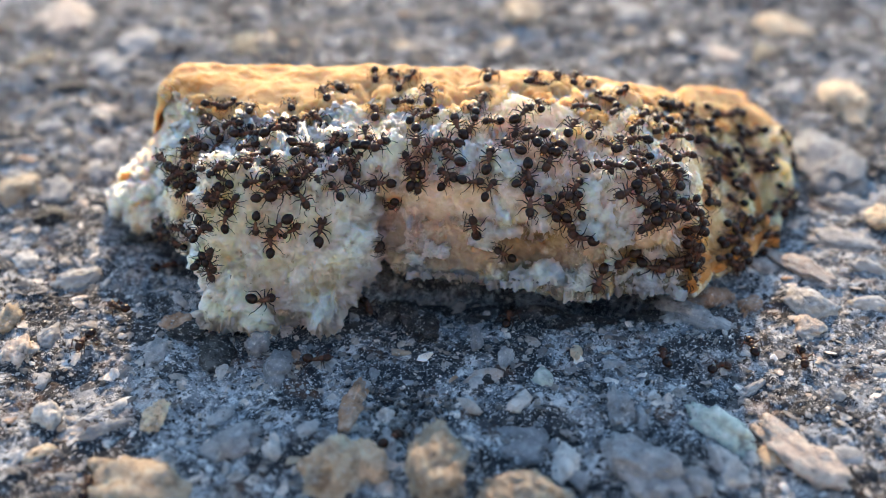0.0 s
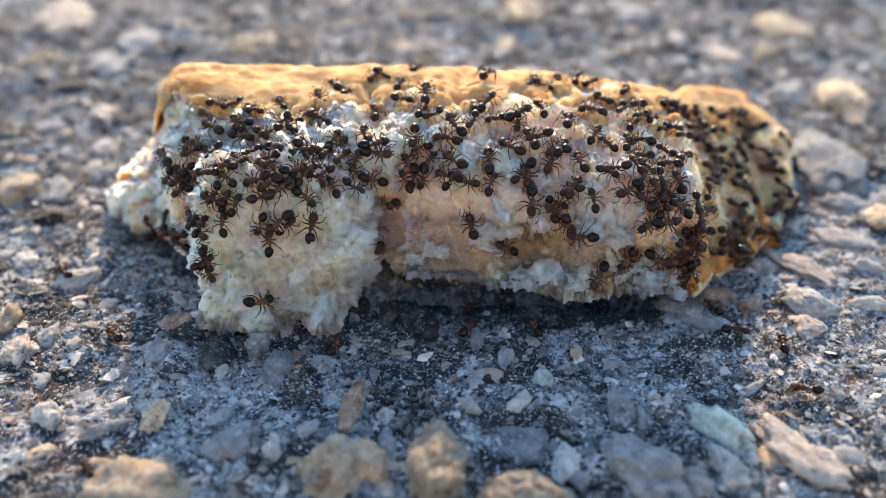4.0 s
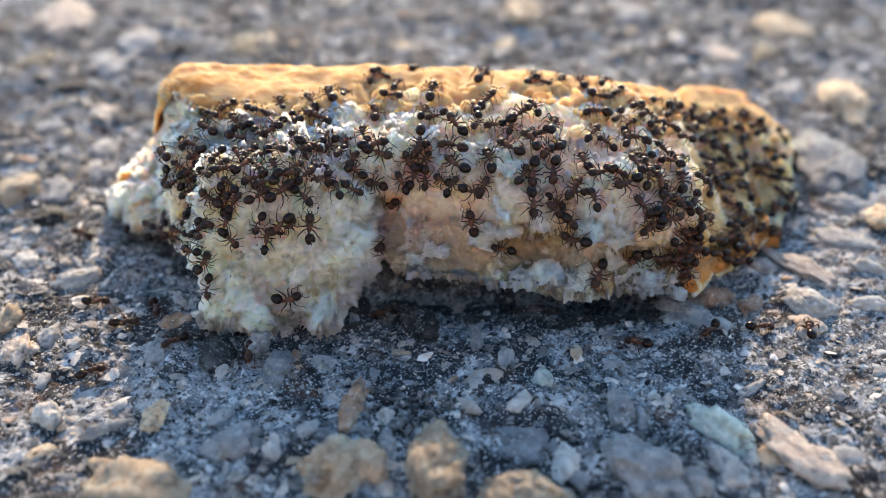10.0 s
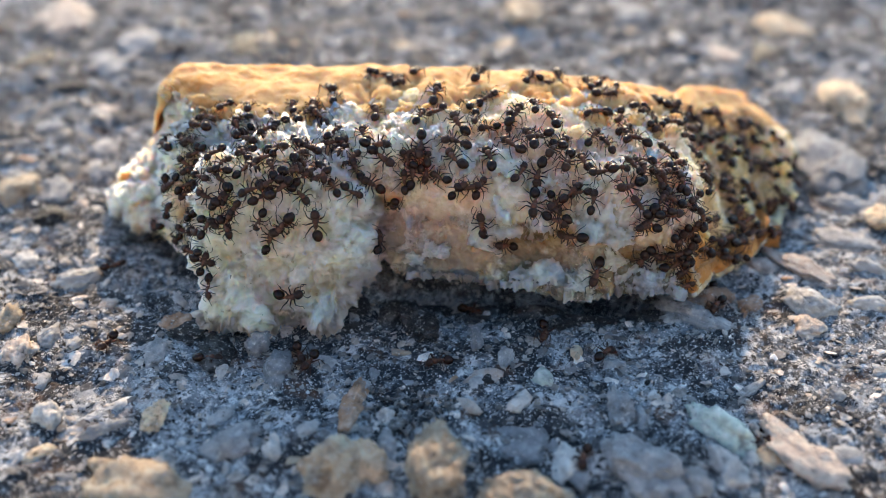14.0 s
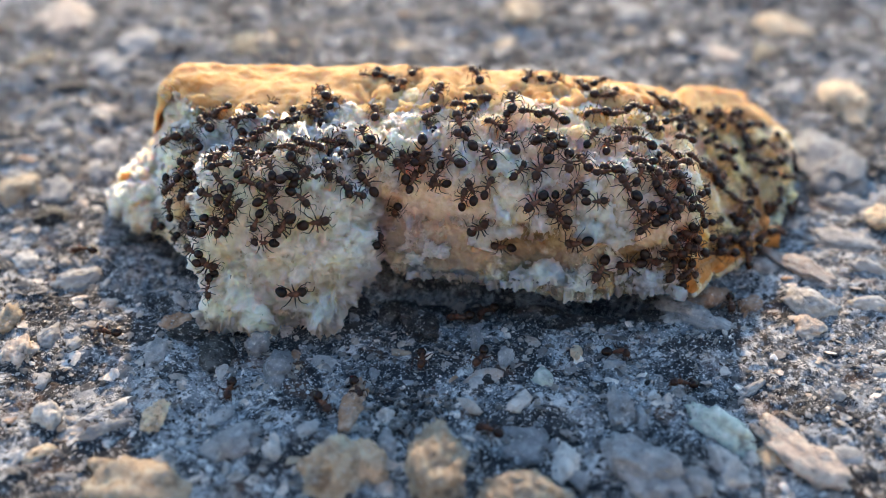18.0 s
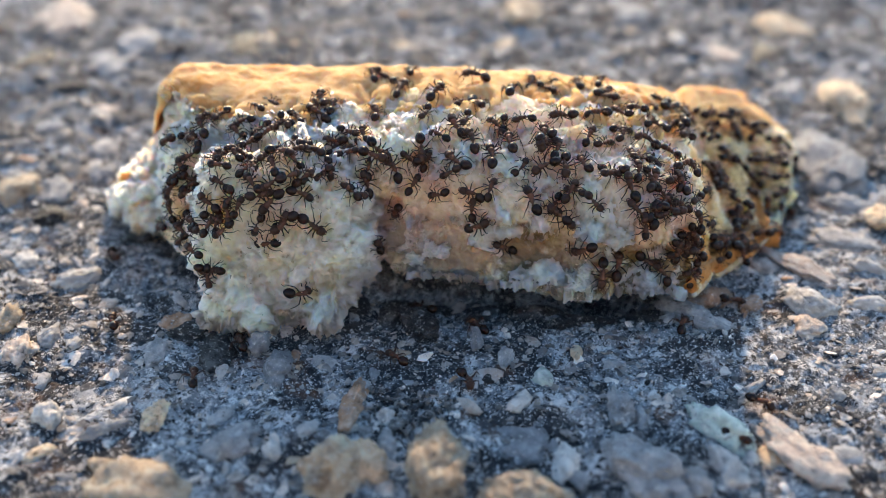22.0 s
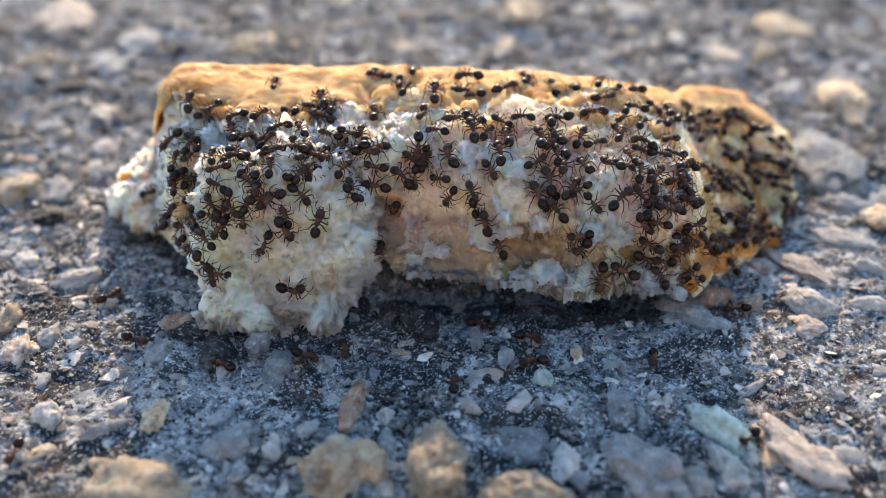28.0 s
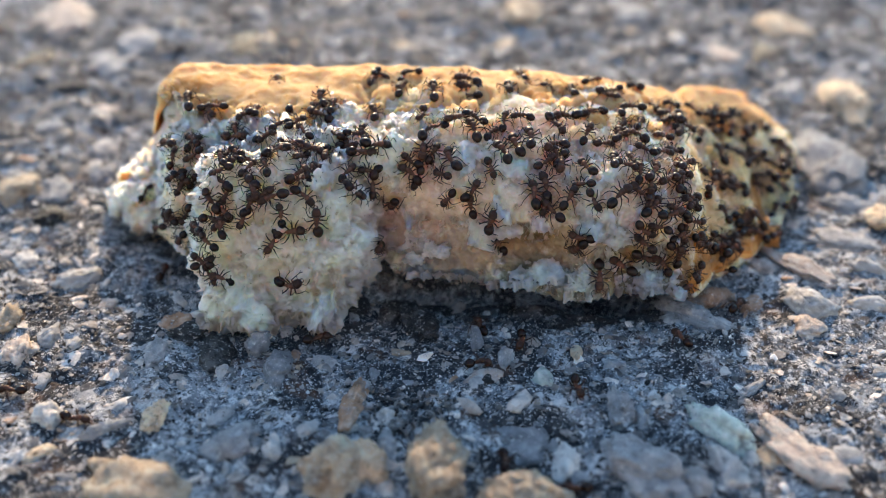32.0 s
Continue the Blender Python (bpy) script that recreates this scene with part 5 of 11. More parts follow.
    crawl((0, 11.69, 14.85, 14.74, 90), (6, 11.66, 14.55, 14.55, 87), (10, 11.86, 14.62, 14.57, 75), (11, 11.85, 15.01, 14.81, 90), (12, 11.99, 14.58, 14.55, 87), (13.5, 11.85, 15.09, 14.85, 93), (17, 11.54, 14.95, 14.83, 81), (19, 11.31, 14.54, 14.67, 87), (20.5, 10.93, 14.08, 14.70, 87), (22, 11.10, 13.81, 14.56, 78), (30, 11.08, 13.49, 14.49, 132), (32, 10.97, 13.32, 14.48, 180), size=1.07)
    crawl((0, 13.56, 15.60, 14.52, 69), (5.5, 14.14, 15.37, 14.70, 66), (6, 14.43, 15.99, 14.54, 78), (6.5, 14.29, 15.59, 14.67, 6), (7.5, 13.32, 15.64, 14.49, 78), (9.5, 14.53, 14.99, 14.79, 90), (10, 14.20, 14.40, 14.77, 87), (14, 14.80, 14.10, 14.73, 96), (14.5, 14.45, 13.84, 14.68, 96), (16.5, 14.00, 12.92, 14.89, 90), (19, 14.27, 13.93, 14.71, 99), (22, 13.93, 14.04, 14.70, 84), (28, 13.43, 13.10, 14.70, 87), (32, 13.16, 12.09, 14.85, 87), size=0.95)
    crawl((0, 15.02, 14.18, 14.72, 75), (6, 15.99, 14.83, 14.59, 42), (6.5, 16.59, 14.51, 14.79, 78), (8, 16.53, 14.69, 14.76, 78), (10, 16.59, 14.51, 14.79, 78), (11, 16.34, 14.81, 14.68, 78), (11.5, 15.42, 15.30, 14.53, 297), (13.5, 15.99, 14.83, 14.59, 42), (14, 16.45, 14.64, 14.73, 72), (16.5, 15.99, 14.83, 14.59, 42), (20, 16.53, 14.58, 14.77, 66), (22, 16.34, 14.81, 14.68, 78), (30.5, 16.34, 14.81, 14.68, 78), (32, 15.42, 15.30, 14.53, 33), size=0.88)
    crawl((0, 14.19, 8.84, 14.66, 186), (1, 14.60, 8.71, 14.70, 192), (2, 14.38, 9.16, 14.78, 183), (5.5, 15.07, 7.54, 14.54, 177), (6.5, 15.12, 8.68, 14.77, 186), (7, 15.36, 8.10, 14.70, 180), (7.5, 15.19, 7.49, 14.53, 204), (9.5, 15.12, 7.92, 14.63, 171), (10, 15.25, 7.90, 14.64, 189), (22, 15.23, 7.75, 14.61, 204), (24, 14.96, 7.93, 14.61, 195), (28.5, 14.85, 8.00, 14.58, 204), (30, 14.88, 7.84, 14.57, 210), (32, 14.83, 8.01, 14.58, 207), size=1.10)
    crawl((0, 7.18, 4.24, 15.14, 264), (1, 7.18, 4.24, 15.14, 264), (3.5, 7.20, 4.59, 15.42, 270), (7, 7.09, 4.93, 15.68, 276), (10, 6.72, 4.56, 15.30, 264), (14.5, 6.47, 4.90, 15.43, 270), (20, 5.94, 4.98, 15.21, 264), (23, 5.82, 4.56, 15.05, 264), (27, 5.67, 5.00, 15.14, 168), (30, 5.74, 5.08, 15.21, 96), (32, 5.94, 4.98, 15.21, 84), size=0.88)
    crawl((0, 6.66, 1.20, 14.27, 135), (10, 6.27, 1.14, 14.25, 144), (17, 6.77, 1.58, 14.43, 114), (17.5, 6.22, 1.53, 14.35, 108), (18.5, 6.77, 1.64, 14.44, 99), (21.5, 6.22, 1.75, 14.39, 105), (22, 6.28, 1.77, 14.39, 96), (23, 5.97, 1.53, 14.32, 102), (23.5, 5.80, 1.76, 14.36, 99), (28, 6.05, 2.60, 14.52, 93), (30.5, 6.29, 1.95, 14.40, 99), (32, 6.90, 1.39, 14.40, 108), size=1.10)
    crawl((0, 8.63, 2.09, 14.80, 120), (7, 8.41, 1.76, 14.73, 114), (10, 8.41, 1.76, 14.73, 126), (11.5, 8.29, 1.73, 14.75, 129), (17.5, 8.97, 2.30, 14.83, 84), (19.5, 9.27, 2.28, 14.83, 81), (22, 9.31, 2.44, 14.87, 81), (24.5, 9.11, 2.27, 14.82, 81), (27.5, 9.21, 1.93, 14.73, 90), (28.5, 8.80, 2.16, 14.80, 108), (29, 8.53, 2.28, 14.88, 105), (30, 8.44, 2.22, 14.87, 99), (31, 8.28, 1.84, 14.78, 105), (32, 8.28, 1.84, 14.78, 99), size=1.10)
    crawl((0, 14.17, 4.27, 14.63, 57), (2, 14.20, 3.93, 14.30, 54), (5.5, 14.46, 3.98, 14.35, 63), (9.5, 14.11, 4.16, 14.55, 48), (10, 14.17, 4.02, 14.40, 54), (18, 14.04, 3.74, 14.14, 57), (20, 13.89, 3.86, 14.35, 75), (22, 13.85, 3.77, 14.29, 63), (24, 13.68, 3.69, 14.25, 63), (28.5, 13.03, 3.67, 14.22, 60), (30, 13.44, 3.84, 14.37, 54), (32, 13.67, 3.92, 14.45, 63), size=0.91)
    crawl((0, 10.57, 1.25, 14.14, 36), (2, 10.88, 1.81, 14.16, 45), (8, 10.54, 1.54, 14.25, 48), (10, 10.54, 1.54, 14.25, 42), (13.5, 10.78, 2.32, 14.37, 36), (18, 10.57, 1.90, 14.39, 51), (20, 10.39, 1.37, 14.25, 60), (22, 10.52, 1.22, 14.15, 75), (27, 10.54, 0.88, 13.93, 96), (30, 10.55, 0.54, 13.74, 99), (32, 10.42, 0.58, 13.78, 99), size=0.92)
    crawl((0, 15.79, 2.83, 13.63, 144), (10, 15.69, 3.29, 13.64, 144), (20, 15.36, 2.55, 13.74, 24), (22, 15.13, 2.84, 13.86, 36), (24, 15.06, 2.21, 13.72, 24), (27, 14.41, 2.72, 13.95, 27), (32, 15.13, 2.84, 13.86, 27), size=0.88)
    crawl((0, 18.34, 12.89, 14.75, 234), (0.5, 17.91, 12.86, 14.76, 225), (3, 18.28, 12.87, 14.75, 234), (3.5, 18.62, 13.02, 14.72, 246), (5.5, 17.80, 12.91, 14.78, 243), (10, 17.81, 12.73, 14.70, 231), (11.5, 17.60, 12.74, 14.69, 240), (14.5, 17.44, 13.05, 14.77, 231), (18, 17.12, 12.61, 14.62, 207), (20, 17.06, 13.03, 14.76, 207), (22, 16.63, 12.80, 14.61, 228), (28.5, 17.63, 12.95, 14.78, 225), (30, 17.64, 13.02, 14.81, 225), (32, 17.47, 12.85, 14.72, 204), size=0.88)
    crawl((0, 20.37, 13.31, 13.06, 219), (0.5, 20.67, 13.79, 13.12, 201), (1, 19.22, 10.29, 14.42, 228), (2.5, 19.65, 10.74, 14.16, 234), (6, 18.88, 9.51, 14.60, 222), (6.5, 19.33, 11.50, 14.19, 234), (7.5, 19.05, 9.82, 14.52, 237), (10, 19.19, 9.66, 14.48, 237), (20, 19.28, 8.90, 14.49, 204), (22, 19.09, 8.82, 14.57, 207), (25, 19.06, 9.47, 14.54, 180), (30, 18.99, 8.68, 14.60, 195), (32, 18.84, 8.84, 14.63, 186), size=0.97)
    crawl((0, 22.81, 14.21, 12.45, 75), (2.5, 23.04, 14.23, 12.41, 75), (5.5, 22.57, 14.35, 12.50, 78), (6, 22.26, 14.58, 12.52, 84), (6.5, 22.01, 14.75, 12.57, 87), (10, 21.90, 14.23, 12.60, 78), (13, 22.34, 14.47, 12.51, 96), (20, 22.27, 15.65, 12.41, 141), (22, 22.55, 14.72, 12.48, 150), (27, 21.49, 16.60, 12.79, 198), (28.5, 19.00, 13.37, 14.54, 228), (30, 18.99, 13.71, 14.46, 165), (32, 19.46, 15.18, 14.07, 219), size=1.01)
    crawl((0, 17.08, 8.21, 14.66, 243), (6.5, 17.98, 8.77, 14.62, 243), (7, 17.51, 8.26, 14.64, 246), (9.5, 17.43, 7.79, 14.57, 237), (10, 17.29, 7.46, 14.47, 234), (11.5, 17.21, 7.61, 14.53, 240), (12, 17.60, 7.78, 14.56, 246), (13, 17.44, 7.46, 14.43, 246), (20, 17.78, 7.91, 14.60, 144), (22, 17.59, 7.82, 14.58, 138), (23.5, 17.41, 8.19, 14.68, 132), (27, 17.62, 7.58, 14.48, 231), (30, 17.91, 7.28, 14.39, 252), (32, 17.80, 7.14, 14.33, 261), size=0.88)
    crawl((0, 18.77, 5.44, 14.38, 36), (0.5, 18.77, 5.44, 14.38, 36), (3.5, 18.53, 5.89, 14.30, 48), (10, 18.20, 6.26, 14.11, 33), (12.5, 17.35, 5.66, 14.09, 39), (20, 18.01, 5.41, 14.02, 312), (22, 17.22, 5.43, 14.08, 342), (28.5, 16.81, 5.02, 14.17, 237), (30, 16.81, 5.02, 14.17, 237), (32, 17.29, 4.29, 14.15, 225), size=0.88)
    crawl((0, 17.05, 2.80, 13.85, 90), (2, 17.37, 2.67, 13.87, 96), (4.5, 17.63, 2.92, 14.02, 93), (10, 17.64, 3.15, 14.11, 93), (12.5, 17.79, 3.74, 14.07, 96), (18.5, 16.86, 4.16, 14.15, 90), (23, 17.38, 4.07, 14.12, 81), (32, 16.83, 4.08, 14.14, 84), size=0.88)
    crawl((0, 23.82, 14.29, 12.11, 216), (0.5, 23.82, 14.29, 12.11, 219), (2.5, 23.36, 12.95, 12.35, 234), (5.5, 23.90, 14.08, 11.96, 216), (8.5, 23.37, 12.76, 12.34, 240), (10, 23.26, 12.14, 12.46, 228), (13.5, 23.91, 14.05, 11.93, 231), (18, 23.71, 14.31, 12.19, 204), (20, 23.72, 14.62, 12.25, 183), (22, 23.60, 14.45, 12.30, 183), (27, 26.33, 20.01, 9.39, 192), (29, 26.08, 19.57, 9.60, 189), (32, 23.72, 14.62, 12.25, 180), size=0.88)
    crawl((0, 23.30, 9.04, 12.66, 309), (5.5, 22.45, 8.71, 12.53, 6), (8, 22.05, 8.67, 12.70, 324), (10, 22.37, 8.97, 12.65, 357), (18, 22.82, 9.54, 12.78, 36), (20, 22.82, 8.80, 12.52, 54), (22, 22.66, 8.89, 12.57, 54), (32, 23.18, 10.66, 12.51, 63), size=0.94)
    crawl((0, 21.23, 7.66, 12.97, 225), (4, 21.66, 8.17, 12.86, 231), (6.5, 21.31, 7.68, 12.93, 231), (10, 20.86, 7.28, 13.00, 234), (12.5, 21.05, 7.83, 13.19, 237), (18, 20.55, 7.40, 13.36, 207), (20, 21.14, 8.45, 13.35, 189), (22, 20.80, 7.98, 13.41, 189), (27, 21.62, 8.82, 13.07, 219), (28.5, 22.14, 9.36, 12.90, 219), (30, 22.50, 9.26, 12.75, 219), (32, 22.79, 9.95, 12.67, 219), size=0.88)
    crawl((0, 23.76, 14.17, 12.12, 42), (2.5, 23.81, 14.11, 12.05, 30), (6, 24.57, 15.14, 11.78, 45), (8, 23.91, 14.27, 12.02, 36), (10, 23.75, 14.22, 12.14, 42), (12.5, 23.67, 14.20, 12.18, 33), (14.5, 23.52, 14.15, 12.25, 51), (21.5, 23.10, 12.92, 12.51, 54), (30, 23.21, 11.93, 12.44, 201), (32, 22.92, 11.85, 12.42, 204), size=1.10)
    crawl((0, 25.26, 15.72, 10.73, 48), (8, 24.40, 14.07, 11.42, 54), (10, 24.74, 14.28, 11.16, 48), (13, 25.13, 14.81, 10.82, 45), (15.5, 24.51, 14.08, 11.28, 54), (19, 23.69, 9.21, 12.75, 75), (23.5, 23.83, 9.55, 12.84, 75), (28.5, 23.72, 11.06, 12.51, 72), (30.5, 23.68, 9.50, 12.85, 57), (32, 23.58, 9.44, 12.81, 60), size=0.88)
    crawl((0, 27.10, 19.57, 9.15, 57), (7.5, 27.32, 19.42, 9.04, 39), (10, 27.37, 19.47, 9.09, 72), (13, 27.11, 19.34, 8.96, 69), (16.5, 25.98, 18.70, 9.50, 63), (22, 25.92, 18.79, 9.59, 63), (30, 26.89, 19.84, 9.17, 102), (31.5, 27.19, 19.84, 9.36, 117), (32, 27.40, 19.68, 9.29, 126), size=0.88)
    crawl((0, 26.00, 16.51, 9.34, 219), (0.5, 26.00, 16.51, 9.34, 219), (3.5, 27.33, 17.74, 8.36, 222), (7, 27.56, 17.45, 8.33, 222), (10, 28.33, 18.94, 8.42, 234), (12, 28.17, 19.11, 8.69, 225), (17, 27.43, 19.13, 8.88, 225), (22.5, 27.09, 19.31, 8.94, 216), (25, 27.61, 19.45, 9.05, 210), (28, 28.34, 19.76, 9.01, 210), (30, 28.68, 20.24, 8.95, 222), (32, 28.86, 20.43, 8.77, 219), size=0.88)
    crawl((0, 21.61, 3.56, 12.52, 159), (1, 21.61, 3.56, 12.52, 171), (4, 21.15, 3.42, 12.81, 174), (10, 21.00, 3.42, 12.91, 150), (18, 21.77, 3.63, 12.49, 162), (22, 21.72, 3.67, 12.55, 168), (27, 21.45, 3.68, 12.69, 201), (29, 23.23, 3.55, 12.07, 153), (32, 22.17, 4.15, 12.50, 198), size=0.88)
    crawl((0, 23.46, 6.70, 12.45, 189), (0.5, 23.46, 6.70, 12.45, 171), (3, 23.63, 7.58, 12.38, 222), (7.5, 23.58, 6.55, 12.44, 198), (10, 23.83, 7.18, 12.22, 213), (12, 24.03, 8.11, 12.16, 210), (14.5, 23.90, 7.45, 12.25, 222), (17, 23.66, 6.54, 12.44, 195), (22, 23.90, 7.71, 12.28, 216), (24, 23.60, 6.36, 12.38, 192), (27, 22.75, 6.82, 12.33, 234), (28.5, 21.96, 6.36, 12.55, 219), (30, 21.65, 6.41, 12.78, 213), (32, 21.38, 6.22, 12.86, 207), size=0.88)
    crawl((0, 27.81, 15.37, 7.90, 168), (4.5, 27.63, 15.08, 7.75, 147), (6.5, 27.95, 15.42, 7.85, 162), (10, 28.16, 15.51, 7.79, 186), (13.5, 27.79, 15.28, 7.82, 201), (18, 28.35, 15.70, 7.84, 207), (20, 28.60, 16.12, 8.02, 204), (22, 28.72, 16.08, 7.84, 210), (27, 29.34, 17.26, 7.58, 222), (28.5, 28.37, 16.46, 8.27, 213), (30, 28.74, 16.91, 8.03, 222), (32, 29.89, 18.65, 7.11, 222), size=0.88)
    crawl((0, 31.05, 21.09, 7.63, 21), (4.5, 31.46, 21.49, 7.73, 48), (7, 30.43, 21.26, 7.76, 48), (8.5, 30.26, 21.35, 7.83, 45), (10, 30.26, 21.35, 7.83, 45), (12.5, 29.86, 21.30, 7.99, 48), (13.5, 28.91, 20.43, 8.66, 39), (14.5, 29.86, 21.41, 8.01, 60), (18, 29.86, 21.20, 7.97, 57), (20.5, 28.73, 20.11, 8.80, 33), (22.5, 28.62, 19.79, 8.77, 39), (28.5, 30.94, 21.02, 7.61, 54), (30, 30.52, 21.28, 7.76, 48), (32, 30.00, 21.45, 7.96, 78), size=1.10)
    crawl((0, 32.89, 22.85, 7.30, 192), (7.5, 33.70, 23.72, 6.59, 216), (10, 33.70, 23.72, 6.59, 210), (11.5, 33.40, 23.36, 6.88, 210), (14, 33.60, 22.47, 6.27, 201), (18, 32.47, 22.29, 7.49, 207), (20, 31.46, 21.49, 7.73, 198), (22, 31.46, 21.49, 7.73, 210), (27, 32.41, 22.27, 7.53, 216), (29, 31.46, 21.49, 7.73, 228), (32, 31.46, 21.49, 7.73, 210), size=1.10)
    crawl((0, 29.85, 21.63, 8.10, 357), (1, 29.85, 21.63, 8.10, 339), (5.5, 30.51, 21.33, 7.77, 339), (10, 30.58, 20.84, 7.58, 333), (18, 30.15, 20.97, 7.63, 228), (20, 29.39, 18.95, 7.43, 234), (22, 29.48, 19.61, 7.51, 228), (27, 30.55, 20.52, 7.43, 222), (29, 28.35, 18.96, 8.41, 222), (32, 30.07, 20.24, 7.35, 216), size=0.91)
    crawl((0, 27.62, 15.24, 7.88, 18), (2.5, 27.50, 15.32, 8.04, 30), (4.5, 27.51, 15.51, 8.17, 39), (6.5, 27.59, 15.29, 7.94, 36), (10, 28.03, 15.81, 8.12, 48), (16.5, 28.34, 16.09, 8.14, 42), (18.5, 28.37, 16.46, 8.27, 45), (27, 27.70, 15.65, 8.17, 51), (30, 28.14, 15.79, 8.08, 51), (32, 27.38, 15.51, 8.21, 69), size=0.88)
    crawl((0, 35.37, 22.40, 5.10, 198), (2.5, 35.38, 22.81, 5.32, 198), (7, 35.35, 23.04, 5.56, 189), (10, 35.42, 23.12, 5.57, 222), (11.5, 34.01, 22.46, 5.85, 222), (18, 33.40, 21.97, 6.06, 207), (20, 33.69, 22.00, 5.96, 201), (22, 33.84, 22.36, 5.99, 201), (27, 33.32, 21.37, 6.03, 150), (29, 35.20, 23.68, 5.72, 147), (32, 33.89, 21.91, 5.79, 213), size=1.10)
    crawl((0, 35.02, 22.51, 5.13, 27), (0.5, 35.02, 22.51, 5.13, 39), (8, 35.43, 22.63, 5.16, 33), (10, 35.91, 22.50, 5.01, 39), (13, 35.66, 22.20, 4.95, 42), (18, 35.15, 20.30, 4.12, 27), (20, 34.35, 18.65, 3.76, 36), (22, 34.61, 18.68, 3.68, 39), (27, 34.72, 18.06, 3.57, 36), (29, 34.96, 19.05, 3.66, 36), (32, 34.00, 18.09, 3.94, 48), size=0.88)
    crawl((0, 32.69, 18.25, 5.47, 126), (1, 32.10, 17.71, 5.67, 96), (7, 32.54, 18.16, 5.50, 114), (8.5, 32.59, 18.09, 5.43, 111), (10, 32.65, 18.09, 5.37, 96), (18.5, 33.24, 19.98, 5.54, 96), (19, 33.29, 20.90, 5.52, 81), (20.5, 32.46, 19.31, 6.17, 84), (21.5, 32.96, 20.52, 5.91, 90), (22, 32.00, 19.89, 6.78, 87), (23, 31.69, 19.27, 6.80, 99), (28.5, 30.99, 19.60, 7.13, 63), (30, 31.02, 19.68, 7.16, 69), (32, 31.44, 19.39, 6.96, 63), size=0.91)
    crawl((0, 29.57, 15.36, 6.41, 171), (1.5, 29.33, 15.20, 6.49, 189), (4, 28.99, 15.21, 6.65, 180), (10, 29.35, 15.57, 6.71, 186), (12.5, 30.19, 16.11, 6.11, 180), (14.5, 30.84, 16.14, 5.87, 147), (18, 30.40, 16.12, 6.00, 162), (20, 30.45, 15.38, 5.58, 144), (22, 30.55, 15.71, 5.64, 132), (28.5, 30.64, 15.98, 5.77, 90), (30, 30.05, 15.65, 6.05, 90), (32, 29.34, 14.86, 6.33, 93), size=1.09)
    crawl((0, 29.89, 13.43, 5.04, 183), (8.5, 28.23, 10.88, 6.62, 201), (9, 28.15, 10.63, 6.47, 180), (9.5, 27.32, 10.04, 7.03, 222), (10, 27.76, 12.97, 6.89, 183), (11, 25.93, 9.71, 8.92, 192), (11.5, 25.69, 9.18, 8.93, 198), (12, 25.53, 9.39, 9.15, 195), (19.5, 24.02, 2.14, 11.88, 147), (22, 23.62, 1.50, 11.93, 117), (25, 23.28, 1.30, 12.05, 147), (25.5, 23.55, 2.04, 11.97, 135), (30, 22.68, 0.76, 12.21, 231), (32, 22.46, 0.43, 12.29, 132), size=0.89)
    crawl((0, 29.71, 14.01, 5.65, 357), (10, 30.20, 14.45, 5.64, 6), (23.5, 30.36, 15.08, 5.59, 27), (30, 31.23, 15.92, 5.76, 0), (32, 31.15, 16.41, 5.95, 3), size=0.88)
    crawl((0, 32.13, 16.40, 5.44, 276), (2.5, 32.57, 17.60, 5.17, 300), (8.1, 32.67, 17.49, 5.07, 285), (10, 32.48, 15.69, 4.94, 285), (13, 32.90, 15.84, 4.70, 285), (17.5, 32.85, 16.13, 5.05, 261), (18, 33.43, 18.24, 4.66, 258), (19, 33.89, 20.68, 5.15, 294), (20.5, 33.13, 19.41, 5.46, 276), (22, 32.48, 20.40, 6.25, 285), (23, 32.00, 19.38, 6.64, 306), (24, 32.55, 20.30, 6.13, 294), (30, 33.71, 19.47, 5.15, 282), (32, 33.44, 19.41, 5.23, 273), size=0.88)
    crawl((0, 35.34, 16.86, 3.16, 177), (3.5, 36.01, 17.50, 2.91, 180), (6, 35.65, 16.67, 2.90, 183), (6.5, 35.30, 16.40, 2.76, 153), (9, 35.54, 16.61, 2.94, 168), (10, 35.55, 16.43, 2.83, 150), (12.5, 35.57, 15.99, 2.66, 162), (14, 36.05, 16.79, 2.85, 147), (17, 35.97, 16.86, 2.88, 168), (22, 35.89, 16.24, 2.73, 150), (27, 35.43, 16.51, 2.84, 159), (28.5, 35.09, 16.60, 2.92, 156), (30, 35.46, 16.65, 2.96, 171), (32, 35.32, 16.47, 2.80, 177), size=0.92)
    crawl((0, 33.97, 18.81, 4.32, 21), (1.5, 34.80, 19.65, 3.95, 336), (3.5, 35.25, 19.94, 4.12, 339), (5.5, 35.29, 20.60, 4.18, 333), (8.5, 35.60, 20.95, 4.26, 12), (10, 36.63, 20.83, 3.72, 12), (10.5, 35.69, 21.06, 4.29, 357), (18, 36.39, 21.13, 4.17, 354), (20, 37.15, 22.46, 3.88, 357), (22, 37.39, 22.78, 3.87, 18), (28.5, 37.62, 22.43, 3.62, 351), (30, 37.50, 22.58, 3.75, 12), (32, 38.07, 22.82, 3.42, 3), size=0.90)
    crawl((0, 39.22, 24.27, 3.50, 306), (2, 38.67, 23.68, 3.55, 309), (4, 39.15, 24.01, 3.36, 321), (6.5, 39.26, 24.72, 3.75, 336), (10, 38.79, 24.24, 3.75, 306), (12, 38.71, 23.85, 3.60, 315), (15.5, 37.95, 23.73, 3.71, 318), (18, 38.54, 23.55, 3.51, 300), (21, 38.82, 23.35, 3.31, 336), (29, 39.12, 23.52, 3.13, 333), (32, 38.83, 22.83, 3.13, 339), size=0.88)
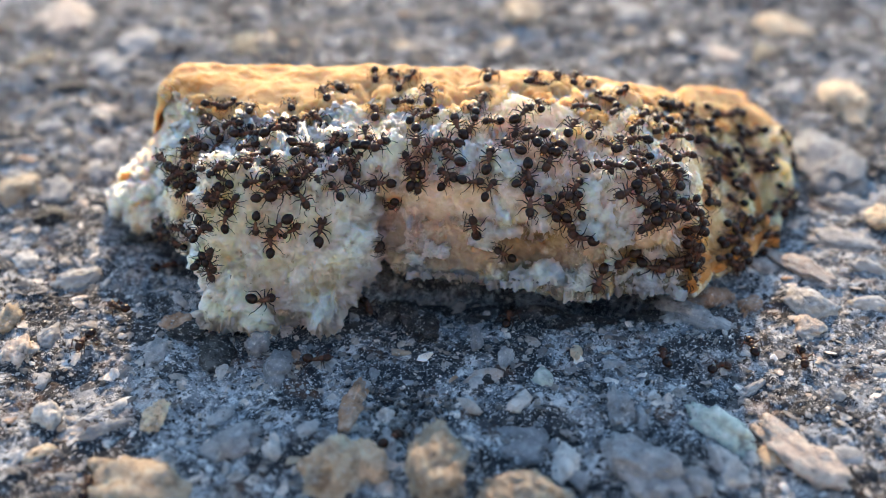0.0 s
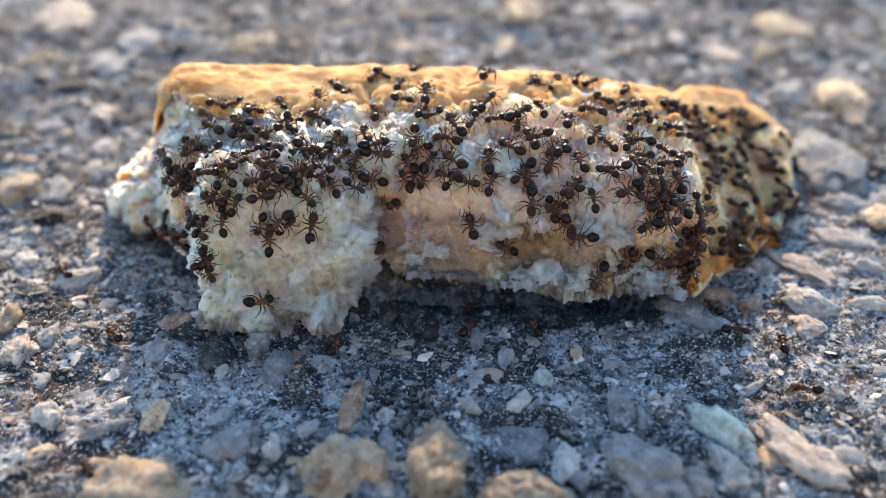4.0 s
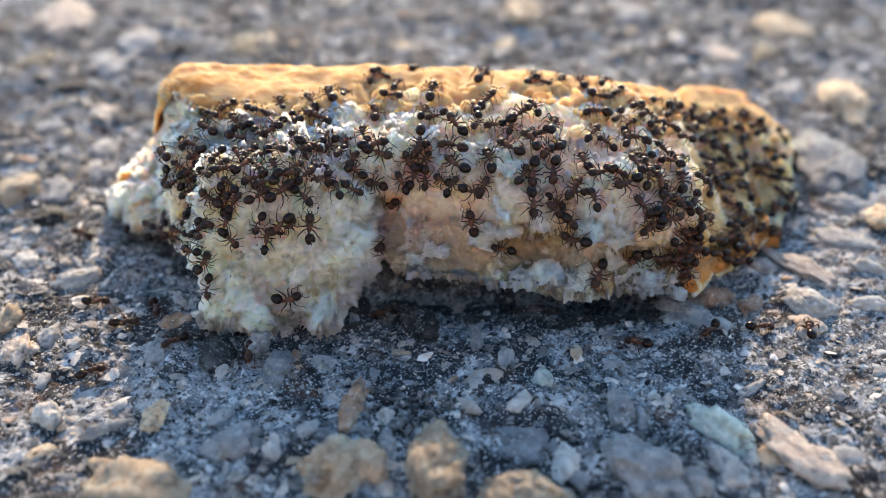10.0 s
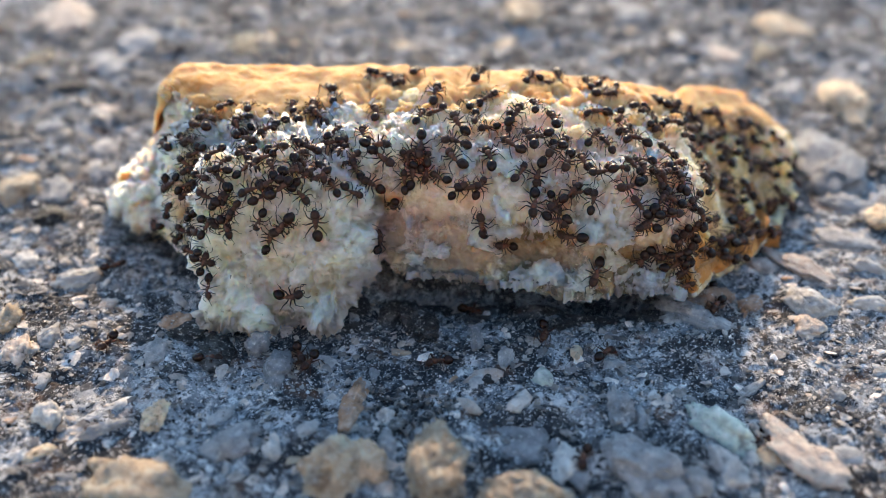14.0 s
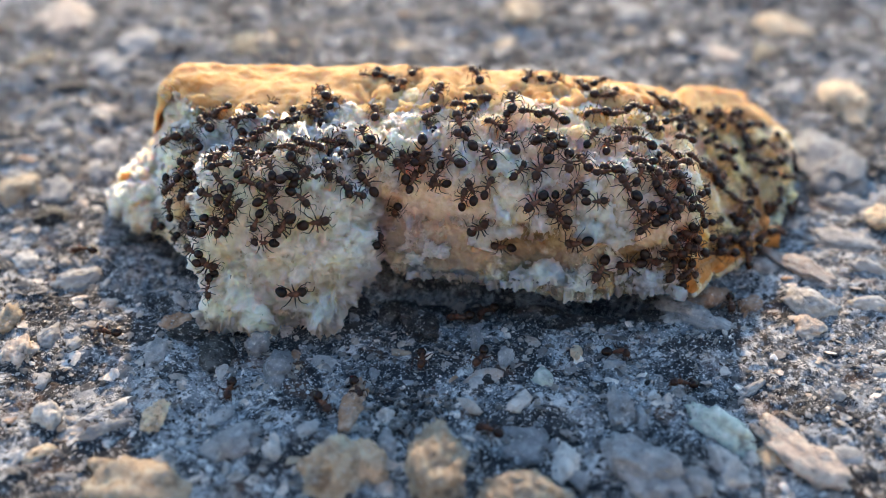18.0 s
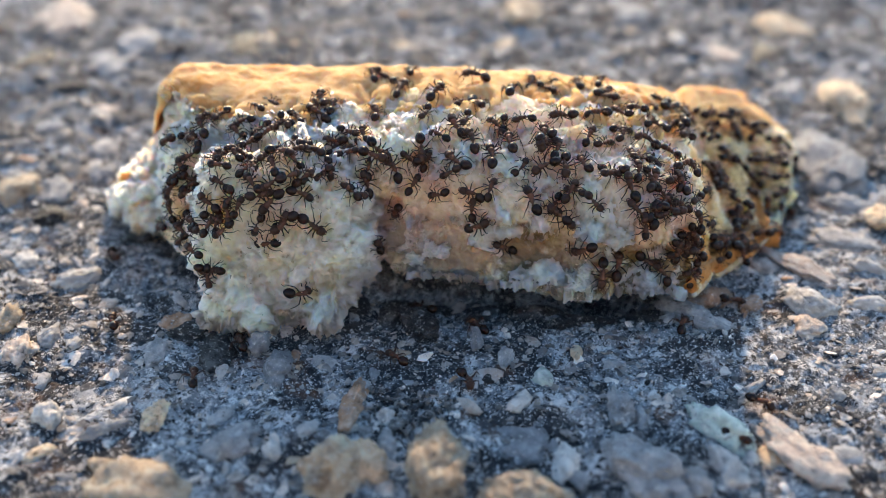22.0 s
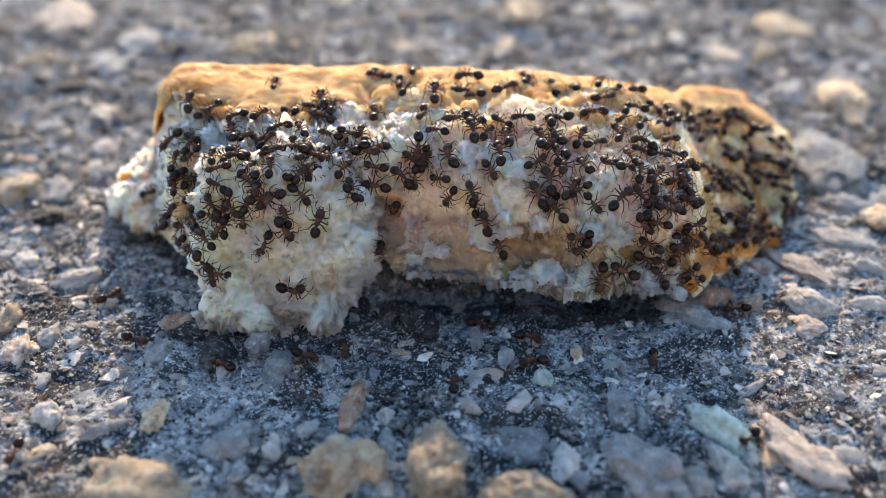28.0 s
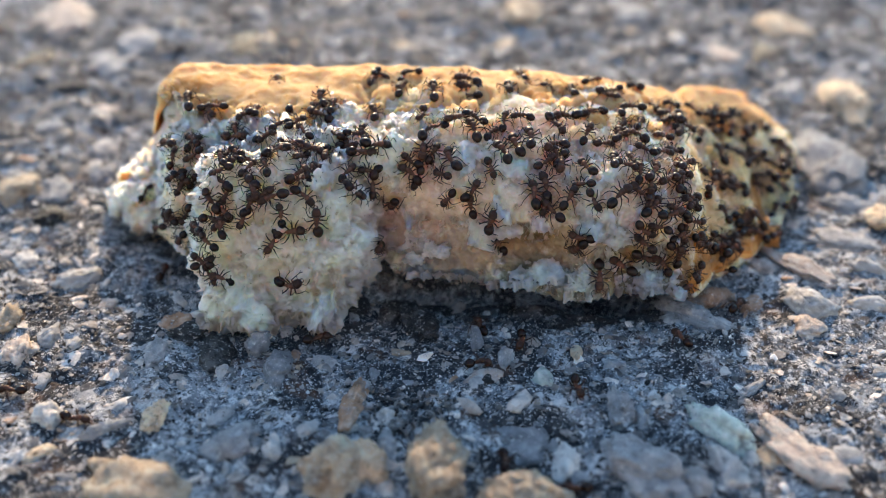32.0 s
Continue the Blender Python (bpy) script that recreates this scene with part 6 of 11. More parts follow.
    crawl((0, 39.50, 21.90, 2.07, 63), (0.5, 39.50, 21.90, 2.07, 57), (5.5, 39.89, 22.10, 1.59, 141), (8, 39.79, 22.25, 1.93, 72), (10, 39.79, 22.25, 1.93, 57), (12.5, 40.52, 23.23, 0.89, 294), (14, 39.79, 22.25, 1.93, 30), (18, 39.65, 21.77, 1.91, 180), (20, 39.26, 18.90, 2.26, 189), (22, 39.79, 21.84, 1.53, 306), (28.5, 38.25, 17.94, 2.50, 90), (30, 38.35, 18.14, 2.63, 99), (32, 38.52, 18.45, 2.80, 105), size=0.88)
    crawl((0, 37.49, 15.36, 1.66, 342), (1, 37.38, 15.68, 1.97, 336), (8, 37.13, 15.69, 2.23, 327), (10, 37.32, 16.11, 2.43, 12), (13.5, 38.57, 17.33, 1.95, 345), (18, 38.09, 16.93, 2.19, 30), (20, 37.31, 16.18, 2.46, 51), (22, 37.19, 16.41, 2.58, 36), (32, 37.15, 16.39, 2.58, 30), size=0.88)
    crawl((0, -26.01, 3.21, 10.47, 237), (2, -26.20, 3.08, 10.22, 219), (5, -26.25, 3.45, 10.40, 216), (7.5, -26.56, 3.43, 10.13, 225), (10, -26.42, 3.43, 10.29, 234), (13, -26.47, 3.19, 9.93, 240), (16.5, -26.63, 3.35, 9.42, 219), (19.5, -26.24, 3.03, 9.47, 249), (22, -26.06, 2.46, 9.42, 243), (24.5, -25.67, 2.37, 9.79, 258), (29.5, -25.55, 2.38, 10.05, 261), (32, -25.17, 2.28, 10.02, 246), size=0.88)
    crawl((0, -24.55, 2.65, 10.24, 27), (0.5, -24.55, 2.65, 10.24, 12), (10, -24.75, 2.59, 10.24, 21), (12, -25.07, 2.37, 10.09, 18), (18, -24.64, 2.28, 9.86, 24), (25, -24.55, 2.57, 10.13, 12), (28, -24.44, 2.71, 10.26, 18), (31.5, -23.86, 2.80, 10.27, 24), size=0.88)
    crawl((0, -24.90, 2.10, 9.65, 216), (0.5, -24.90, 2.10, 9.65, 228), (6, -25.22, 2.02, 9.54, 195), (8, -25.00, 1.92, 9.33, 195), (10, -24.51, 2.08, 9.46, 213), (20, -24.79, 2.00, 9.43, 219), (22, -24.51, 2.08, 9.46, 207), (29, -24.33, 1.88, 9.28, 228), (32, -24.64, 2.75, 10.35, 213), size=0.88)
    crawl((0, -20.41, -3.66, 11.98, 162), (2, -20.74, -3.58, 12.16, 156), (5, -20.87, -3.58, 12.05, 168), (7.5, -21.29, -3.44, 12.13, 168), (10, -20.99, -3.53, 12.18, 153), (15, -21.27, -3.42, 12.27, 156), (17, -21.08, -3.41, 12.34, 165), (21, -21.15, -3.49, 12.09, 156), (23.5, -21.13, -3.56, 11.41, 138), (29.5, -20.80, -3.63, 11.56, 123), (32, -20.96, -3.55, 11.98, 126), size=0.99)
    crawl((0, -19.79, -2.72, 13.39, 159), (0.5, -19.79, -2.72, 13.39, 147), (3, -19.34, -2.89, 13.50, 147), (5, -19.68, -2.72, 13.59, 153), (8, -19.31, -3.03, 13.44, 153), (10, -19.10, -3.20, 13.22, 147), (12.5, -19.69, -2.77, 13.34, 147), (20, -20.29, -2.91, 13.25, 129), (22, -20.29, -2.91, 13.25, 153), (24, -20.70, -3.04, 13.35, 165), (27, -20.50, -3.03, 13.08, 159), (29, -20.59, -3.02, 13.26, 156), (32, -19.80, -2.77, 13.21, 156), size=0.88)
    crawl((0, -19.94, -2.08, 13.94, 186), (3, -19.90, -1.85, 14.06, 186), (10, -19.80, -2.01, 13.94, 192), (15, -20.53, -2.23, 13.91, 192), (17, -20.37, -1.85, 14.01, 207), (19.5, -20.69, -1.58, 14.03, 192), (23, -20.34, -1.83, 14.02, 174), (25.5, -20.41, -2.27, 13.87, 186), (27.5, -20.57, -1.97, 13.96, 204), (31, -20.34, -2.16, 13.91, 222), size=0.88)
    crawl((0, -16.75, -3.36, 13.39, 183), (5.5, -16.71, -3.26, 13.57, 186), (10, -16.94, -3.05, 13.57, 189), (11, -16.71, -3.26, 13.57, 192), (11.5, -16.84, -3.41, 13.28, 189), (13.5, -17.28, -3.96, 12.96, 201), (16.5, -17.31, -3.59, 13.16, 168), (22, -17.27, -3.52, 13.19, 120), (23.5, -17.63, -3.94, 13.12, 111), (24, -17.81, -3.66, 13.20, 111), (28.5, -17.51, -3.20, 13.32, 129), (30, -17.51, -3.12, 13.33, 114), (32, -17.51, -3.12, 13.33, 120), size=1.02)
    crawl((0, -22.39, -3.38, 10.65, 138), (2.5, -24.11, 1.27, 7.68, 126), (4.5, -22.97, -2.45, 9.26, 144), (10, -23.53, -1.25, 8.88, 123), (18, -22.92, -2.93, 9.12, 150), (22, -22.71, -3.23, 9.24, 150), (24, -23.06, -2.81, 8.99, 159), (27, -22.70, -3.10, 9.44, 150), (29, -22.47, -3.70, 9.22, 141), (32, -22.13, -4.25, 9.22, 150), size=0.89)
    crawl((0, -20.86, -3.39, 12.47, 216), (0.5, -20.86, -3.39, 12.47, 234), (6.5, -20.59, -3.27, 12.55, 231), (10, -20.30, -3.35, 12.33, 240), (13, -19.52, -3.55, 12.29, 231), (18, -18.98, -4.01, 12.45, 243), (26.5, -18.96, -4.15, 12.13, 237), (28.5, -19.26, -4.05, 12.03, 243), (31.5, -19.38, -3.52, 12.45, 237), size=0.88)
    crawl((0, -20.69, -3.50, 12.23, 60), (1.5, -19.55, -3.83, 12.05, 60), (7.5, -19.65, -4.03, 11.70, 66), (10, -19.51, -4.17, 11.66, 72), (13, -20.56, -3.65, 11.94, 57), (18, -19.84, -4.03, 11.52, 330), (20, -19.33, -4.65, 11.11, 312), (22, -19.29, -4.60, 11.37, 282), (28.5, -19.03, -4.54, 11.57, 327), (30, -19.33, -4.55, 11.41, 324), (32, -19.64, -4.36, 11.35, 324), size=0.88)
    crawl((0, -19.63, -4.91, 10.44, 66), (2, -19.79, -5.12, 10.06, 81), (5.5, -20.04, -5.13, 9.96, 78), (8, -19.72, -5.10, 10.10, 57), (10, -19.72, -5.15, 10.02, 69), (14, -19.37, -4.90, 10.58, 63), (19.5, -19.98, -5.13, 10.00, 66), (22, -20.47, -4.81, 9.81, 69), (24, -20.36, -5.32, 9.65, 81), (27, -19.85, -5.26, 9.86, 72), (31.5, -20.07, -5.28, 9.83, 84), size=0.88)
    crawl((0, -21.69, -5.94, 6.73, 309), (6, -21.81, -5.86, 6.96, 294), (7.5, -21.24, -5.48, 7.15, 297), (8, -19.88, -5.83, 8.67, 297), (8.5, -18.56, -5.12, 9.66, 315), (9, -19.60, -5.45, 9.49, 306), (10, -19.55, -5.67, 9.22, 318), (12.5, -19.80, -5.48, 9.52, 324), (13, -19.54, -5.35, 9.71, 315), (13.5, -19.64, -5.24, 9.88, 312), (19.5, -19.97, -5.29, 9.83, 222), (22, -19.91, -5.37, 9.76, 222), (30, -20.13, -5.25, 9.82, 237), (32, -19.95, -5.02, 10.11, 213), size=0.91)
    crawl((0, -27.97, 4.71, 4.15, 132), (4, -27.53, 4.54, 4.57, 78), (6.5, -27.97, 5.42, 4.40, 105), (10, -27.66, 4.92, 4.57, 120), (13.5, -26.48, 1.80, 7.43, 63), (16, -26.28, 1.75, 7.78, 78), (22.5, -26.11, 1.54, 7.59, 108), (24, -25.65, 1.69, 7.69, 87), (27, -25.82, 1.52, 7.54, 66), (28.5, -26.33, 1.64, 7.62, 45), (30, -26.32, 1.62, 7.63, 30), (32, -26.51, 1.86, 7.30, 45), size=0.88)
    crawl((0, -23.13, -3.38, 8.21, 336), (3, -22.24, -4.69, 8.91, 333), (5, -21.74, -5.23, 9.08, 327), (8, -22.07, -4.88, 9.04, 303), (10, -22.32, -4.72, 8.78, 327), (12.5, -22.91, -3.37, 8.43, 336), (18, -22.21, -4.61, 8.98, 327), (20.5, -22.67, -3.91, 8.70, 336), (22.5, -22.52, -3.88, 9.00, 324), (31.5, -22.23, -4.41, 9.02, 315), size=0.89)
    crawl((0, -24.55, 0.94, 6.64, 225), (0.5, -24.55, 0.94, 6.64, 210), (2.5, -23.18, -3.03, 8.74, 174), (4.5, -22.83, -3.22, 9.05, 207), (6.5, -24.39, 1.14, 6.95, 225), (10, -24.43, 1.24, 7.03, 228), (13, -22.92, -2.59, 9.19, 189), (16, -24.47, 1.33, 7.22, 225), (19.5, -24.67, 1.18, 6.72, 234), (22.5, -25.14, 1.32, 6.68, 231), (24.5, -25.33, 1.43, 7.06, 225), (27.5, -23.06, -2.28, 9.37, 177), (30, -23.64, -1.22, 8.75, 297), (32, -24.75, 1.47, 7.40, 237), size=0.88)
    crawl((0, -26.80, 3.20, 3.60, 138), (2, -25.75, 1.18, 5.03, 216), (10, -26.34, 3.01, 3.85, 204), (12, -25.60, 1.04, 4.93, 222), (19, -25.77, 1.20, 5.11, 219), (22, -25.30, 0.77, 5.23, 225), (24.5, -25.87, 1.73, 4.28, 243), (30.5, -25.12, 0.58, 5.41, 225), (32, -25.30, 0.70, 5.45, 231), size=0.88)
    crawl((0, -27.81, 4.09, 3.63, 201), (5.5, -27.78, 4.06, 3.63, 201), (7.5, -27.84, 4.16, 3.76, 123), (10, -27.88, 4.18, 3.67, 168), (13.5, -28.59, 5.28, 3.50, 195), (16, -28.97, 5.60, 3.35, 189), (19, -28.44, 5.05, 3.60, 183), (21, -28.16, 4.67, 3.86, 168), (26, -28.11, 4.57, 3.82, 183), (30.5, -28.59, 5.28, 3.50, 195), (32, -28.44, 5.05, 3.60, 183), size=0.88)
    crawl((0, -25.14, 3.05, 10.84, 150), (0.5, -25.14, 3.05, 10.84, 150), (7, -24.85, 3.15, 11.15, 156), (10, -25.17, 3.45, 11.32, 153), (12.5, -24.71, 3.64, 11.61, 150), (18.5, -24.83, 3.25, 11.25, 138), (27, -25.60, 3.73, 11.41, 90), (28.5, -25.88, 4.02, 11.71, 72), (30, -26.32, 4.47, 11.54, 63), (32, -25.88, 4.12, 11.87, 81), size=0.88)
    crawl((0, -14.39, -3.11, 14.02, 39), (1, -14.19, -2.91, 14.24, 27), (3.5, -13.96, -2.64, 14.27, 27), (5.5, -14.24, -2.78, 14.51, 12), (6.5, -14.41, -3.10, 14.33, 18), (7, -14.18, -2.85, 14.31, 18), (9.5, -14.38, -2.98, 14.47, 12), (10, -14.41, -3.10, 14.33, 15), (14, -14.08, -2.77, 14.30, 18), (16.5, -13.67, -2.57, 14.08, 18), (20, -13.93, -2.78, 13.67, 12), (22.5, -14.29, -3.03, 14.12, 24), (26, -14.00, -2.79, 14.05, 27), (31, -13.53, -2.64, 13.51, 27), size=0.96)
    crawl((0, -14.89, -3.91, 13.03, 39), (2.5, -15.01, -3.88, 13.17, 39), (10, -14.98, -3.95, 12.97, 39), (11, -14.78, -3.96, 12.79, 36), (13.5, -14.89, -3.82, 13.30, 45), (16.5, -15.85, -4.22, 12.38, 321), (19.5, -15.45, -4.21, 12.37, 219), (20.5, -15.49, -4.26, 12.20, 228), (22, -15.49, -4.26, 12.20, 228), (24, -15.62, -4.19, 12.41, 219), (30, -15.44, -4.23, 12.30, 210), (32, -15.33, -4.16, 12.50, 201), size=1.10)
    crawl((0, -13.08, -3.76, 12.14, 303), (2, -12.68, -3.59, 12.04, 318), (8.5, -13.00, -3.58, 12.22, 315), (10, -13.00, -3.58, 12.22, 315), (12.8, -13.23, -3.33, 12.34, 312), (18, -13.26, -3.73, 12.16, 318), (20, -13.38, -3.30, 12.52, 339), (22, -13.21, -3.38, 12.32, 336), (30, -13.20, -3.50, 12.28, 309), (32, -12.89, -3.62, 12.13, 318), size=0.98)
    crawl((0, -13.70, -2.13, 14.40, 48), (1, -13.27, -1.86, 14.14, 51), (4, -13.50, -2.39, 14.21, 39), (6.5, -13.74, -2.50, 14.29, 30), (10, -13.91, -2.45, 14.46, 42), (12, -13.64, -2.36, 14.36, 39), (14, -14.13, -2.63, 14.55, 24), (17, -13.65, -2.47, 14.25, 36), (19.5, -12.77, -2.37, 13.67, 30), (26.5, -12.29, -1.86, 13.36, 48), (29, -12.36, -1.69, 13.50, 48), (32, -12.56, -1.74, 13.68, 60), size=0.88)
    crawl((0, -12.55, -2.01, 13.56, 42), (0.5, -12.55, -2.01, 13.56, 48), (2.5, -12.04, -1.57, 13.50, 39), (5, -11.73, -1.60, 13.58, 24), (8, -11.59, -0.93, 13.58, 15), (10, -11.61, -1.21, 13.55, 36), (15, -11.41, -1.18, 13.53, 36), (19.5, -10.87, -1.23, 13.42, 21), (24.5, -11.53, -1.79, 13.51, 36), (26.5, -11.73, -1.90, 13.39, 45), (29, -12.31, -1.98, 13.33, 39), (32, -12.30, -2.00, 13.31, 54), size=0.88)
    crawl((0, -11.00, -1.38, 13.32, 204), (2, -10.71, -1.27, 13.15, 210), (4, -11.26, -1.55, 13.42, 207), (7.5, -11.35, -1.90, 13.25, 216), (10, -11.42, -2.08, 13.16, 216), (18, -11.35, -1.53, 13.48, 222), (20, -10.98, -1.31, 13.43, 222), (22, -11.26, -1.65, 13.31, 222), (27, -11.81, -1.95, 13.32, 207), (28.5, -12.56, -1.81, 13.66, 201), (30, -12.20, -1.60, 13.43, 213), (32, -12.19, -1.65, 13.40, 216), size=0.88)
    crawl((0, -9.73, -2.91, 11.96, 120), (6.5, -10.24, -1.93, 12.06, 114), (10, -9.56, -2.74, 12.03, 111), (13, -9.91, -2.33, 12.01, 114), (18, -9.03, -2.48, 12.28, 123), (20, -8.48, -2.60, 12.14, 129), (22, -8.59, -2.81, 12.16, 144), (24, -8.46, -2.90, 11.81, 135), (27, -8.42, -2.44, 12.14, 117), (28.5, -8.54, -2.72, 12.15, 111), (30, -8.59, -2.48, 12.29, 123), (32, -8.42, -2.44, 12.14, 147), size=0.88)
    crawl((0, -8.45, -2.23, 12.23, 336), (10, -8.59, -2.73, 12.21, 342), (15.5, -8.65, -2.92, 12.00, 342), (20, -8.15, -2.69, 11.87, 348), (27.5, -8.56, -2.93, 11.88, 336), (32, -8.36, -2.71, 11.92, 339), size=0.92)
    crawl((0, -8.89, -0.68, 13.21, 114), (4, -8.20, -0.26, 12.70, 129), (7, -7.86, 0.08, 12.58, 147), (10, -8.22, -0.15, 12.88, 129), (18, -7.69, 0.24, 12.80, 84), (20, -6.95, 0.35, 13.47, 72), (22, -7.20, 0.20, 13.01, 69), (27, -6.47, 0.29, 13.39, 132), (28.5, -6.16, 0.25, 13.20, 165), (30, -6.51, 0.26, 13.24, 171), (32, -6.92, 0.13, 12.84, 174), size=0.88)
    crawl((0, -11.87, -1.89, 13.34, 279), (1, -11.87, -1.89, 13.34, 285), (5.5, -11.26, -1.72, 13.24, 279), (7.5, -11.00, -1.44, 13.21, 264), (10, -10.92, -1.43, 13.09, 276), (12.5, -10.92, -1.31, 13.31, 291), (14.5, -11.53, -1.79, 13.51, 282), (16.5, -10.98, -1.31, 13.43, 279), (19.5, -10.74, -1.08, 13.48, 276), (22, -10.64, -0.91, 13.56, 273), (27, -10.67, -0.17, 13.91, 267), (28.5, -11.02, 0.64, 14.04, 270), (30, -10.93, 0.35, 14.05, 264), (32, -11.02, 0.64, 14.04, 258), size=0.88)
    crawl((0, -14.87, -5.12, 10.61, 228), (5.5, -14.86, -5.08, 10.97, 225), (8.5, -14.81, -5.11, 10.68, 222), (10, -14.81, -5.11, 10.68, 225), (21.5, -14.60, -5.08, 10.55, 234), (22, -14.62, -5.08, 10.76, 222), (23.5, -14.32, -4.96, 10.55, 192), (27, -14.56, -5.01, 10.25, 297), (30, -14.76, -5.01, 9.84, 18), (32, -14.24, -4.66, 9.28, 9), size=1.10)
    crawl((0, -14.17, -4.65, 9.23, 27), (0.5, -14.17, -4.65, 9.23, 39), (7, -14.68, -5.11, 10.72, 33), (10, -14.44, -4.93, 10.25, 36), (18, -14.68, -5.12, 10.65, 45), (20, -14.81, -5.12, 10.61, 45), (22, -14.81, -5.09, 10.79, 45), (24, -15.16, -5.14, 11.13, 63), (27, -14.71, -5.05, 11.09, 99), (28.5, -14.36, -4.94, 11.02, 99), (30, -14.42, -4.93, 11.21, 93), (32, -14.74, -5.04, 11.18, 90), size=0.88)
    crawl((0, -11.35, -4.58, 8.95, 75), (2, -11.96, -4.60, 9.47, 75), (7.5, -12.20, -4.55, 9.65, 75), (10, -12.22, -4.63, 9.49, 84), (11.5, -12.21, -4.51, 9.72, 84), (12.5, -12.41, -4.48, 10.39, 78), (13.5, -12.07, -4.47, 10.23, 87), (14, -11.74, -4.37, 9.74, 90), (16.5, -11.92, -4.48, 10.36, 36), (22, -12.03, -4.47, 10.21, 279), (27.5, -11.74, -4.36, 10.72, 69), (28, -11.68, -4.42, 10.23, 69), (30, -11.68, -4.42, 10.23, 93), (32, -11.69, -4.43, 10.32, 87), size=1.10)
    crawl((0, -6.02, -0.14, 11.89, 174), (2.1, -6.82, -0.21, 11.87, 165), (3.5, -6.78, -0.06, 12.14, 165), (5.5, -6.74, -0.16, 11.84, 171), (10, -6.75, -0.25, 11.73, 165), (18, -7.10, -0.35, 11.73, 129), (22, -7.12, -0.33, 11.80, 102), (28.5, -6.26, -0.18, 11.68, 261), (30, -6.71, -0.18, 11.77, 258), (32, -6.93, -0.32, 11.79, 264), size=1.03)
    crawl((0, -15.65, -5.46, 8.25, 99), (0.5, -15.65, -5.46, 8.25, 105), (5.5, -15.84, -5.35, 8.34, 96), (10, -16.25, -5.17, 8.34, 87), (13.5, -15.74, -5.33, 8.42, 72), (17, -15.97, -5.28, 8.32, 156), (19, -16.57, -5.22, 8.30, 207), (20, -15.97, -5.28, 8.32, 204), (22, -15.94, -5.36, 8.26, 192), (28.5, -16.49, -5.29, 8.27, 258), (30, -15.89, -5.29, 8.38, 252), (32, -15.49, -5.35, 8.45, 246), size=0.95)
    crawl((0, -7.16, 1.27, 14.47, 333), (2, -6.80, 1.14, 14.50, 342), (2.5, -6.51, 0.95, 14.35, 348), (5.5, -6.19, 0.83, 14.20, 342), (10, -6.25, 0.89, 14.25, 336), (13.5, -5.93, 0.70, 14.03, 318), (16.5, -6.37, 0.88, 14.28, 318), (20.5, -6.49, 0.71, 14.21, 330), (22, -6.52, 0.67, 14.19, 333), (22.5, -6.46, 0.83, 14.26, 345), (25.5, -6.82, 0.78, 14.28, 357), (29, -7.28, 0.91, 14.22, 339), (32, -7.61, 0.99, 14.06, 345), size=1.10)
    crawl((0, -3.12, 0.95, 13.13, 114), (3, -3.33, 0.78, 13.01, 114), (7.5, -3.12, 0.95, 13.13, 120), (10, -3.12, 0.95, 13.13, 111), (12, -3.46, 1.03, 13.27, 111), (22, -3.08, 1.12, 13.26, 138), (27, -2.80, 0.87, 13.03, 135), (28.5, -2.98, 1.15, 13.30, 132), (30, -3.08, 1.12, 13.26, 135), (32, -3.01, 0.97, 13.16, 135), size=0.88)
    crawl((0, -2.84, 0.54, 11.93, 84), (10, -2.84, 0.54, 11.93, 75), (18, -3.91, 0.62, 12.56, 120), (20, -4.63, 0.70, 13.00, 132), (22, -4.68, 0.48, 12.76, 123), (27, -4.42, 0.26, 12.43, 141), (28.5, -3.76, 0.10, 12.01, 138), (30, -3.69, 0.45, 12.30, 135), (32, -3.11, 0.63, 12.31, 141), size=1.04)
    crawl((0, -2.80, 0.50, 11.86, 120), (2, -2.94, 0.26, 11.66, 105), (3.5, -3.55, -0.01, 11.74, 117), (7, -3.94, -0.16, 11.85, 111), (10, -4.05, -0.24, 11.79, 117), (18, -3.13, 0.12, 11.60, 69), (20, -2.71, -0.05, 11.19, 75), (22, -3.03, -0.01, 11.44, 57), (24, -2.69, 0.41, 11.74, 45), (27, -2.81, 0.60, 12.06, 306), (28.5, -2.58, 0.50, 11.87, 255), (30, -2.71, 0.52, 11.89, 264), (32, -2.36, 0.49, 11.92, 249), size=0.88)
    crawl((0, -2.04, 1.36, 13.21, 45), (3, -1.26, 1.36, 13.15, 39), (10, -1.84, 1.35, 13.11, 51), (20, -1.67, 1.26, 12.96, 60), (22, -1.57, 1.41, 13.08, 57), (24, -1.63, 1.63, 13.39, 60), (27, -1.66, 1.22, 12.92, 66), (29, -1.82, 1.64, 13.33, 45), (32, -0.95, 1.61, 13.78, 51), size=0.88)
    crawl((0, -2.22, 0.29, 11.56, 264), (5.5, -1.65, 0.42, 12.09, 264), (8.5, -1.48, 0.23, 11.94, 285), (10, -1.57, 0.32, 12.02, 276), (11.5, -1.70, 0.60, 12.44, 276), (18, -0.27, 0.37, 12.51, 249), (20, 0.48, -0.41, 12.63, 243), (22, 1.01, -0.63, 12.96, 204), (24, 0.74, -0.40, 12.85, 207), (27, 0.35, -0.23, 12.65, 171), (28.5, 0.03, -0.33, 12.16, 180), (30, 0.04, -0.30, 12.26, 168), (32, 0.36, -0.32, 12.61, 165), size=0.88)
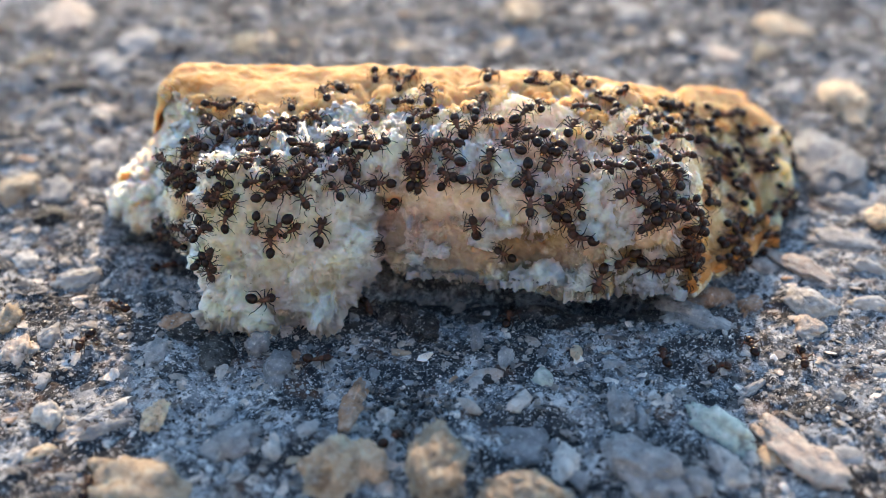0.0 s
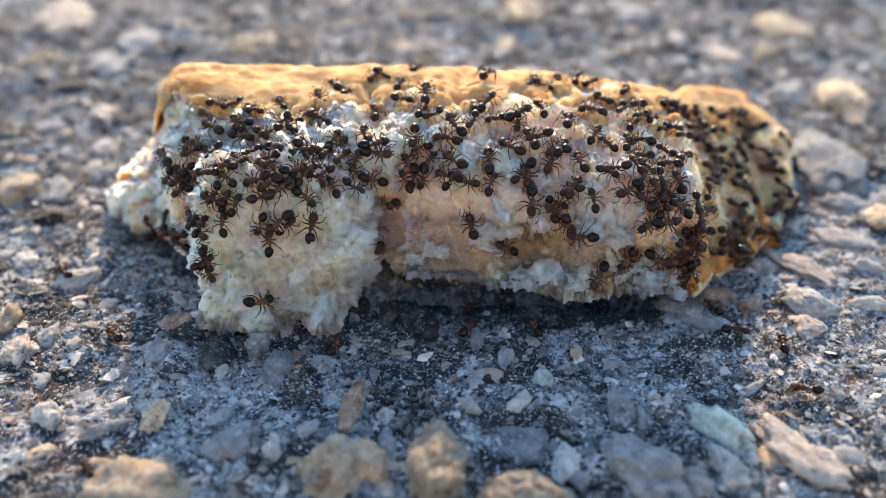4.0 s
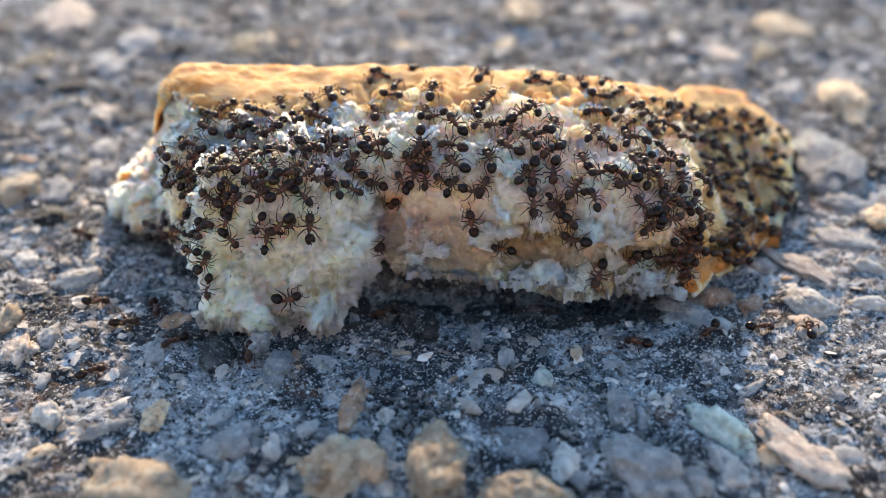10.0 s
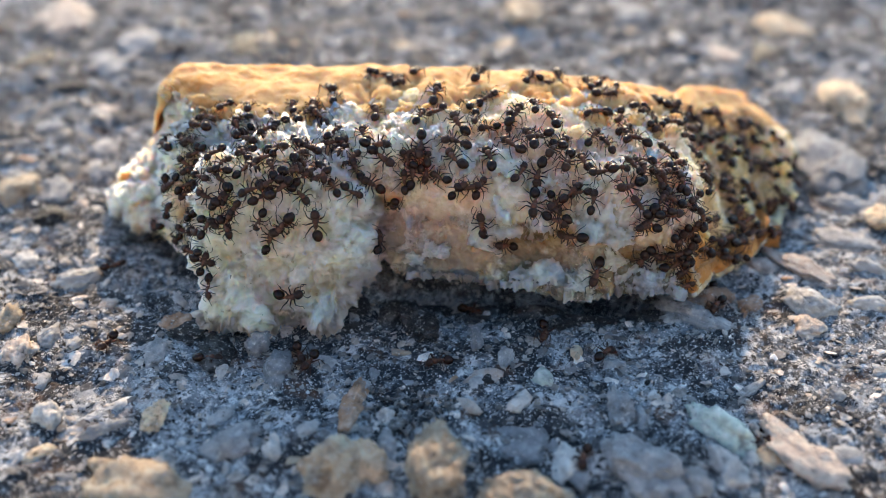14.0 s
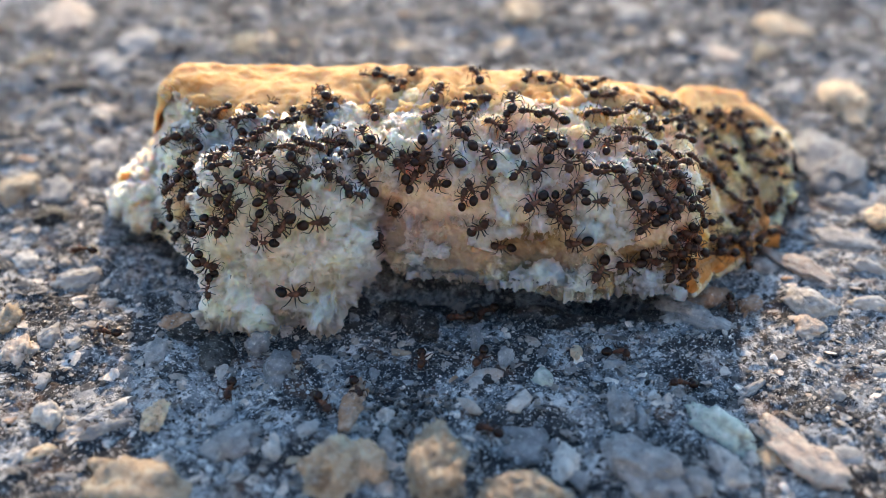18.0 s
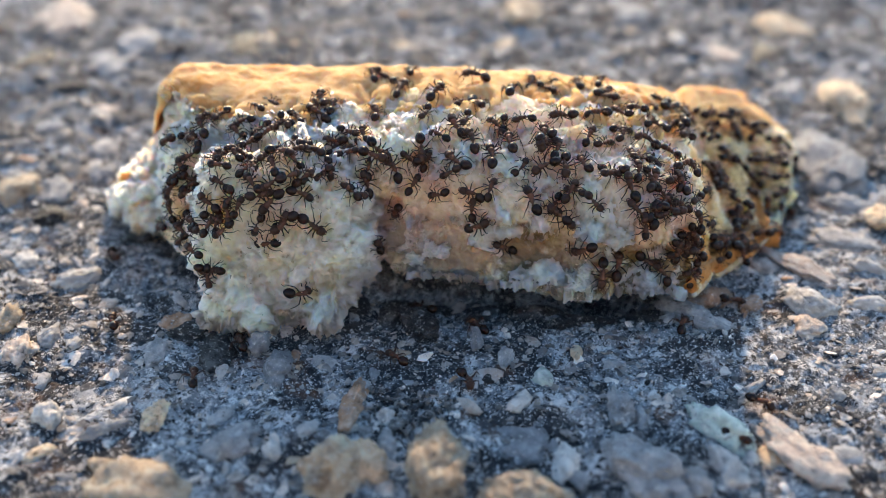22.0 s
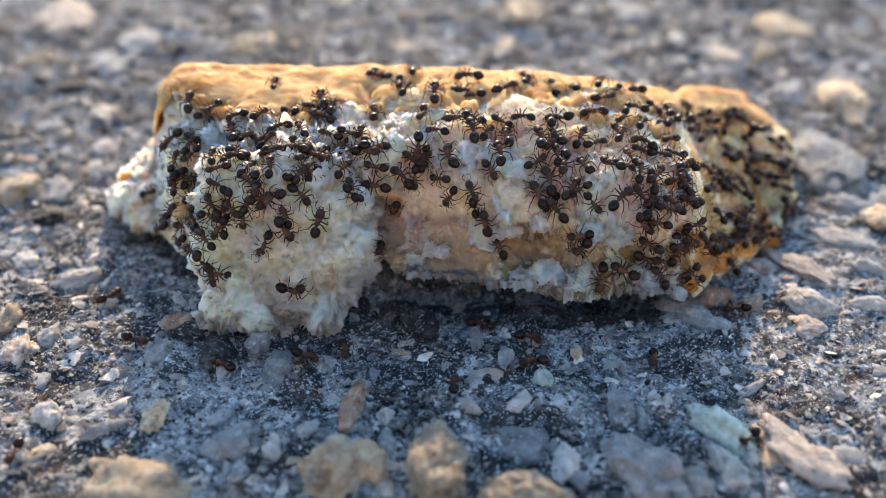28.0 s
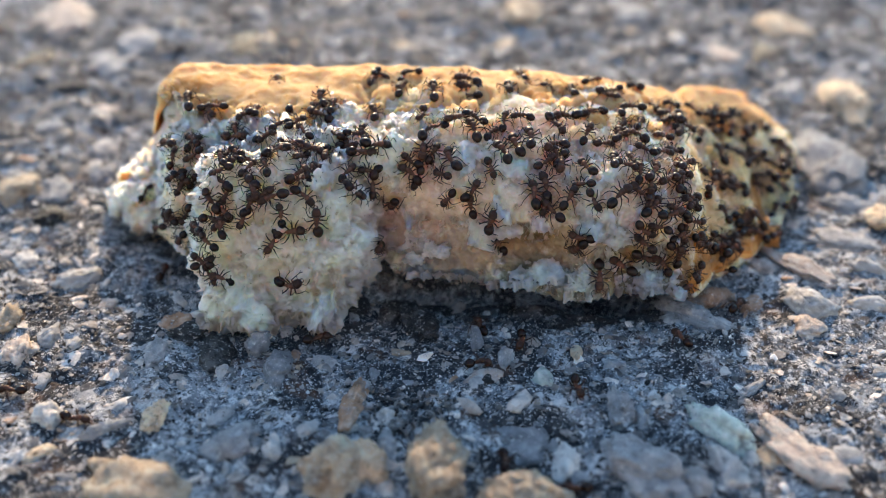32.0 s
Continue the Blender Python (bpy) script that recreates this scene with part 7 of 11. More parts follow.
    crawl((0, -1.11, 2.24, 14.26, 237), (1, -1.51, 2.03, 14.29, 222), (4.5, -2.15, 2.01, 14.15, 213), (7.5, -2.45, 2.02, 14.15, 228), (10, -2.23, 2.03, 14.17, 228), (12, -2.75, 2.05, 14.19, 225), (14.5, -2.92, 1.83, 13.92, 213), (17, -3.36, 1.63, 13.53, 210), (20, -2.65, 1.44, 13.42, 222), (27, -1.90, 1.75, 13.62, 255), (30, -1.75, 1.71, 13.55, 291), (32, -1.74, 1.74, 13.69, 297), size=0.88)
    crawl((0, 1.17, 0.28, 13.63, 126), (7.1, 1.25, -0.15, 13.51, 135), (10, 1.35, -0.31, 13.45, 135), (14.5, 1.30, 0.15, 13.64, 123), (20, 1.09, 0.16, 13.58, 129), (22, 1.39, -0.05, 13.61, 138), (23, 1.29, -0.31, 13.43, 129), (24, 1.04, -0.12, 13.43, 132), (27, 0.87, 0.22, 13.48, 102), (28.5, 0.88, 0.85, 13.65, 99), (30, 0.96, 0.42, 13.57, 111), (32, 1.01, 0.28, 13.56, 108), size=1.10)
    crawl((0, 0.73, -0.66, 12.69, 135), (4, 0.58, -0.44, 12.69, 156), (7.5, 0.50, -0.62, 12.47, 150), (9.5, 0.41, -0.58, 12.19, 147), (10, 0.41, -0.58, 12.19, 147), (12, 0.15, -0.32, 12.34, 138), (18, 0.05, -0.41, 11.67, 171), (20, -0.04, -0.76, 11.10, 177), (22, -0.06, -0.85, 11.00, 186), (28.5, 1.05, -1.65, 11.29, 228), (30, 0.88, -1.48, 11.32, 222), (32, 0.89, -1.49, 11.00, 222), size=0.88)
    crawl((0, 0.66, -0.86, 12.27, 33), (1.5, 0.89, -1.07, 12.49, 30), (7.5, 1.13, -1.32, 12.48, 36), (8.5, 1.06, -1.37, 12.23, 33), (10, 1.07, -1.45, 12.11, 48), (13.5, 1.35, -1.65, 12.19, 45), (14, 1.50, -1.80, 12.04, 39), (18, 1.95, -2.03, 11.33, 78), (20, 2.94, -2.48, 10.10, 84), (22, 2.95, -2.39, 10.27, 84), (24, 3.09, -2.41, 10.67, 87), (30, 3.11, -2.41, 10.75, 90), (32, 2.79, -2.18, 10.55, 96), size=0.88)
    crawl((0, 2.51, -1.57, 12.46, 6), (6, 2.15, -1.59, 12.48, 351), (8.5, 2.55, -1.98, 12.02, 3), (10, 2.57, -1.99, 12.00, 3), (12.5, 2.31, -1.91, 12.16, 3), (16.5, 2.54, -1.93, 12.10, 75), (17.5, 2.76, -2.02, 11.86, 105), (22, 2.77, -2.05, 11.78, 168), (30, 2.76, -2.09, 11.68, 60), (32, 2.69, -2.02, 11.89, 63), size=0.95)
    crawl((0, 3.22, -2.42, 8.58, 90), (3.5, 2.99, -2.38, 8.65, 90), (7, 2.64, -2.20, 8.44, 99), (10, 2.96, -2.33, 8.88, 90), (10.5, 3.75, -2.58, 8.68, 84), (11.5, 4.17, -3.10, 9.29, 96), (18, 3.46, -2.46, 8.62, 39), (20, 3.40, -2.35, 9.14, 3), (22, 3.39, -2.42, 8.75, 24), (28.5, 4.40, -3.23, 9.53, 90), (30, 4.55, -3.26, 9.65, 69), (32, 4.74, -3.40, 9.65, 66), size=1.10)
    crawl((0, 4.61, 0.19, 13.58, 84), (10, 4.60, 0.22, 13.61, 111), (17.5, 4.57, 0.43, 13.76, 111), (19.5, 4.60, 0.22, 13.61, 120), (21.5, 4.67, 0.45, 13.82, 117), (22, 4.76, 0.42, 13.84, 102), (27, 5.17, 0.65, 14.15, 108), (28.5, 5.49, 0.42, 14.03, 102), (30, 5.59, 0.44, 14.02, 117), (32, 5.70, 0.67, 14.13, 123), size=1.10)
    crawl((0, 7.66, -0.63, 12.81, 276), (2.5, 7.84, -0.65, 12.66, 276), (3.5, 7.66, -0.63, 12.81, 264), (5.5, 8.07, -0.20, 13.04, 249), (10, 8.16, -0.28, 12.84, 261), (13, 8.60, -0.22, 12.67, 249), (14.5, 9.12, -0.10, 12.86, 255), (18, 9.25, -0.05, 13.18, 231), (20, 9.79, -0.24, 13.28, 213), (22, 9.56, -0.10, 13.38, 204), (27, 9.68, -0.82, 12.64, 126), (28.5, 10.10, -1.51, 12.18, 96), (30, 9.96, -1.53, 12.11, 102), (32, 9.78, -1.61, 11.89, 96), size=1.10)
    crawl((0, 10.14, 0.48, 13.61, 249), (8.5, 10.37, -0.32, 13.15, 261), (9, 10.01, -0.66, 12.71, 276), (9.5, 9.83, -1.06, 12.49, 261), (10, 10.36, -0.43, 13.02, 273), (10.5, 11.09, 0.05, 13.42, 264), (13, 11.52, 0.31, 13.47, 264), (16, 11.25, 0.21, 13.49, 267), (18.5, 11.56, 0.23, 13.41, 279), (21.5, 11.22, -0.16, 13.28, 279), (27, 11.22, -0.01, 13.37, 273), (29.5, 10.89, 0.24, 13.50, 270), (32, 11.01, 0.18, 13.48, 267), size=1.10)
    crawl((0, 10.08, 1.57, 14.34, 213), (2, 10.16, 1.32, 14.24, 210), (5, 10.59, 1.32, 14.16, 213), (8, 10.33, 1.31, 14.24, 204), (10, 10.01, 1.35, 14.24, 219), (17, 10.43, 1.51, 14.29, 228), (18.5, 10.08, 1.57, 14.34, 219), (21.5, 9.78, 1.83, 14.41, 222), (23.5, 9.56, 1.58, 14.48, 219), (28.5, 10.28, 2.20, 14.42, 219), (30.5, 10.47, 1.93, 14.38, 219), (32, 10.38, 1.81, 14.36, 210), size=1.05)
    crawl((0, 7.83, -3.11, 11.25, 261), (7, 8.00, -3.00, 11.28, 255), (10, 7.98, -3.10, 11.21, 264), (19.5, 8.50, -3.02, 11.04, 105), (20.5, 7.91, -3.09, 11.24, 123), (22, 7.91, -3.09, 11.24, 108), (28.5, 8.61, -2.46, 11.31, 105), (30, 8.33, -2.73, 11.35, 102), (32, 8.07, -2.63, 11.52, 90), size=1.10)
    crawl((0, 12.27, -2.47, 11.96, 54), (7.5, 12.21, -2.24, 12.09, 60), (10, 12.22, -2.37, 12.04, 57), (11.5, 11.84, -2.54, 11.81, 36), (18.5, 12.12, -2.70, 11.83, 48), (22, 11.88, -2.53, 11.89, 57), (28, 12.01, -2.39, 12.02, 51), (29.5, 12.34, -2.50, 11.95, 66), (29.9, 11.86, -2.71, 11.64, 66), (32, 11.79, -2.90, 11.45, 54), size=0.97)
    crawl((0, 11.88, -2.63, 11.72, 174), (2, 11.98, -2.51, 11.92, 186), (8, 12.16, -2.34, 12.05, 186), (10, 12.46, -2.58, 11.91, 180), (12.5, 12.84, -2.74, 11.98, 183), (18, 12.59, -2.63, 11.92, 168), (20, 12.26, -2.53, 11.92, 162), (22, 12.33, -2.50, 11.94, 156), (28.5, 12.75, -2.49, 12.13, 207), (30, 12.64, -2.22, 12.20, 192), (32, 13.18, -2.13, 12.34, 171), size=0.88)
    crawl((0, 12.77, -3.31, 11.07, 114), (2.5, 13.33, -3.57, 11.48, 108), (3, 13.66, -3.61, 11.63, 96), (5.5, 14.00, -3.57, 11.73, 111), (10, 14.00, -3.57, 11.73, 105), (11.5, 13.76, -3.66, 11.59, 108), (16.5, 13.97, -3.64, 11.63, 24), (22, 13.90, -3.63, 11.64, 300), (30, 13.82, -3.65, 11.61, 303), (32, 13.89, -3.56, 11.72, 294), size=0.88)
    crawl((0, 10.28, -2.65, 10.83, 318), (6.5, 10.66, -2.72, 10.93, 327), (10, 10.48, -2.50, 10.99, 315), (22, 10.40, -2.71, 10.81, 222), (28.5, 9.92, -2.64, 10.85, 225), (31.5, 9.40, -3.04, 10.75, 243), size=0.88)
    crawl((0, 10.50, -3.63, 10.32, 150), (2, 10.68, -3.68, 10.16, 144), (3.5, 10.42, -3.67, 10.30, 147), (8, 10.86, -3.49, 10.41, 144), (10, 10.66, -3.53, 10.39, 141), (22, 10.63, -3.66, 10.22, 141), (28.5, 10.42, -3.46, 10.49, 126), (30, 10.29, -3.41, 10.54, 123), (32, 10.21, -3.54, 10.45, 135), size=1.01)
    crawl((0, 12.96, 0.04, 13.32, 102), (8.5, 13.13, 0.18, 13.44, 96), (10, 13.38, 0.06, 13.46, 96), (22, 13.39, -0.20, 13.38, 102), (29.5, 13.42, -0.53, 13.26, 108), (30, 13.57, -0.64, 13.31, 105), (32, 13.59, -0.70, 13.29, 114), size=0.98)
    crawl((0, 11.12, -3.79, 9.83, 336), (1.5, 10.79, -3.80, 9.96, 339), (4.5, 11.04, -3.83, 9.76, 339), (7.5, 10.78, -3.77, 10.00, 330), (10, 11.38, -3.77, 10.01, 330), (12.5, 10.25, -3.94, 10.02, 348), (18, 10.57, -3.81, 10.05, 330), (20, 11.14, -3.73, 9.92, 348), (22, 11.12, -3.71, 10.04, 327), (27, 12.19, -4.12, 9.42, 240), (28.5, 13.02, -4.35, 8.75, 189), (30, 13.02, -4.36, 8.76, 186), (32, 12.98, -4.35, 8.77, 177), size=0.97)
    crawl((0, 4.38, -2.08, 11.91, 54), (1, 4.56, -1.93, 12.13, 66), (4, 4.69, -1.78, 12.33, 63), (6.5, 4.36, -1.77, 12.16, 60), (10, 3.61, -1.73, 12.00, 60), (12, 3.11, -1.85, 12.04, 57), (16.5, 3.85, -1.68, 12.07, 63), (19, 4.38, -2.04, 11.95, 60), (22.5, 4.68, -2.09, 11.99, 66), (24, 5.01, -2.19, 12.10, 69), (27, 4.66, -1.35, 12.61, 333), (28.5, 4.50, -0.14, 13.28, 285), (30, 4.49, 0.03, 13.39, 282), (32, 4.65, -0.34, 13.25, 285), size=0.88)
    crawl((0, 16.36, -1.45, 13.70, 174), (2.6, 16.76, -1.33, 13.90, 186), (3.5, 15.98, -1.50, 13.75, 195), (5.5, 16.49, -1.74, 13.58, 195), (6, 15.68, -1.23, 13.78, 192), (7, 15.29, -1.55, 13.66, 204), (9.5, 14.92, -1.89, 13.46, 186), (10, 14.92, -1.89, 13.46, 186), (18, 15.29, -1.99, 13.52, 183), (20, 16.38, -1.92, 13.53, 198), (22, 15.72, -2.07, 13.49, 198), (24, 15.71, -1.89, 13.60, 195), (30, 15.77, -1.14, 13.80, 96), (32, 15.92, -0.91, 13.80, 90), size=1.02)
    crawl((0, 14.99, -1.44, 13.63, 324), (1, 14.99, -1.44, 13.63, 336), (4, 15.26, -1.88, 13.54, 333), (6.5, 15.53, -1.99, 13.54, 324), (10, 15.85, -1.89, 13.59, 339), (12.5, 16.17, -1.51, 13.69, 3), (18.5, 15.64, -1.79, 13.66, 351), (20, 15.75, -2.01, 13.53, 351), (23, 15.26, -1.66, 13.60, 333), (25.5, 15.97, -1.28, 13.81, 357), (28.5, 16.69, -1.39, 13.88, 342), (32, 16.82, -1.31, 13.90, 345), size=0.88)
    crawl((0, 16.78, -3.13, 12.37, 216), (3, 17.02, -3.01, 12.45, 216), (5.5, 16.60, -2.85, 12.71, 219), (6, 16.80, -2.61, 12.80, 204), (8.5, 16.85, -2.38, 13.05, 219), (10, 16.79, -2.49, 12.90, 207), (13.5, 16.98, -2.65, 12.72, 204), (18, 16.77, -3.06, 12.45, 132), (20, 16.81, -2.55, 12.85, 108), (22, 16.93, -2.87, 12.61, 111), (24, 16.68, -2.79, 12.73, 108), (28.5, 16.11, -3.85, 11.83, 45), (30, 16.17, -3.73, 11.96, 51), (32, 16.03, -3.48, 12.07, 45), size=1.10)
    crawl((0, 18.59, 1.35, 13.41, 180), (5.5, 18.87, 1.39, 13.34, 204), (9, 19.04, 2.24, 13.45, 213), (10, 18.87, 1.39, 13.34, 198), (11, 18.67, 0.35, 13.49, 192), (18, 18.79, -0.14, 13.47, 180), (20, 18.83, 0.95, 13.32, 192), (22, 18.52, 0.38, 13.49, 177), (22.5, 18.90, 1.24, 13.28, 153), (23, 18.93, 1.94, 13.44, 183), (27, 18.61, 1.71, 13.53, 180), (28.5, 18.90, 2.36, 13.49, 165), (30, 18.71, 2.32, 13.49, 168), (32, 19.13, 2.39, 13.56, 162), size=0.88)
    crawl((0, 18.40, -3.69, 11.22, 156), (1.5, 18.56, -3.39, 11.42, 162), (10, 18.25, -3.90, 11.12, 135), (12.5, 17.93, -4.27, 10.95, 132), (14.5, 18.01, -4.04, 11.13, 132), (17.5, 17.87, -4.29, 10.95, 135), (19.5, 17.59, -4.21, 11.07, 135), (22, 17.73, -4.27, 10.95, 138), (23, 17.89, -4.07, 11.11, 135), (23.5, 18.03, -3.95, 11.20, 132), (29, 18.08, -3.22, 11.79, 129), (30, 18.08, -3.22, 11.79, 144), (31.5, 18.13, -2.84, 12.13, 141), (32, 18.13, -2.84, 12.13, 141), size=0.98)
    crawl((0, 20.91, 0.20, 12.73, 222), (3.5, 21.36, 1.26, 12.42, 204), (10, 21.61, 1.57, 12.49, 180), (12, 21.36, 0.80, 12.35, 219), (16, 20.56, -0.63, 12.82, 222), (22, 21.31, -0.53, 12.19, 219), (24.5, 21.69, -0.42, 12.13, 207), (30, 21.70, -0.57, 12.01, 207), (32, 20.70, -1.02, 12.53, 216), size=0.99)
    crawl((0, 23.09, 3.28, 12.01, 24), (10, 22.43, 2.54, 12.03, 66), (15, 21.70, 1.20, 12.39, 21), (17.5, 22.17, 1.35, 12.40, 21), (21, 22.48, 1.30, 12.33, 30), (31.5, 22.83, 1.47, 12.23, 42), size=1.07)
    crawl((0, 22.16, -0.53, 11.99, 108), (9, 22.07, -0.82, 11.75, 111), (10, 22.25, -0.65, 11.88, 102), (22, 22.13, -0.61, 11.93, 102), (29, 22.40, -0.40, 12.02, 93), (30, 22.40, -0.40, 12.02, 102), (32, 22.25, -0.65, 11.88, 87), size=0.88)
    crawl((0, 19.97, -1.23, 12.82, 297), (6.5, 20.01, -1.37, 12.66, 285), (10, 19.72, -1.26, 12.94, 288), (12.5, 19.58, -1.54, 12.78, 309), (17.5, 19.21, -1.53, 12.97, 291), (20.5, 18.84, -1.73, 13.05, 294), (29, 19.11, -1.91, 12.80, 288), (32, 18.91, -2.13, 12.77, 273), size=0.88)
    crawl((0, 20.43, -1.83, 11.81, 333), (1.5, 20.78, -1.80, 11.61, 315), (7, 20.35, -1.96, 11.66, 315), (10, 20.56, -1.85, 11.65, 324), (14.5, 20.74, -2.05, 11.36, 309), (20, 19.92, -2.49, 11.65, 315), (24, 20.28, -2.11, 11.54, 318), (27, 21.08, -1.86, 11.20, 321), (28.5, 23.23, -1.06, 10.94, 306), (30, 22.87, -1.42, 11.05, 324), (32, 22.66, -1.64, 10.91, 321), size=0.88)
    crawl((0, 19.34, -3.73, 10.72, 201), (5, 19.82, -3.53, 10.92, 189), (7.5, 19.01, -3.78, 10.72, 192), (10, 19.56, -3.87, 10.60, 207), (13.5, 20.15, -3.93, 10.67, 198), (18.5, 20.46, -4.06, 10.34, 195), (22, 20.45, -3.94, 10.57, 204), (24, 20.42, -3.76, 10.77, 219), (27, 20.24, -4.08, 10.30, 186), (28.5, 19.69, -4.50, 9.78, 180), (30, 19.75, -4.47, 9.77, 177), (32, 19.85, -4.58, 9.65, 174), size=0.88)
    crawl((0, 20.21, -4.15, 10.05, 6), (5.5, 20.32, -4.36, 9.82, 3), (6, 20.51, -4.17, 10.07, 0), (7, 20.53, -4.05, 10.34, 0), (9, 20.61, -4.13, 10.13, 6), (10, 20.61, -4.13, 10.13, 12), (13.5, 20.53, -4.05, 10.34, 6), (18, 20.58, -3.76, 10.64, 9), (20, 20.97, -3.64, 10.64, 15), (22, 20.83, -3.68, 10.63, 354), (24, 20.98, -3.78, 10.50, 357), (27, 20.63, -3.84, 10.53, 351), (29, 20.27, -3.50, 10.94, 6), (32, 20.66, -3.92, 10.43, 15), size=1.01)
    crawl((0, 18.66, -4.60, 9.95, 213), (1, 18.66, -4.60, 9.95, 207), (3, 18.63, -4.65, 9.83, 198), (5.5, 19.33, -4.39, 9.90, 210), (6, 18.85, -4.58, 9.61, 204), (10, 18.92, -4.58, 9.73, 207), (12.5, 18.74, -4.61, 9.69, 186), (14.5, 18.69, -4.62, 9.86, 186), (22, 18.39, -4.68, 9.92, 315), (28.5, 18.06, -4.74, 10.08, 318), (30, 18.05, -4.80, 9.90, 315), (32, 18.25, -4.76, 9.69, 327), size=0.94)
    crawl((0, 23.17, -2.17, 10.36, 222), (0.5, 23.17, -2.17, 10.36, 234), (3.5, 23.45, -1.99, 10.41, 255), (10, 23.28, -1.65, 10.66, 225), (18, 23.53, -1.40, 10.67, 201), (22, 23.52, -1.62, 10.55, 210), (27, 22.81, -2.04, 10.60, 150), (29, 23.65, -1.86, 10.35, 201), (32, 23.25, -2.01, 10.49, 216), size=0.88)
    crawl((0, 26.45, 6.29, 6.54, 111), (7, 26.52, 6.68, 6.68, 78), (10, 26.77, 7.00, 6.77, 99), (20, 24.54, 0.85, 10.18, 3), (22, 26.16, 6.35, 6.87, 42), (27, 26.49, 6.88, 6.95, 42), (29, 26.79, 6.90, 6.59, 51), (32, 24.88, 1.30, 10.17, 51), size=0.91)
    crawl((0, 31.25, 11.01, 4.13, 30), (2, 31.30, 11.83, 4.18, 33), (5.5, 30.64, 10.91, 4.51, 6), (8.5, 29.45, 10.34, 4.93, 9), (10, 29.38, 10.02, 4.84, 15), (12, 29.63, 10.71, 5.07, 21), (13.5, 29.46, 9.97, 4.78, 15), (17, 28.84, 9.33, 4.91, 9), (18.5, 29.44, 9.85, 4.73, 336), (20, 29.62, 10.28, 4.85, 342), (22, 29.52, 10.03, 4.77, 0), (27.5, 29.13, 10.17, 5.00, 357), (30, 29.39, 10.63, 5.13, 0), (32, 29.55, 10.43, 4.93, 12), size=0.88)
    crawl((0, 32.09, 11.66, 3.47, 117), (5.5, 32.48, 11.90, 3.14, 141), (8, 32.15, 11.72, 3.43, 78), (10, 32.14, 11.99, 3.40, 111), (18, 32.51, 12.92, 3.66, 153), (20, 34.18, 16.04, 2.66, 135), (22, 33.86, 15.89, 2.81, 159), (27, 32.75, 14.22, 3.84, 162), (29, 34.28, 16.26, 2.94, 153), (32, 35.26, 15.35, 2.10, 144), size=1.02)
    crawl((0, 26.95, 5.63, 5.66, 27), (0.5, 26.95, 5.63, 5.66, 36), (2.5, 26.42, 4.74, 5.59, 36), (7.5, 26.50, 4.36, 5.42, 33), (9, 25.72, 2.50, 6.06, 21), (10, 25.53, 2.25, 6.27, 18), (17.5, 27.07, 4.31, 4.68, 15), (20.5, 26.35, 3.46, 4.73, 15), (23, 25.78, 2.31, 5.69, 18), (27, 23.60, -2.90, 9.17, 357), (28.5, 23.17, -2.93, 9.05, 30), (30, 23.26, -2.91, 9.29, 9), (32, 23.12, -2.91, 9.37, 351), size=0.88)
    crawl((0, 23.44, -2.91, 8.81, 30), (0.5, 23.44, -2.91, 8.81, 18), (3.5, 23.12, -2.94, 8.84, 27), (10, 23.34, -2.88, 8.57, 48), (13.5, 23.00, -2.92, 8.64, 45), (21, 22.74, -2.66, 7.98, 6), (28, 22.00, -3.07, 8.00, 21), (30, 21.29, -4.00, 8.66, 357), (32, 21.70, -3.22, 8.19, 30), size=0.88)
    crawl((0, 31.15, 7.12, 2.41, 60), (10, 31.27, 7.49, 2.57, 33), (22, 31.04, 7.53, 2.67, 36), (25, 31.27, 7.49, 2.57, 33), (27.5, 30.57, 6.78, 2.49, 27), (32, 30.93, 6.56, 2.06, 15), size=0.89)
    crawl((0, 33.39, 8.82, 1.62, 57), (3, 33.84, 11.37, 1.16, 45), (8, 32.59, 8.48, 2.45, 45), (10, 33.00, 10.31, 2.04, 45), (13.5, 33.36, 11.51, 1.89, 51), (18, 31.93, 8.83, 3.12, 279), (20, 31.51, 8.28, 3.03, 234), (22, 31.66, 8.58, 3.06, 240), (24, 31.21, 8.39, 3.08, 237), (27, 31.46, 8.07, 2.94, 240), (29, 31.66, 9.23, 3.37, 222), (32, 31.30, 7.65, 2.67, 222), size=0.88)
    crawl((0, 35.63, 12.40, 1.05, 69), (10, 35.64, 12.27, 0.89, 63), (14.5, 35.67, 12.93, 1.49, 87), (17.5, 35.65, 12.46, 1.14, 72), (22, 35.90, 12.59, 0.98, 57), (30, 36.66, 12.84, 0.98, 90), (30.5, 36.30, 11.31, 0.47, 270), (31.5, 35.65, 12.46, 1.14, 72), (32, 35.56, 12.32, 1.03, 72), size=0.88)
    crawl((0, 34.01, 7.77, 0.94, 201), (1.5, 33.55, 7.56, 1.27, 189), (6, 33.96, 8.00, 1.06, 192), (8.5, 33.69, 7.88, 1.35, 198), (10, 33.58, 7.86, 1.41, 204), (18, 33.26, 7.31, 1.26, 219), (20, 33.59, 7.55, 1.25, 204), (22, 33.12, 7.39, 1.55, 192), (27, 33.79, 8.41, 1.45, 210), (29, 32.58, 7.88, 1.66, 198), (32, 32.90, 7.16, 1.36, 156), size=0.97)
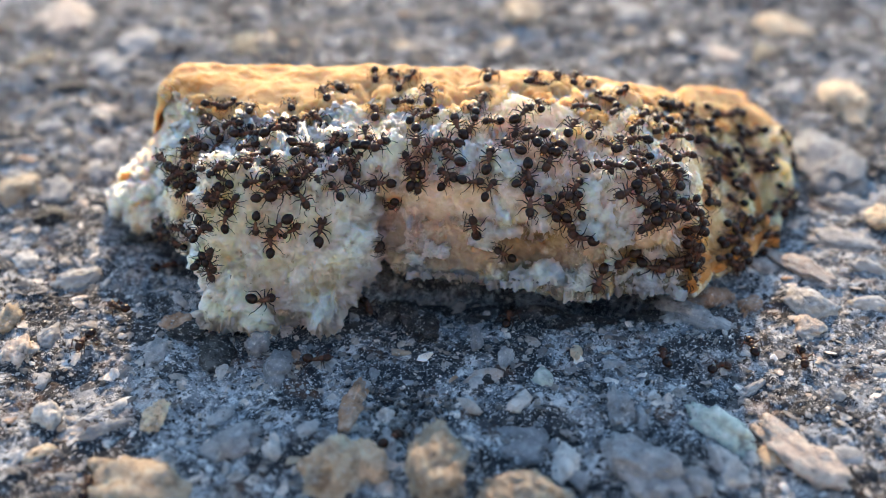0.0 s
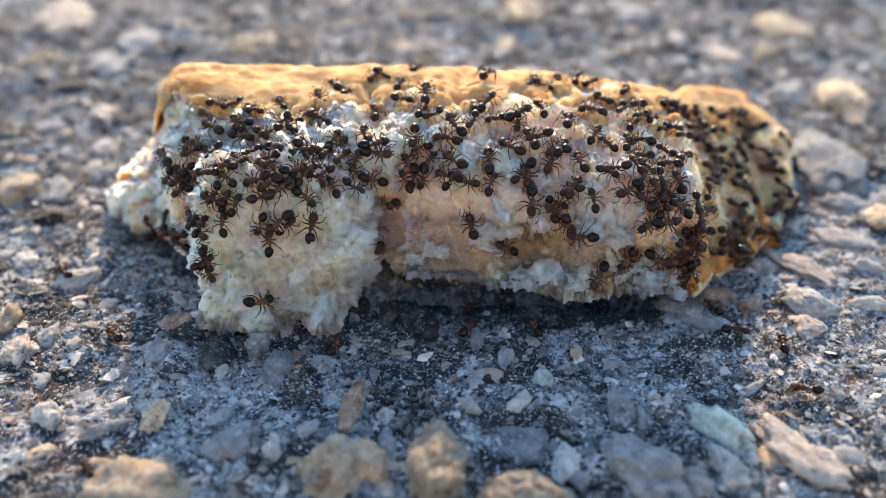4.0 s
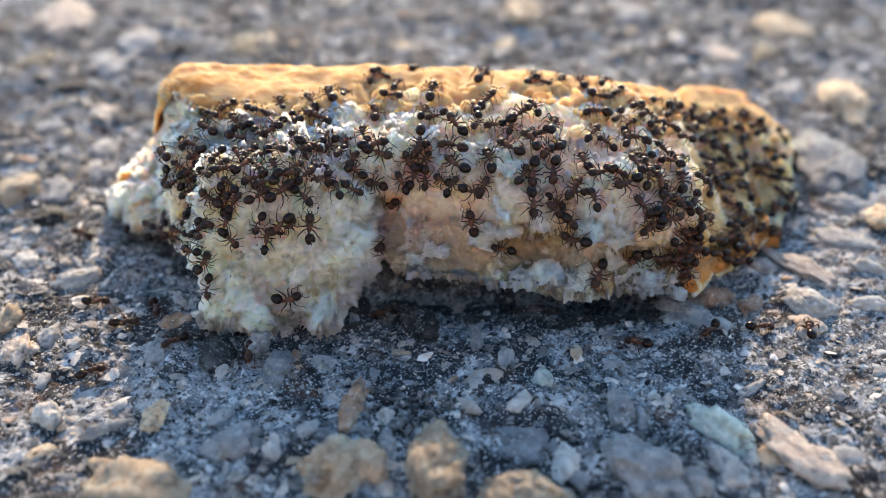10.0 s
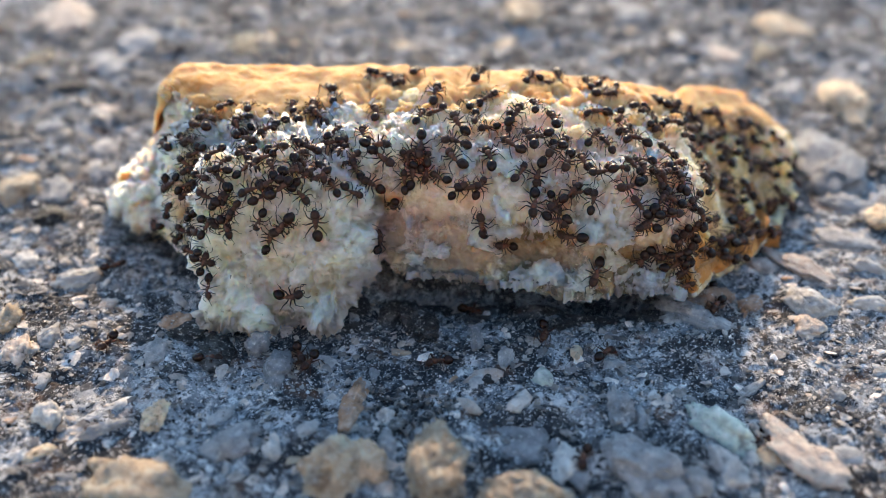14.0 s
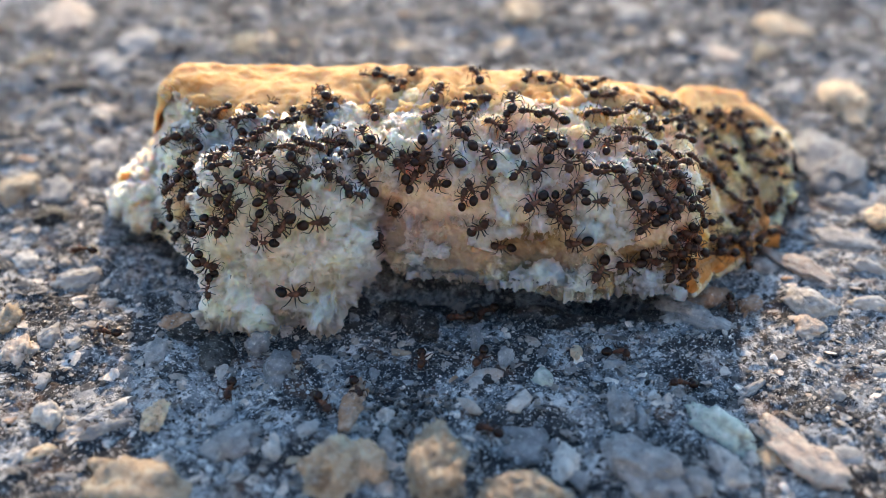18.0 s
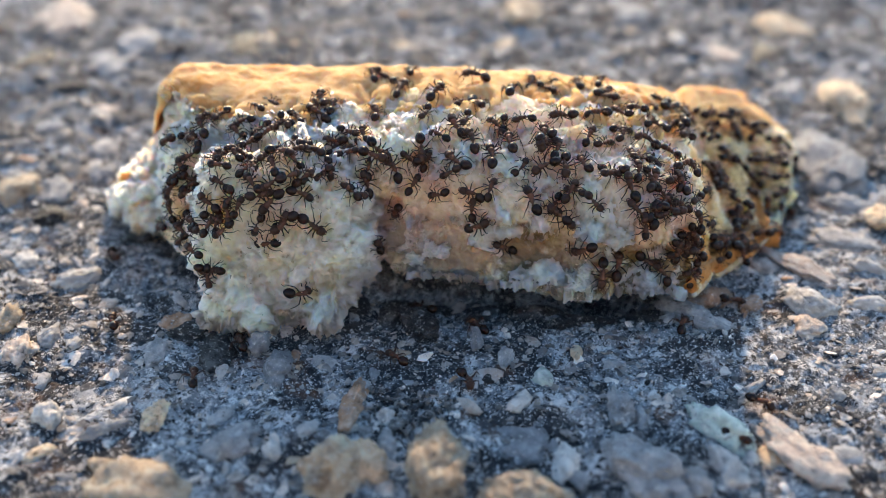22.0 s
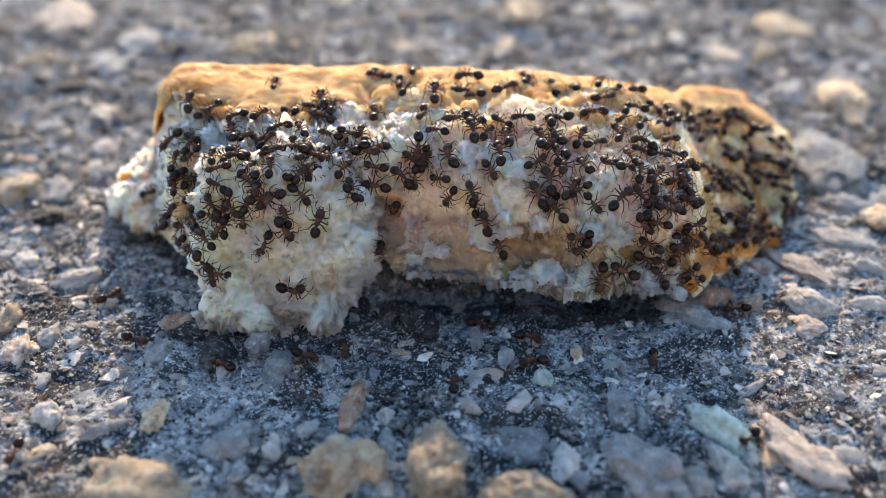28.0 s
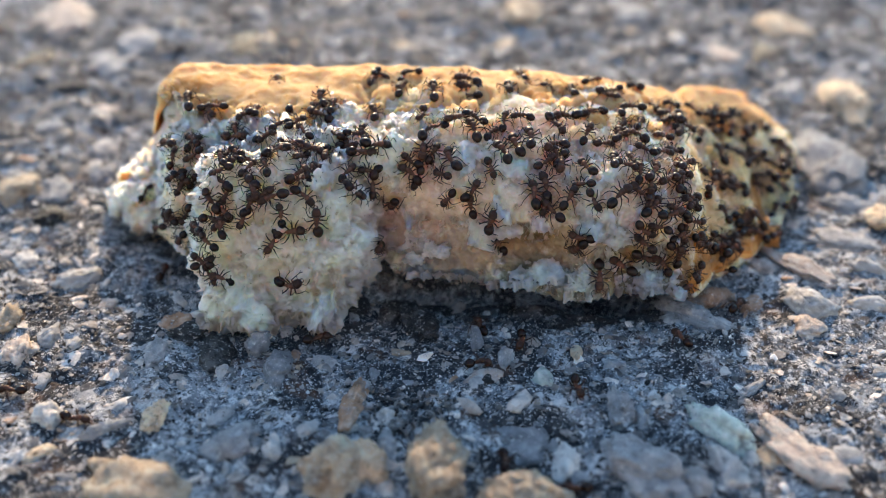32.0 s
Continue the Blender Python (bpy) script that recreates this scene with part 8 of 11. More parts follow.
    crawl((0, 33.62, 7.24, -0.13, 288), (1, 33.62, 7.23, -0.12, 294), (3.5, 34.43, 8.07, 0.73, 306), (6, 34.54, 8.20, 0.74, 27), (9, 34.54, 8.20, 0.74, 12), (10, 34.54, 8.20, 0.74, 0), (10.5, 33.36, 6.71, 0.63, 321), (11.5, 33.40, 6.93, 0.87, 330), (14, 34.54, 8.20, 0.74, 15), (14.5, 34.75, 8.40, 0.69, 351), (20, 35.01, 8.66, 0.75, 6), (23.5, 34.67, 8.47, 0.79, 354), (30, 34.59, 8.24, 0.72, 0), (32, 34.54, 8.20, 0.74, 15), size=0.89)
    crawl((0, 28.22, 4.17, 2.79, 3), (2, 28.29, 4.33, 3.17, 336), (7.5, 27.95, 4.43, 3.94, 357), (8.5, 27.37, 4.16, 4.05, 3), (9, 27.45, 3.71, 3.42, 3), (9.5, 27.10, 3.21, 3.25, 12), (10, 26.94, 3.06, 3.29, 0), (11.5, 27.06, 2.93, 3.07, 357), (13.5, 26.91, 2.97, 3.27, 0), (14.5, 27.42, 3.28, 2.80, 0), (22, 27.41, 3.55, 3.23, 357), (28, 27.11, 3.37, 3.45, 12), (30, 27.20, 3.73, 3.60, 357), (32, 27.56, 3.70, 3.30, 345), size=0.91)
    crawl((0, 30.11, 4.37, 1.50, 60), (3, 29.33, 3.73, 1.89, 57), (6.5, 29.85, 3.76, 1.53, 69), (10, 29.70, 4.34, 2.04, 60), (20, 30.81, 4.77, 1.30, 72), (22, 30.38, 4.77, 1.46, 102), (27, 31.17, 5.01, 1.42, 90), (29, 30.13, 4.60, 1.79, 84), (32, 29.60, 4.30, 2.05, 120), size=0.88)
    crawl((0, 30.47, 3.90, 1.01, 21), (5, 30.86, 4.17, 0.91, 42), (7, 31.09, 4.85, 1.28, 15), (10, 31.14, 4.37, 1.00, 36), (14.5, 32.97, 6.65, -1.10, 9), (18, 32.07, 5.61, 0.86, 336), (20, 31.48, 4.81, 1.07, 39), (22, 31.38, 4.74, 1.04, 27), (24, 31.43, 4.97, 1.23, 24), (27, 31.55, 5.14, 1.35, 30), (28.5, 32.91, 7.09, 1.26, 18), (30, 32.33, 6.61, 1.74, 36), (32, 32.64, 7.89, 1.16, 9), size=0.91)
    crawl((0, 27.69, 1.62, 1.98, 171), (0.5, 27.51, 1.64, 2.28, 204), (1.5, 27.34, 1.60, 2.29, 159), (6.5, 27.38, 1.48, 2.16, 156), (10, 27.40, 1.66, 2.35, 171), (18, 27.41, 1.44, 2.09, 165), (20, 27.64, 1.75, 2.29, 192), (22, 27.69, 1.62, 1.98, 186), (27, 27.20, 1.22, 1.90, 189), (28.5, 27.40, 1.56, 2.23, 231), (30, 27.95, 1.95, 2.02, 192), (32, 27.99, 1.96, 2.01, 198), size=0.88)
    crawl((0, 29.99, 2.78, 0.76, 210), (4.5, 29.93, 2.82, 0.83, 210), (10, 30.08, 2.98, 0.89, 198), (13.5, 29.77, 3.10, 1.20, 189), (18, 30.65, 3.72, 0.74, 330), (20, 31.73, 5.16, -1.08, 294), (22, 32.40, 5.70, -1.09, 267), (24, 30.96, 3.84, 0.65, 15), (27, 32.37, 5.65, -1.09, 294), (29, 32.37, 5.65, -1.09, 0), (32, 32.30, 5.59, -1.09, 306), size=0.88)
    crawl((0, 22.30, -3.05, 5.57, 177), (3.5, 21.88, -3.10, 5.11, 174), (7.5, 22.05, -3.21, 5.69, 195), (10, 22.17, -3.25, 5.86, 177), (16.5, 21.78, -3.46, 6.60, 174), (19.5, 21.43, -3.43, 6.36, 168), (22, 21.94, -3.39, 6.47, 177), (27, 20.70, -3.52, 6.82, 153), (28.5, 19.08, -4.99, 8.50, 156), (30, 19.17, -5.04, 8.52, 159), (32, 18.83, -4.87, 8.42, 144), size=0.98)
    crawl((0, 24.26, -2.36, 3.73, 216), (5, 23.57, -3.14, 3.97, 222), (10, 23.41, -3.12, 4.05, 207), (16, 23.03, -3.21, 3.95, 222), (18.5, 23.35, -3.19, 3.89, 222), (21.5, 23.63, -3.11, 3.94, 213), (24.5, 23.39, -3.25, 3.78, 201), (30, 23.69, -3.21, 3.67, 201), (32, 24.28, -2.86, 3.34, 222), size=0.88)
    crawl((0, 23.14, -4.03, 2.72, 27), (4.5, 23.17, -4.00, 2.74, 18), (10, 22.84, -3.82, 2.94, 18), (13, 22.90, -4.21, 2.69, 18), (18, 23.22, -3.62, 3.16, 30), (20, 23.95, -3.40, 2.90, 18), (22, 23.66, -3.48, 3.12, 39), (24, 23.80, -3.41, 3.00, 42), (27, 23.88, -3.40, 2.96, 153), (28.5, 24.11, -3.61, 2.61, 195), (30, 23.90, -3.59, 2.73, 180), (32, 23.57, -3.96, 2.71, 195), size=0.88)
    crawl((0, 22.77, -2.75, 7.67, 315), (0.5, 22.77, -2.75, 7.67, 315), (4, 23.25, -2.57, 7.57, 288), (10, 22.91, -2.70, 7.58, 285), (13, 22.81, -2.81, 8.43, 300), (19.5, 23.15, -2.90, 8.58, 297), (25.5, 22.79, -2.79, 8.40, 294), (27.5, 22.50, -2.88, 7.63, 297), (32, 22.00, -3.07, 8.00, 303), size=0.88)
    crawl((0, 5.63, -2.51, 5.23, 165), (2.5, 5.64, -2.20, 5.57, 162), (4.5, 5.83, -2.08, 5.65, 171), (10, 5.61, -2.16, 5.62, 180), (13.5, 5.70, -1.94, 5.88, 186), (18, 5.59, -1.98, 5.81, 183), (20, 5.80, -1.81, 6.13, 174), (22, 5.68, -2.06, 5.71, 174), (24, 5.66, -1.83, 6.10, 171), (27, 5.33, -1.90, 6.04, 132), (28.5, 5.13, -2.35, 5.81, 129), (30, 5.14, -2.28, 5.87, 129), (32, 5.04, -2.02, 6.18, 138), size=0.94)
    crawl((0, 13.07, -4.37, 8.73, 162), (2.5, 13.12, -4.45, 8.94, 186), (5.5, 12.89, -4.34, 8.81, 177), (10, 12.57, -4.14, 8.53, 174), (13.5, 12.22, -4.16, 8.87, 186), (18, 12.88, -4.17, 8.23, 213), (20, 13.35, -4.08, 7.31, 222), (22, 13.37, -4.13, 7.50, 225), (28.5, 13.12, -4.12, 7.76, 246), (30, 13.04, -4.08, 7.78, 243), (32, 12.93, -3.91, 7.63, 246), size=1.10)
    crawl((0, 14.74, -4.85, 4.09, 246), (3.5, 14.70, -4.70, 4.28, 240), (5.5, 14.83, -4.84, 4.13, 237), (6.5, 14.54, -4.56, 4.57, 246), (7.5, 14.66, -4.63, 4.41, 246), (8, 14.84, -4.53, 4.49, 246), (10, 14.69, -4.62, 4.40, 246), (12.5, 14.93, -4.64, 4.36, 249), (14, 14.46, -4.61, 4.56, 249), (18, 14.78, -4.40, 4.66, 240), (22, 14.91, -4.57, 4.44, 261), (27, 15.20, -4.76, 4.15, 261), (29, 14.36, -4.83, 4.05, 252), (32, 14.71, -4.66, 4.34, 267), size=1.10)
    crawl((0, 17.17, -3.07, 5.49, 213), (1, 17.17, -3.07, 5.49, 231), (5.5, 17.77, -3.13, 5.98, 255), (6, 18.17, -3.66, 6.60, 267), (7, 17.70, -3.18, 6.06, 255), (8.5, 18.29, -2.89, 5.90, 258), (10, 18.25, -3.43, 6.30, 264), (12.5, 18.70, -3.10, 5.88, 261), (13, 19.02, -3.33, 6.07, 264), (18, 17.80, -3.34, 4.53, 111), (20, 15.74, -4.16, 4.33, 96), (22, 16.26, -3.65, 4.57, 78), (28.5, 17.10, -3.79, 4.18, 153), (30, 17.09, -3.77, 4.22, 147), (32, 16.92, -3.56, 4.47, 147), size=1.10)
    crawl((0, -17.15, -7.35, 2.92, 18), (7.5, -17.33, -7.66, 2.85, 21), (9.5, -16.03, -7.06, 2.38, 18), (10, -14.39, -7.08, 3.03, 12), (11.5, -14.16, -7.02, 3.27, 6), (18, -14.07, -6.81, 3.59, 6), (21, -13.75, -6.57, 3.36, 18), (25.5, -13.81, -6.54, 4.08, 3), (28.5, -13.84, -6.79, 4.77, 18), (31, -13.93, -6.79, 5.03, 12), size=1.10)
    crawl((0, 27.62, 8.83, 6.61, 195), (2.5, 27.16, 7.81, 6.68, 201), (5, 27.56, 8.79, 6.65, 198), (8, 24.63, 1.11, 11.10, 201), (10, 24.29, 0.80, 11.36, 177), (12, 27.19, 8.93, 6.87, 150), (14.5, 24.62, 1.32, 11.19, 192), (18, 27.55, 9.88, 6.77, 195), (21, 27.13, 10.07, 7.17, 156), (24.5, 27.77, 10.82, 6.68, 183), (30, 26.67, 9.58, 7.36, 183), (32, 26.23, 8.36, 7.92, 204), size=0.88)
    crawl((0, 22.64, -2.56, 10.34, 132), (3, 22.11, -2.91, 10.55, 129), (7, 21.80, -3.27, 10.34, 132), (10, 22.16, -2.99, 10.43, 147), (13, 22.53, -2.59, 10.41, 162), (18.5, 22.19, -2.79, 10.64, 150), (23.5, 21.91, -2.99, 10.54, 159), (25.5, 21.92, -2.80, 10.74, 156), (28, 22.72, -2.16, 10.54, 153), (31, 22.94, -2.19, 10.43, 141), size=0.88)
    crawl((0, 23.32, -2.85, 5.49, 66), (4, 22.75, -2.86, 5.43, 45), (7.5, 22.95, -2.91, 5.72, 30), (10, 22.89, -2.93, 5.71, 48), (16, 23.08, -2.80, 5.91, 30), (22.5, 23.24, -2.66, 6.10, 42), (24, 23.48, -2.60, 6.13, 54), (28.5, 23.03, -2.50, 6.62, 324), (30, 23.60, -2.33, 6.38, 321), (32, 23.63, -2.15, 6.53, 327), size=0.89)
    crawl((0, -22.14, -6.02, 6.76, 36), (1, -22.14, -6.02, 6.76, 36), (7, -22.04, -6.02, 6.68, 27), (10, -22.04, -6.02, 6.68, 63), (13.5, -22.13, -6.00, 6.80, 309), (22, -21.74, -6.13, 6.21, 351), (23.5, -22.11, -6.02, 6.74, 306), (26, -22.11, -6.02, 6.74, 306), (32, -22.04, -6.02, 6.68, 63), size=0.88)
    crawl((0, -25.48, 1.04, 4.50, 177), (5, -25.32, 0.89, 4.59, 174), (8, -25.14, 0.89, 4.51, 183), (10, -22.91, -5.39, 7.22, 150), (16.5, -22.83, -5.47, 7.22, 147), (19.5, -22.67, -5.49, 7.25, 135), (26.5, -22.83, -5.47, 7.22, 135), (30, -22.83, -5.47, 7.22, 150), (32, -22.14, -6.01, 6.79, 141), size=0.88)
    crawl((0, -21.71, -6.16, 6.15, 297), (1, -21.71, -6.16, 6.15, 297), (4, -21.71, -6.20, 6.07, 303), (6.5, -21.36, -6.77, 4.56, 273), (10, -21.36, -6.77, 4.56, 273), (12.5, -21.36, -6.77, 4.56, 273), (16, -21.27, -6.77, 4.57, 288), (19, -21.36, -6.77, 4.56, 270), (24, -21.71, -6.16, 6.15, 291), (27.5, -21.44, -6.14, 5.76, 300), (30, -21.36, -6.77, 4.56, 291), (32, -21.44, -6.17, 5.65, 306), size=0.88)
    crawl((0, -21.89, -5.83, 7.08, 42), (3, -22.09, -5.83, 7.08, 78), (5.5, -21.97, -5.98, 6.80, 75), (8, -22.04, -6.03, 6.56, 111), (10, -22.14, -6.03, 6.69, 48), (18, -21.65, -6.11, 6.30, 153), (20, -21.33, -6.11, 6.11, 171), (22, -21.30, -6.14, 5.82, 180), (27, -21.00, -6.13, 5.90, 180), (28.5, -20.56, -6.48, 5.32, 174), (30, -20.51, -6.54, 5.22, 162), (32, -20.47, -6.55, 5.15, 159), size=0.88)
    crawl((0, -25.41, 0.85, 6.01, 165), (0.5, -25.41, 0.85, 6.01, 165), (3.5, -25.39, 0.72, 5.73, 177), (10, -25.29, 0.63, 5.92, 162), (13.5, -24.85, 0.52, 5.98, 153), (19, -23.32, -3.27, 8.21, 141), (23, -25.11, 0.61, 5.99, 147), (28, -24.86, 0.77, 6.32, 171), (32, -25.71, 1.31, 7.03, 159), size=0.88)
    crawl((0, -28.57, 5.26, 3.49, 180), (2, -30.26, 7.69, 2.57, 111), (8, -29.16, 5.84, 3.41, 177), (10, -29.93, 6.99, 3.00, 192), (13, -28.76, 5.42, 3.49, 183), (16.5, -28.61, 5.42, 3.76, 159), (21.5, -27.82, 4.46, 4.25, 168), (24, -27.39, 3.97, 4.42, 174), (27, -27.76, 4.64, 4.33, 165), (30, -26.79, 3.36, 5.38, 171), (32, -26.14, 1.65, 6.73, 192), size=0.88)
    crawl((0, -24.97, 2.53, 10.25, 213), (5, -25.33, 2.69, 10.43, 219), (7.5, -25.24, 2.36, 10.12, 222), (10, -25.60, 2.52, 10.20, 213), (12, -25.84, 2.65, 10.15, 213), (18, -25.74, 2.44, 9.98, 216), (21.5, -25.87, 2.49, 9.77, 210), (27, -28.47, 7.38, 6.45, 309), (28.5, -30.61, 9.61, 4.77, 33), (30, -30.53, 9.73, 4.87, 39), (32, -30.76, 9.52, 4.70, 48), size=0.88)
    crawl((0, -22.17, -1.12, 13.46, 315), (1.5, -21.89, -2.19, 13.66, 321), (7, -21.61, -2.36, 13.77, 342), (10, -21.63, -2.33, 13.76, 321), (13, -21.81, -2.56, 13.65, 330), (20, -24.37, 2.92, 10.54, 345), (25.5, -24.84, 2.76, 10.45, 351), (28, -25.02, 2.87, 10.63, 339), (30, -25.25, 2.85, 10.62, 339), (32, -25.28, 2.76, 10.54, 333), size=0.88)
    crawl((0, -18.88, -4.41, 11.78, 63), (0.5, -18.88, -4.41, 11.78, 69), (6.5, -18.52, -4.63, 12.01, 60), (10, -18.73, -4.43, 12.04, 54), (12, -18.94, -4.46, 11.70, 60), (15.5, -18.79, -4.75, 11.35, 54), (21, -18.52, -4.67, 11.88, 66), (23, -18.39, -4.75, 11.70, 60), (29, -17.81, -4.71, 11.92, 60), (31, -17.71, -4.64, 12.00, 60), size=0.88)
    crawl((0, -21.96, -4.97, 9.08, 30), (1.5, -21.99, -4.63, 9.23, 39), (7.5, -21.83, -4.56, 9.42, 60), (10, -22.06, -4.57, 9.17, 15), (13, -21.49, -5.01, 9.42, 51), (19.5, -21.32, -4.83, 9.57, 45), (27, -21.30, -5.40, 9.28, 111), (28.5, -21.37, -5.58, 8.73, 135), (30, -21.28, -5.61, 8.86, 129), (32, -21.22, -5.61, 8.75, 138), size=0.88)
    crawl((0, -20.77, -2.22, 13.92, 54), (3, -20.57, -1.97, 13.96, 54), (5.5, -20.29, -2.05, 13.95, 51), (10, -20.56, -1.80, 14.00, 48), (12, -20.12, -1.75, 14.07, 48), (18, -20.91, -1.28, 14.16, 72), (20, -20.63, -1.12, 14.26, 81), (22, -20.98, -0.82, 14.24, 72), (24, -21.22, -0.84, 14.22, 93), (27, -21.18, -0.17, 14.33, 96), (29, -21.39, -0.99, 14.06, 93), (32, -20.40, -1.04, 14.31, 108), size=0.88)
    crawl((0, -18.58, -1.58, 14.12, 42), (1, -18.58, -1.58, 14.12, 51), (5.5, -18.92, -1.44, 14.06, 45), (8, -18.46, -1.81, 14.08, 36), (10, -18.31, -1.88, 14.06, 48), (12, -18.28, -2.25, 13.87, 45), (22, -17.94, -2.22, 13.96, 45), (32, -17.79, -2.20, 14.07, 54), size=0.88)
    crawl((0, -15.58, -2.43, 14.63, 309), (3, -16.03, -2.17, 14.65, 297), (10, -16.69, -2.00, 14.08, 297), (12, -17.06, -2.09, 14.06, 306), (15.5, -17.46, -1.81, 14.03, 300), (21, -17.65, -1.81, 14.03, 300), (23, -17.38, -1.84, 14.04, 306), (25, -17.91, 0.25, 13.64, 312), (32, -18.34, 0.12, 13.68, 336), size=0.88)
    crawl((0, -23.35, 4.85, 13.15, 150), (0.5, -23.35, 4.85, 13.15, 150), (2.5, -23.23, 4.57, 13.06, 153), (6, -23.51, 4.75, 13.05, 144), (10, -23.92, 4.66, 12.94, 150), (15.5, -23.99, 5.30, 13.08, 144), (19, -24.27, 6.12, 13.04, 144), (22, -23.82, 5.29, 13.23, 147), (25.5, -24.62, 6.16, 13.04, 153), (29, -23.98, 6.04, 13.07, 147), (32, -23.98, 5.39, 13.20, 141), size=0.88)
    crawl((0, -22.76, 8.99, 15.10, 336), (3.5, -22.46, 9.10, 15.13, 330), (5.5, -22.00, 8.62, 15.00, 324), (7.5, -22.54, 8.55, 14.90, 318), (10, -22.44, 7.69, 14.64, 315), (12, -23.17, 7.84, 14.15, 330), (17.5, -22.73, 7.89, 14.42, 327), (23.5, -22.25, 7.01, 14.77, 315), (26, -23.36, 7.91, 14.20, 333), (31, -23.41, 8.17, 14.42, 327), (32, -23.09, 8.53, 14.74, 315), size=0.88)
    crawl((0, -20.14, 5.29, 15.05, 195), (1, -20.14, 5.29, 15.05, 201), (4.5, -19.20, 5.35, 14.94, 213), (7, -19.01, 5.51, 15.00, 225), (10, -19.32, 5.28, 14.90, 204), (12, -19.47, 5.55, 15.08, 213), (19, -19.16, 5.85, 15.22, 204), (22.5, -19.29, 5.59, 15.06, 210), (28.5, -19.94, 6.20, 15.34, 207), (30.5, -19.32, 6.41, 15.52, 207), (32, -19.01, 6.06, 15.41, 207), size=0.88)
    crawl((0, -21.10, 8.91, 15.06, 234), (3.5, -20.56, 9.14, 15.02, 198), (7, -21.08, 8.71, 15.04, 240), (10, -21.16, 8.56, 15.08, 225), (17, -21.48, 8.23, 15.03, 231), (19.5, -21.40, 7.02, 14.96, 210), (27, -21.95, 7.88, 14.84, 237), (28.5, -22.74, 8.77, 14.98, 207), (30, -22.72, 8.61, 14.90, 174), (32, -22.25, 8.52, 14.93, 162), size=0.88)
    crawl((0, 21.39, 9.77, 13.26, 63), (1, 21.39, 9.77, 13.26, 63), (3, 20.98, 9.14, 13.49, 60), (5.5, 19.97, 7.87, 14.12, 63), (10, 20.35, 7.88, 13.82, 60), (25.5, 19.63, 6.70, 14.23, 63), (31, 19.01, 6.00, 14.39, 66), size=0.88)
    crawl((0, 30.49, 9.26, 3.75, 165), (6.5, 30.54, 8.94, 3.49, 180), (10, 29.87, 8.91, 3.77, 171), (13.5, 30.42, 9.31, 3.82, 189), (20, 31.23, 9.24, 3.64, 168), (22, 30.81, 9.37, 3.73, 165), (24, 30.51, 9.81, 4.05, 177), (27.5, 30.92, 10.48, 4.17, 159), (30, 30.70, 10.92, 4.47, 162), (32, 30.79, 11.21, 4.52, 189), size=0.92)
    crawl((0, 28.31, 12.45, 6.36, 87), (2, 28.93, 13.09, 5.97, 72), (5, 28.35, 12.82, 6.42, 93), (7, 27.84, 10.93, 6.71, 84), (10, 26.97, 9.89, 7.21, 90), (13, 24.53, 2.35, 11.37, 78), (16, 27.18, 9.68, 7.10, 99), (19, 27.90, 11.00, 6.74, 102), (22, 28.52, 11.01, 6.53, 93), (26.5, 28.12, 10.71, 6.54, 84), (32, 28.01, 10.89, 6.66, 81), size=0.88)
    crawl((0, 37.36, 14.05, 1.26, 198), (2.5, 36.65, 14.08, 1.60, 189), (5, 37.43, 14.67, 1.35, 198), (10, 36.87, 14.49, 1.74, 162), (18, 36.50, 13.99, 1.64, 66), (22, 36.56, 14.36, 1.82, 45), (24, 36.70, 14.92, 1.94, 45), (30, 36.97, 15.40, 2.03, 321), (32, 36.84, 15.66, 2.20, 312), size=0.98)
    crawl((0, 23.35, -2.38, 6.53, 165), (1, 23.35, -2.38, 6.53, 165), (4, 23.59, -2.16, 6.80, 153), (8, 23.75, -2.18, 6.14, 162), (10, 23.93, -2.07, 5.85, 165), (13, 25.04, -0.39, 4.62, 162), (18, 23.79, -2.47, 5.95, 168), (20.5, 23.60, -2.72, 5.82, 159), (23.5, 23.90, -2.41, 5.55, 165), (25.5, 25.07, -0.25, 4.91, 171), (27.5, 25.56, 0.22, 4.71, 168), (31, 25.40, 0.06, 4.92, 168), size=1.06)
    crawl((0, 28.02, 17.28, 8.31, 180), (2, 27.56, 17.03, 8.26, 204), (5, 27.36, 16.34, 8.35, 195), (7.5, 26.55, 15.83, 8.66, 219), (10, 26.11, 15.52, 8.90, 216), (12.5, 26.58, 15.69, 8.61, 210), (18, 25.64, 14.81, 9.29, 237), (20, 23.85, 8.49, 12.44, 237), (22, 23.85, 8.49, 12.44, 246), (27, 26.55, 15.83, 8.66, 249), (29, 24.09, 9.49, 12.64, 252), (32, 23.58, 8.69, 12.57, 252), size=1.10)
    crawl((0, 32.86, 20.62, 6.11, 54), (0.5, 32.86, 20.62, 6.11, 54), (4, 33.39, 21.02, 5.54, 45), (7, 32.67, 19.55, 6.00, 54), (10, 33.10, 20.34, 5.66, 48), (15, 32.20, 18.75, 6.19, 42), (17, 32.90, 19.74, 5.79, 51), (19, 33.58, 21.01, 5.40, 42), (22.5, 34.99, 22.22, 5.00, 36), (27, 34.51, 22.60, 5.36, 51), (30, 34.05, 22.04, 5.66, 54), (32, 33.95, 21.76, 5.67, 54), size=1.00)
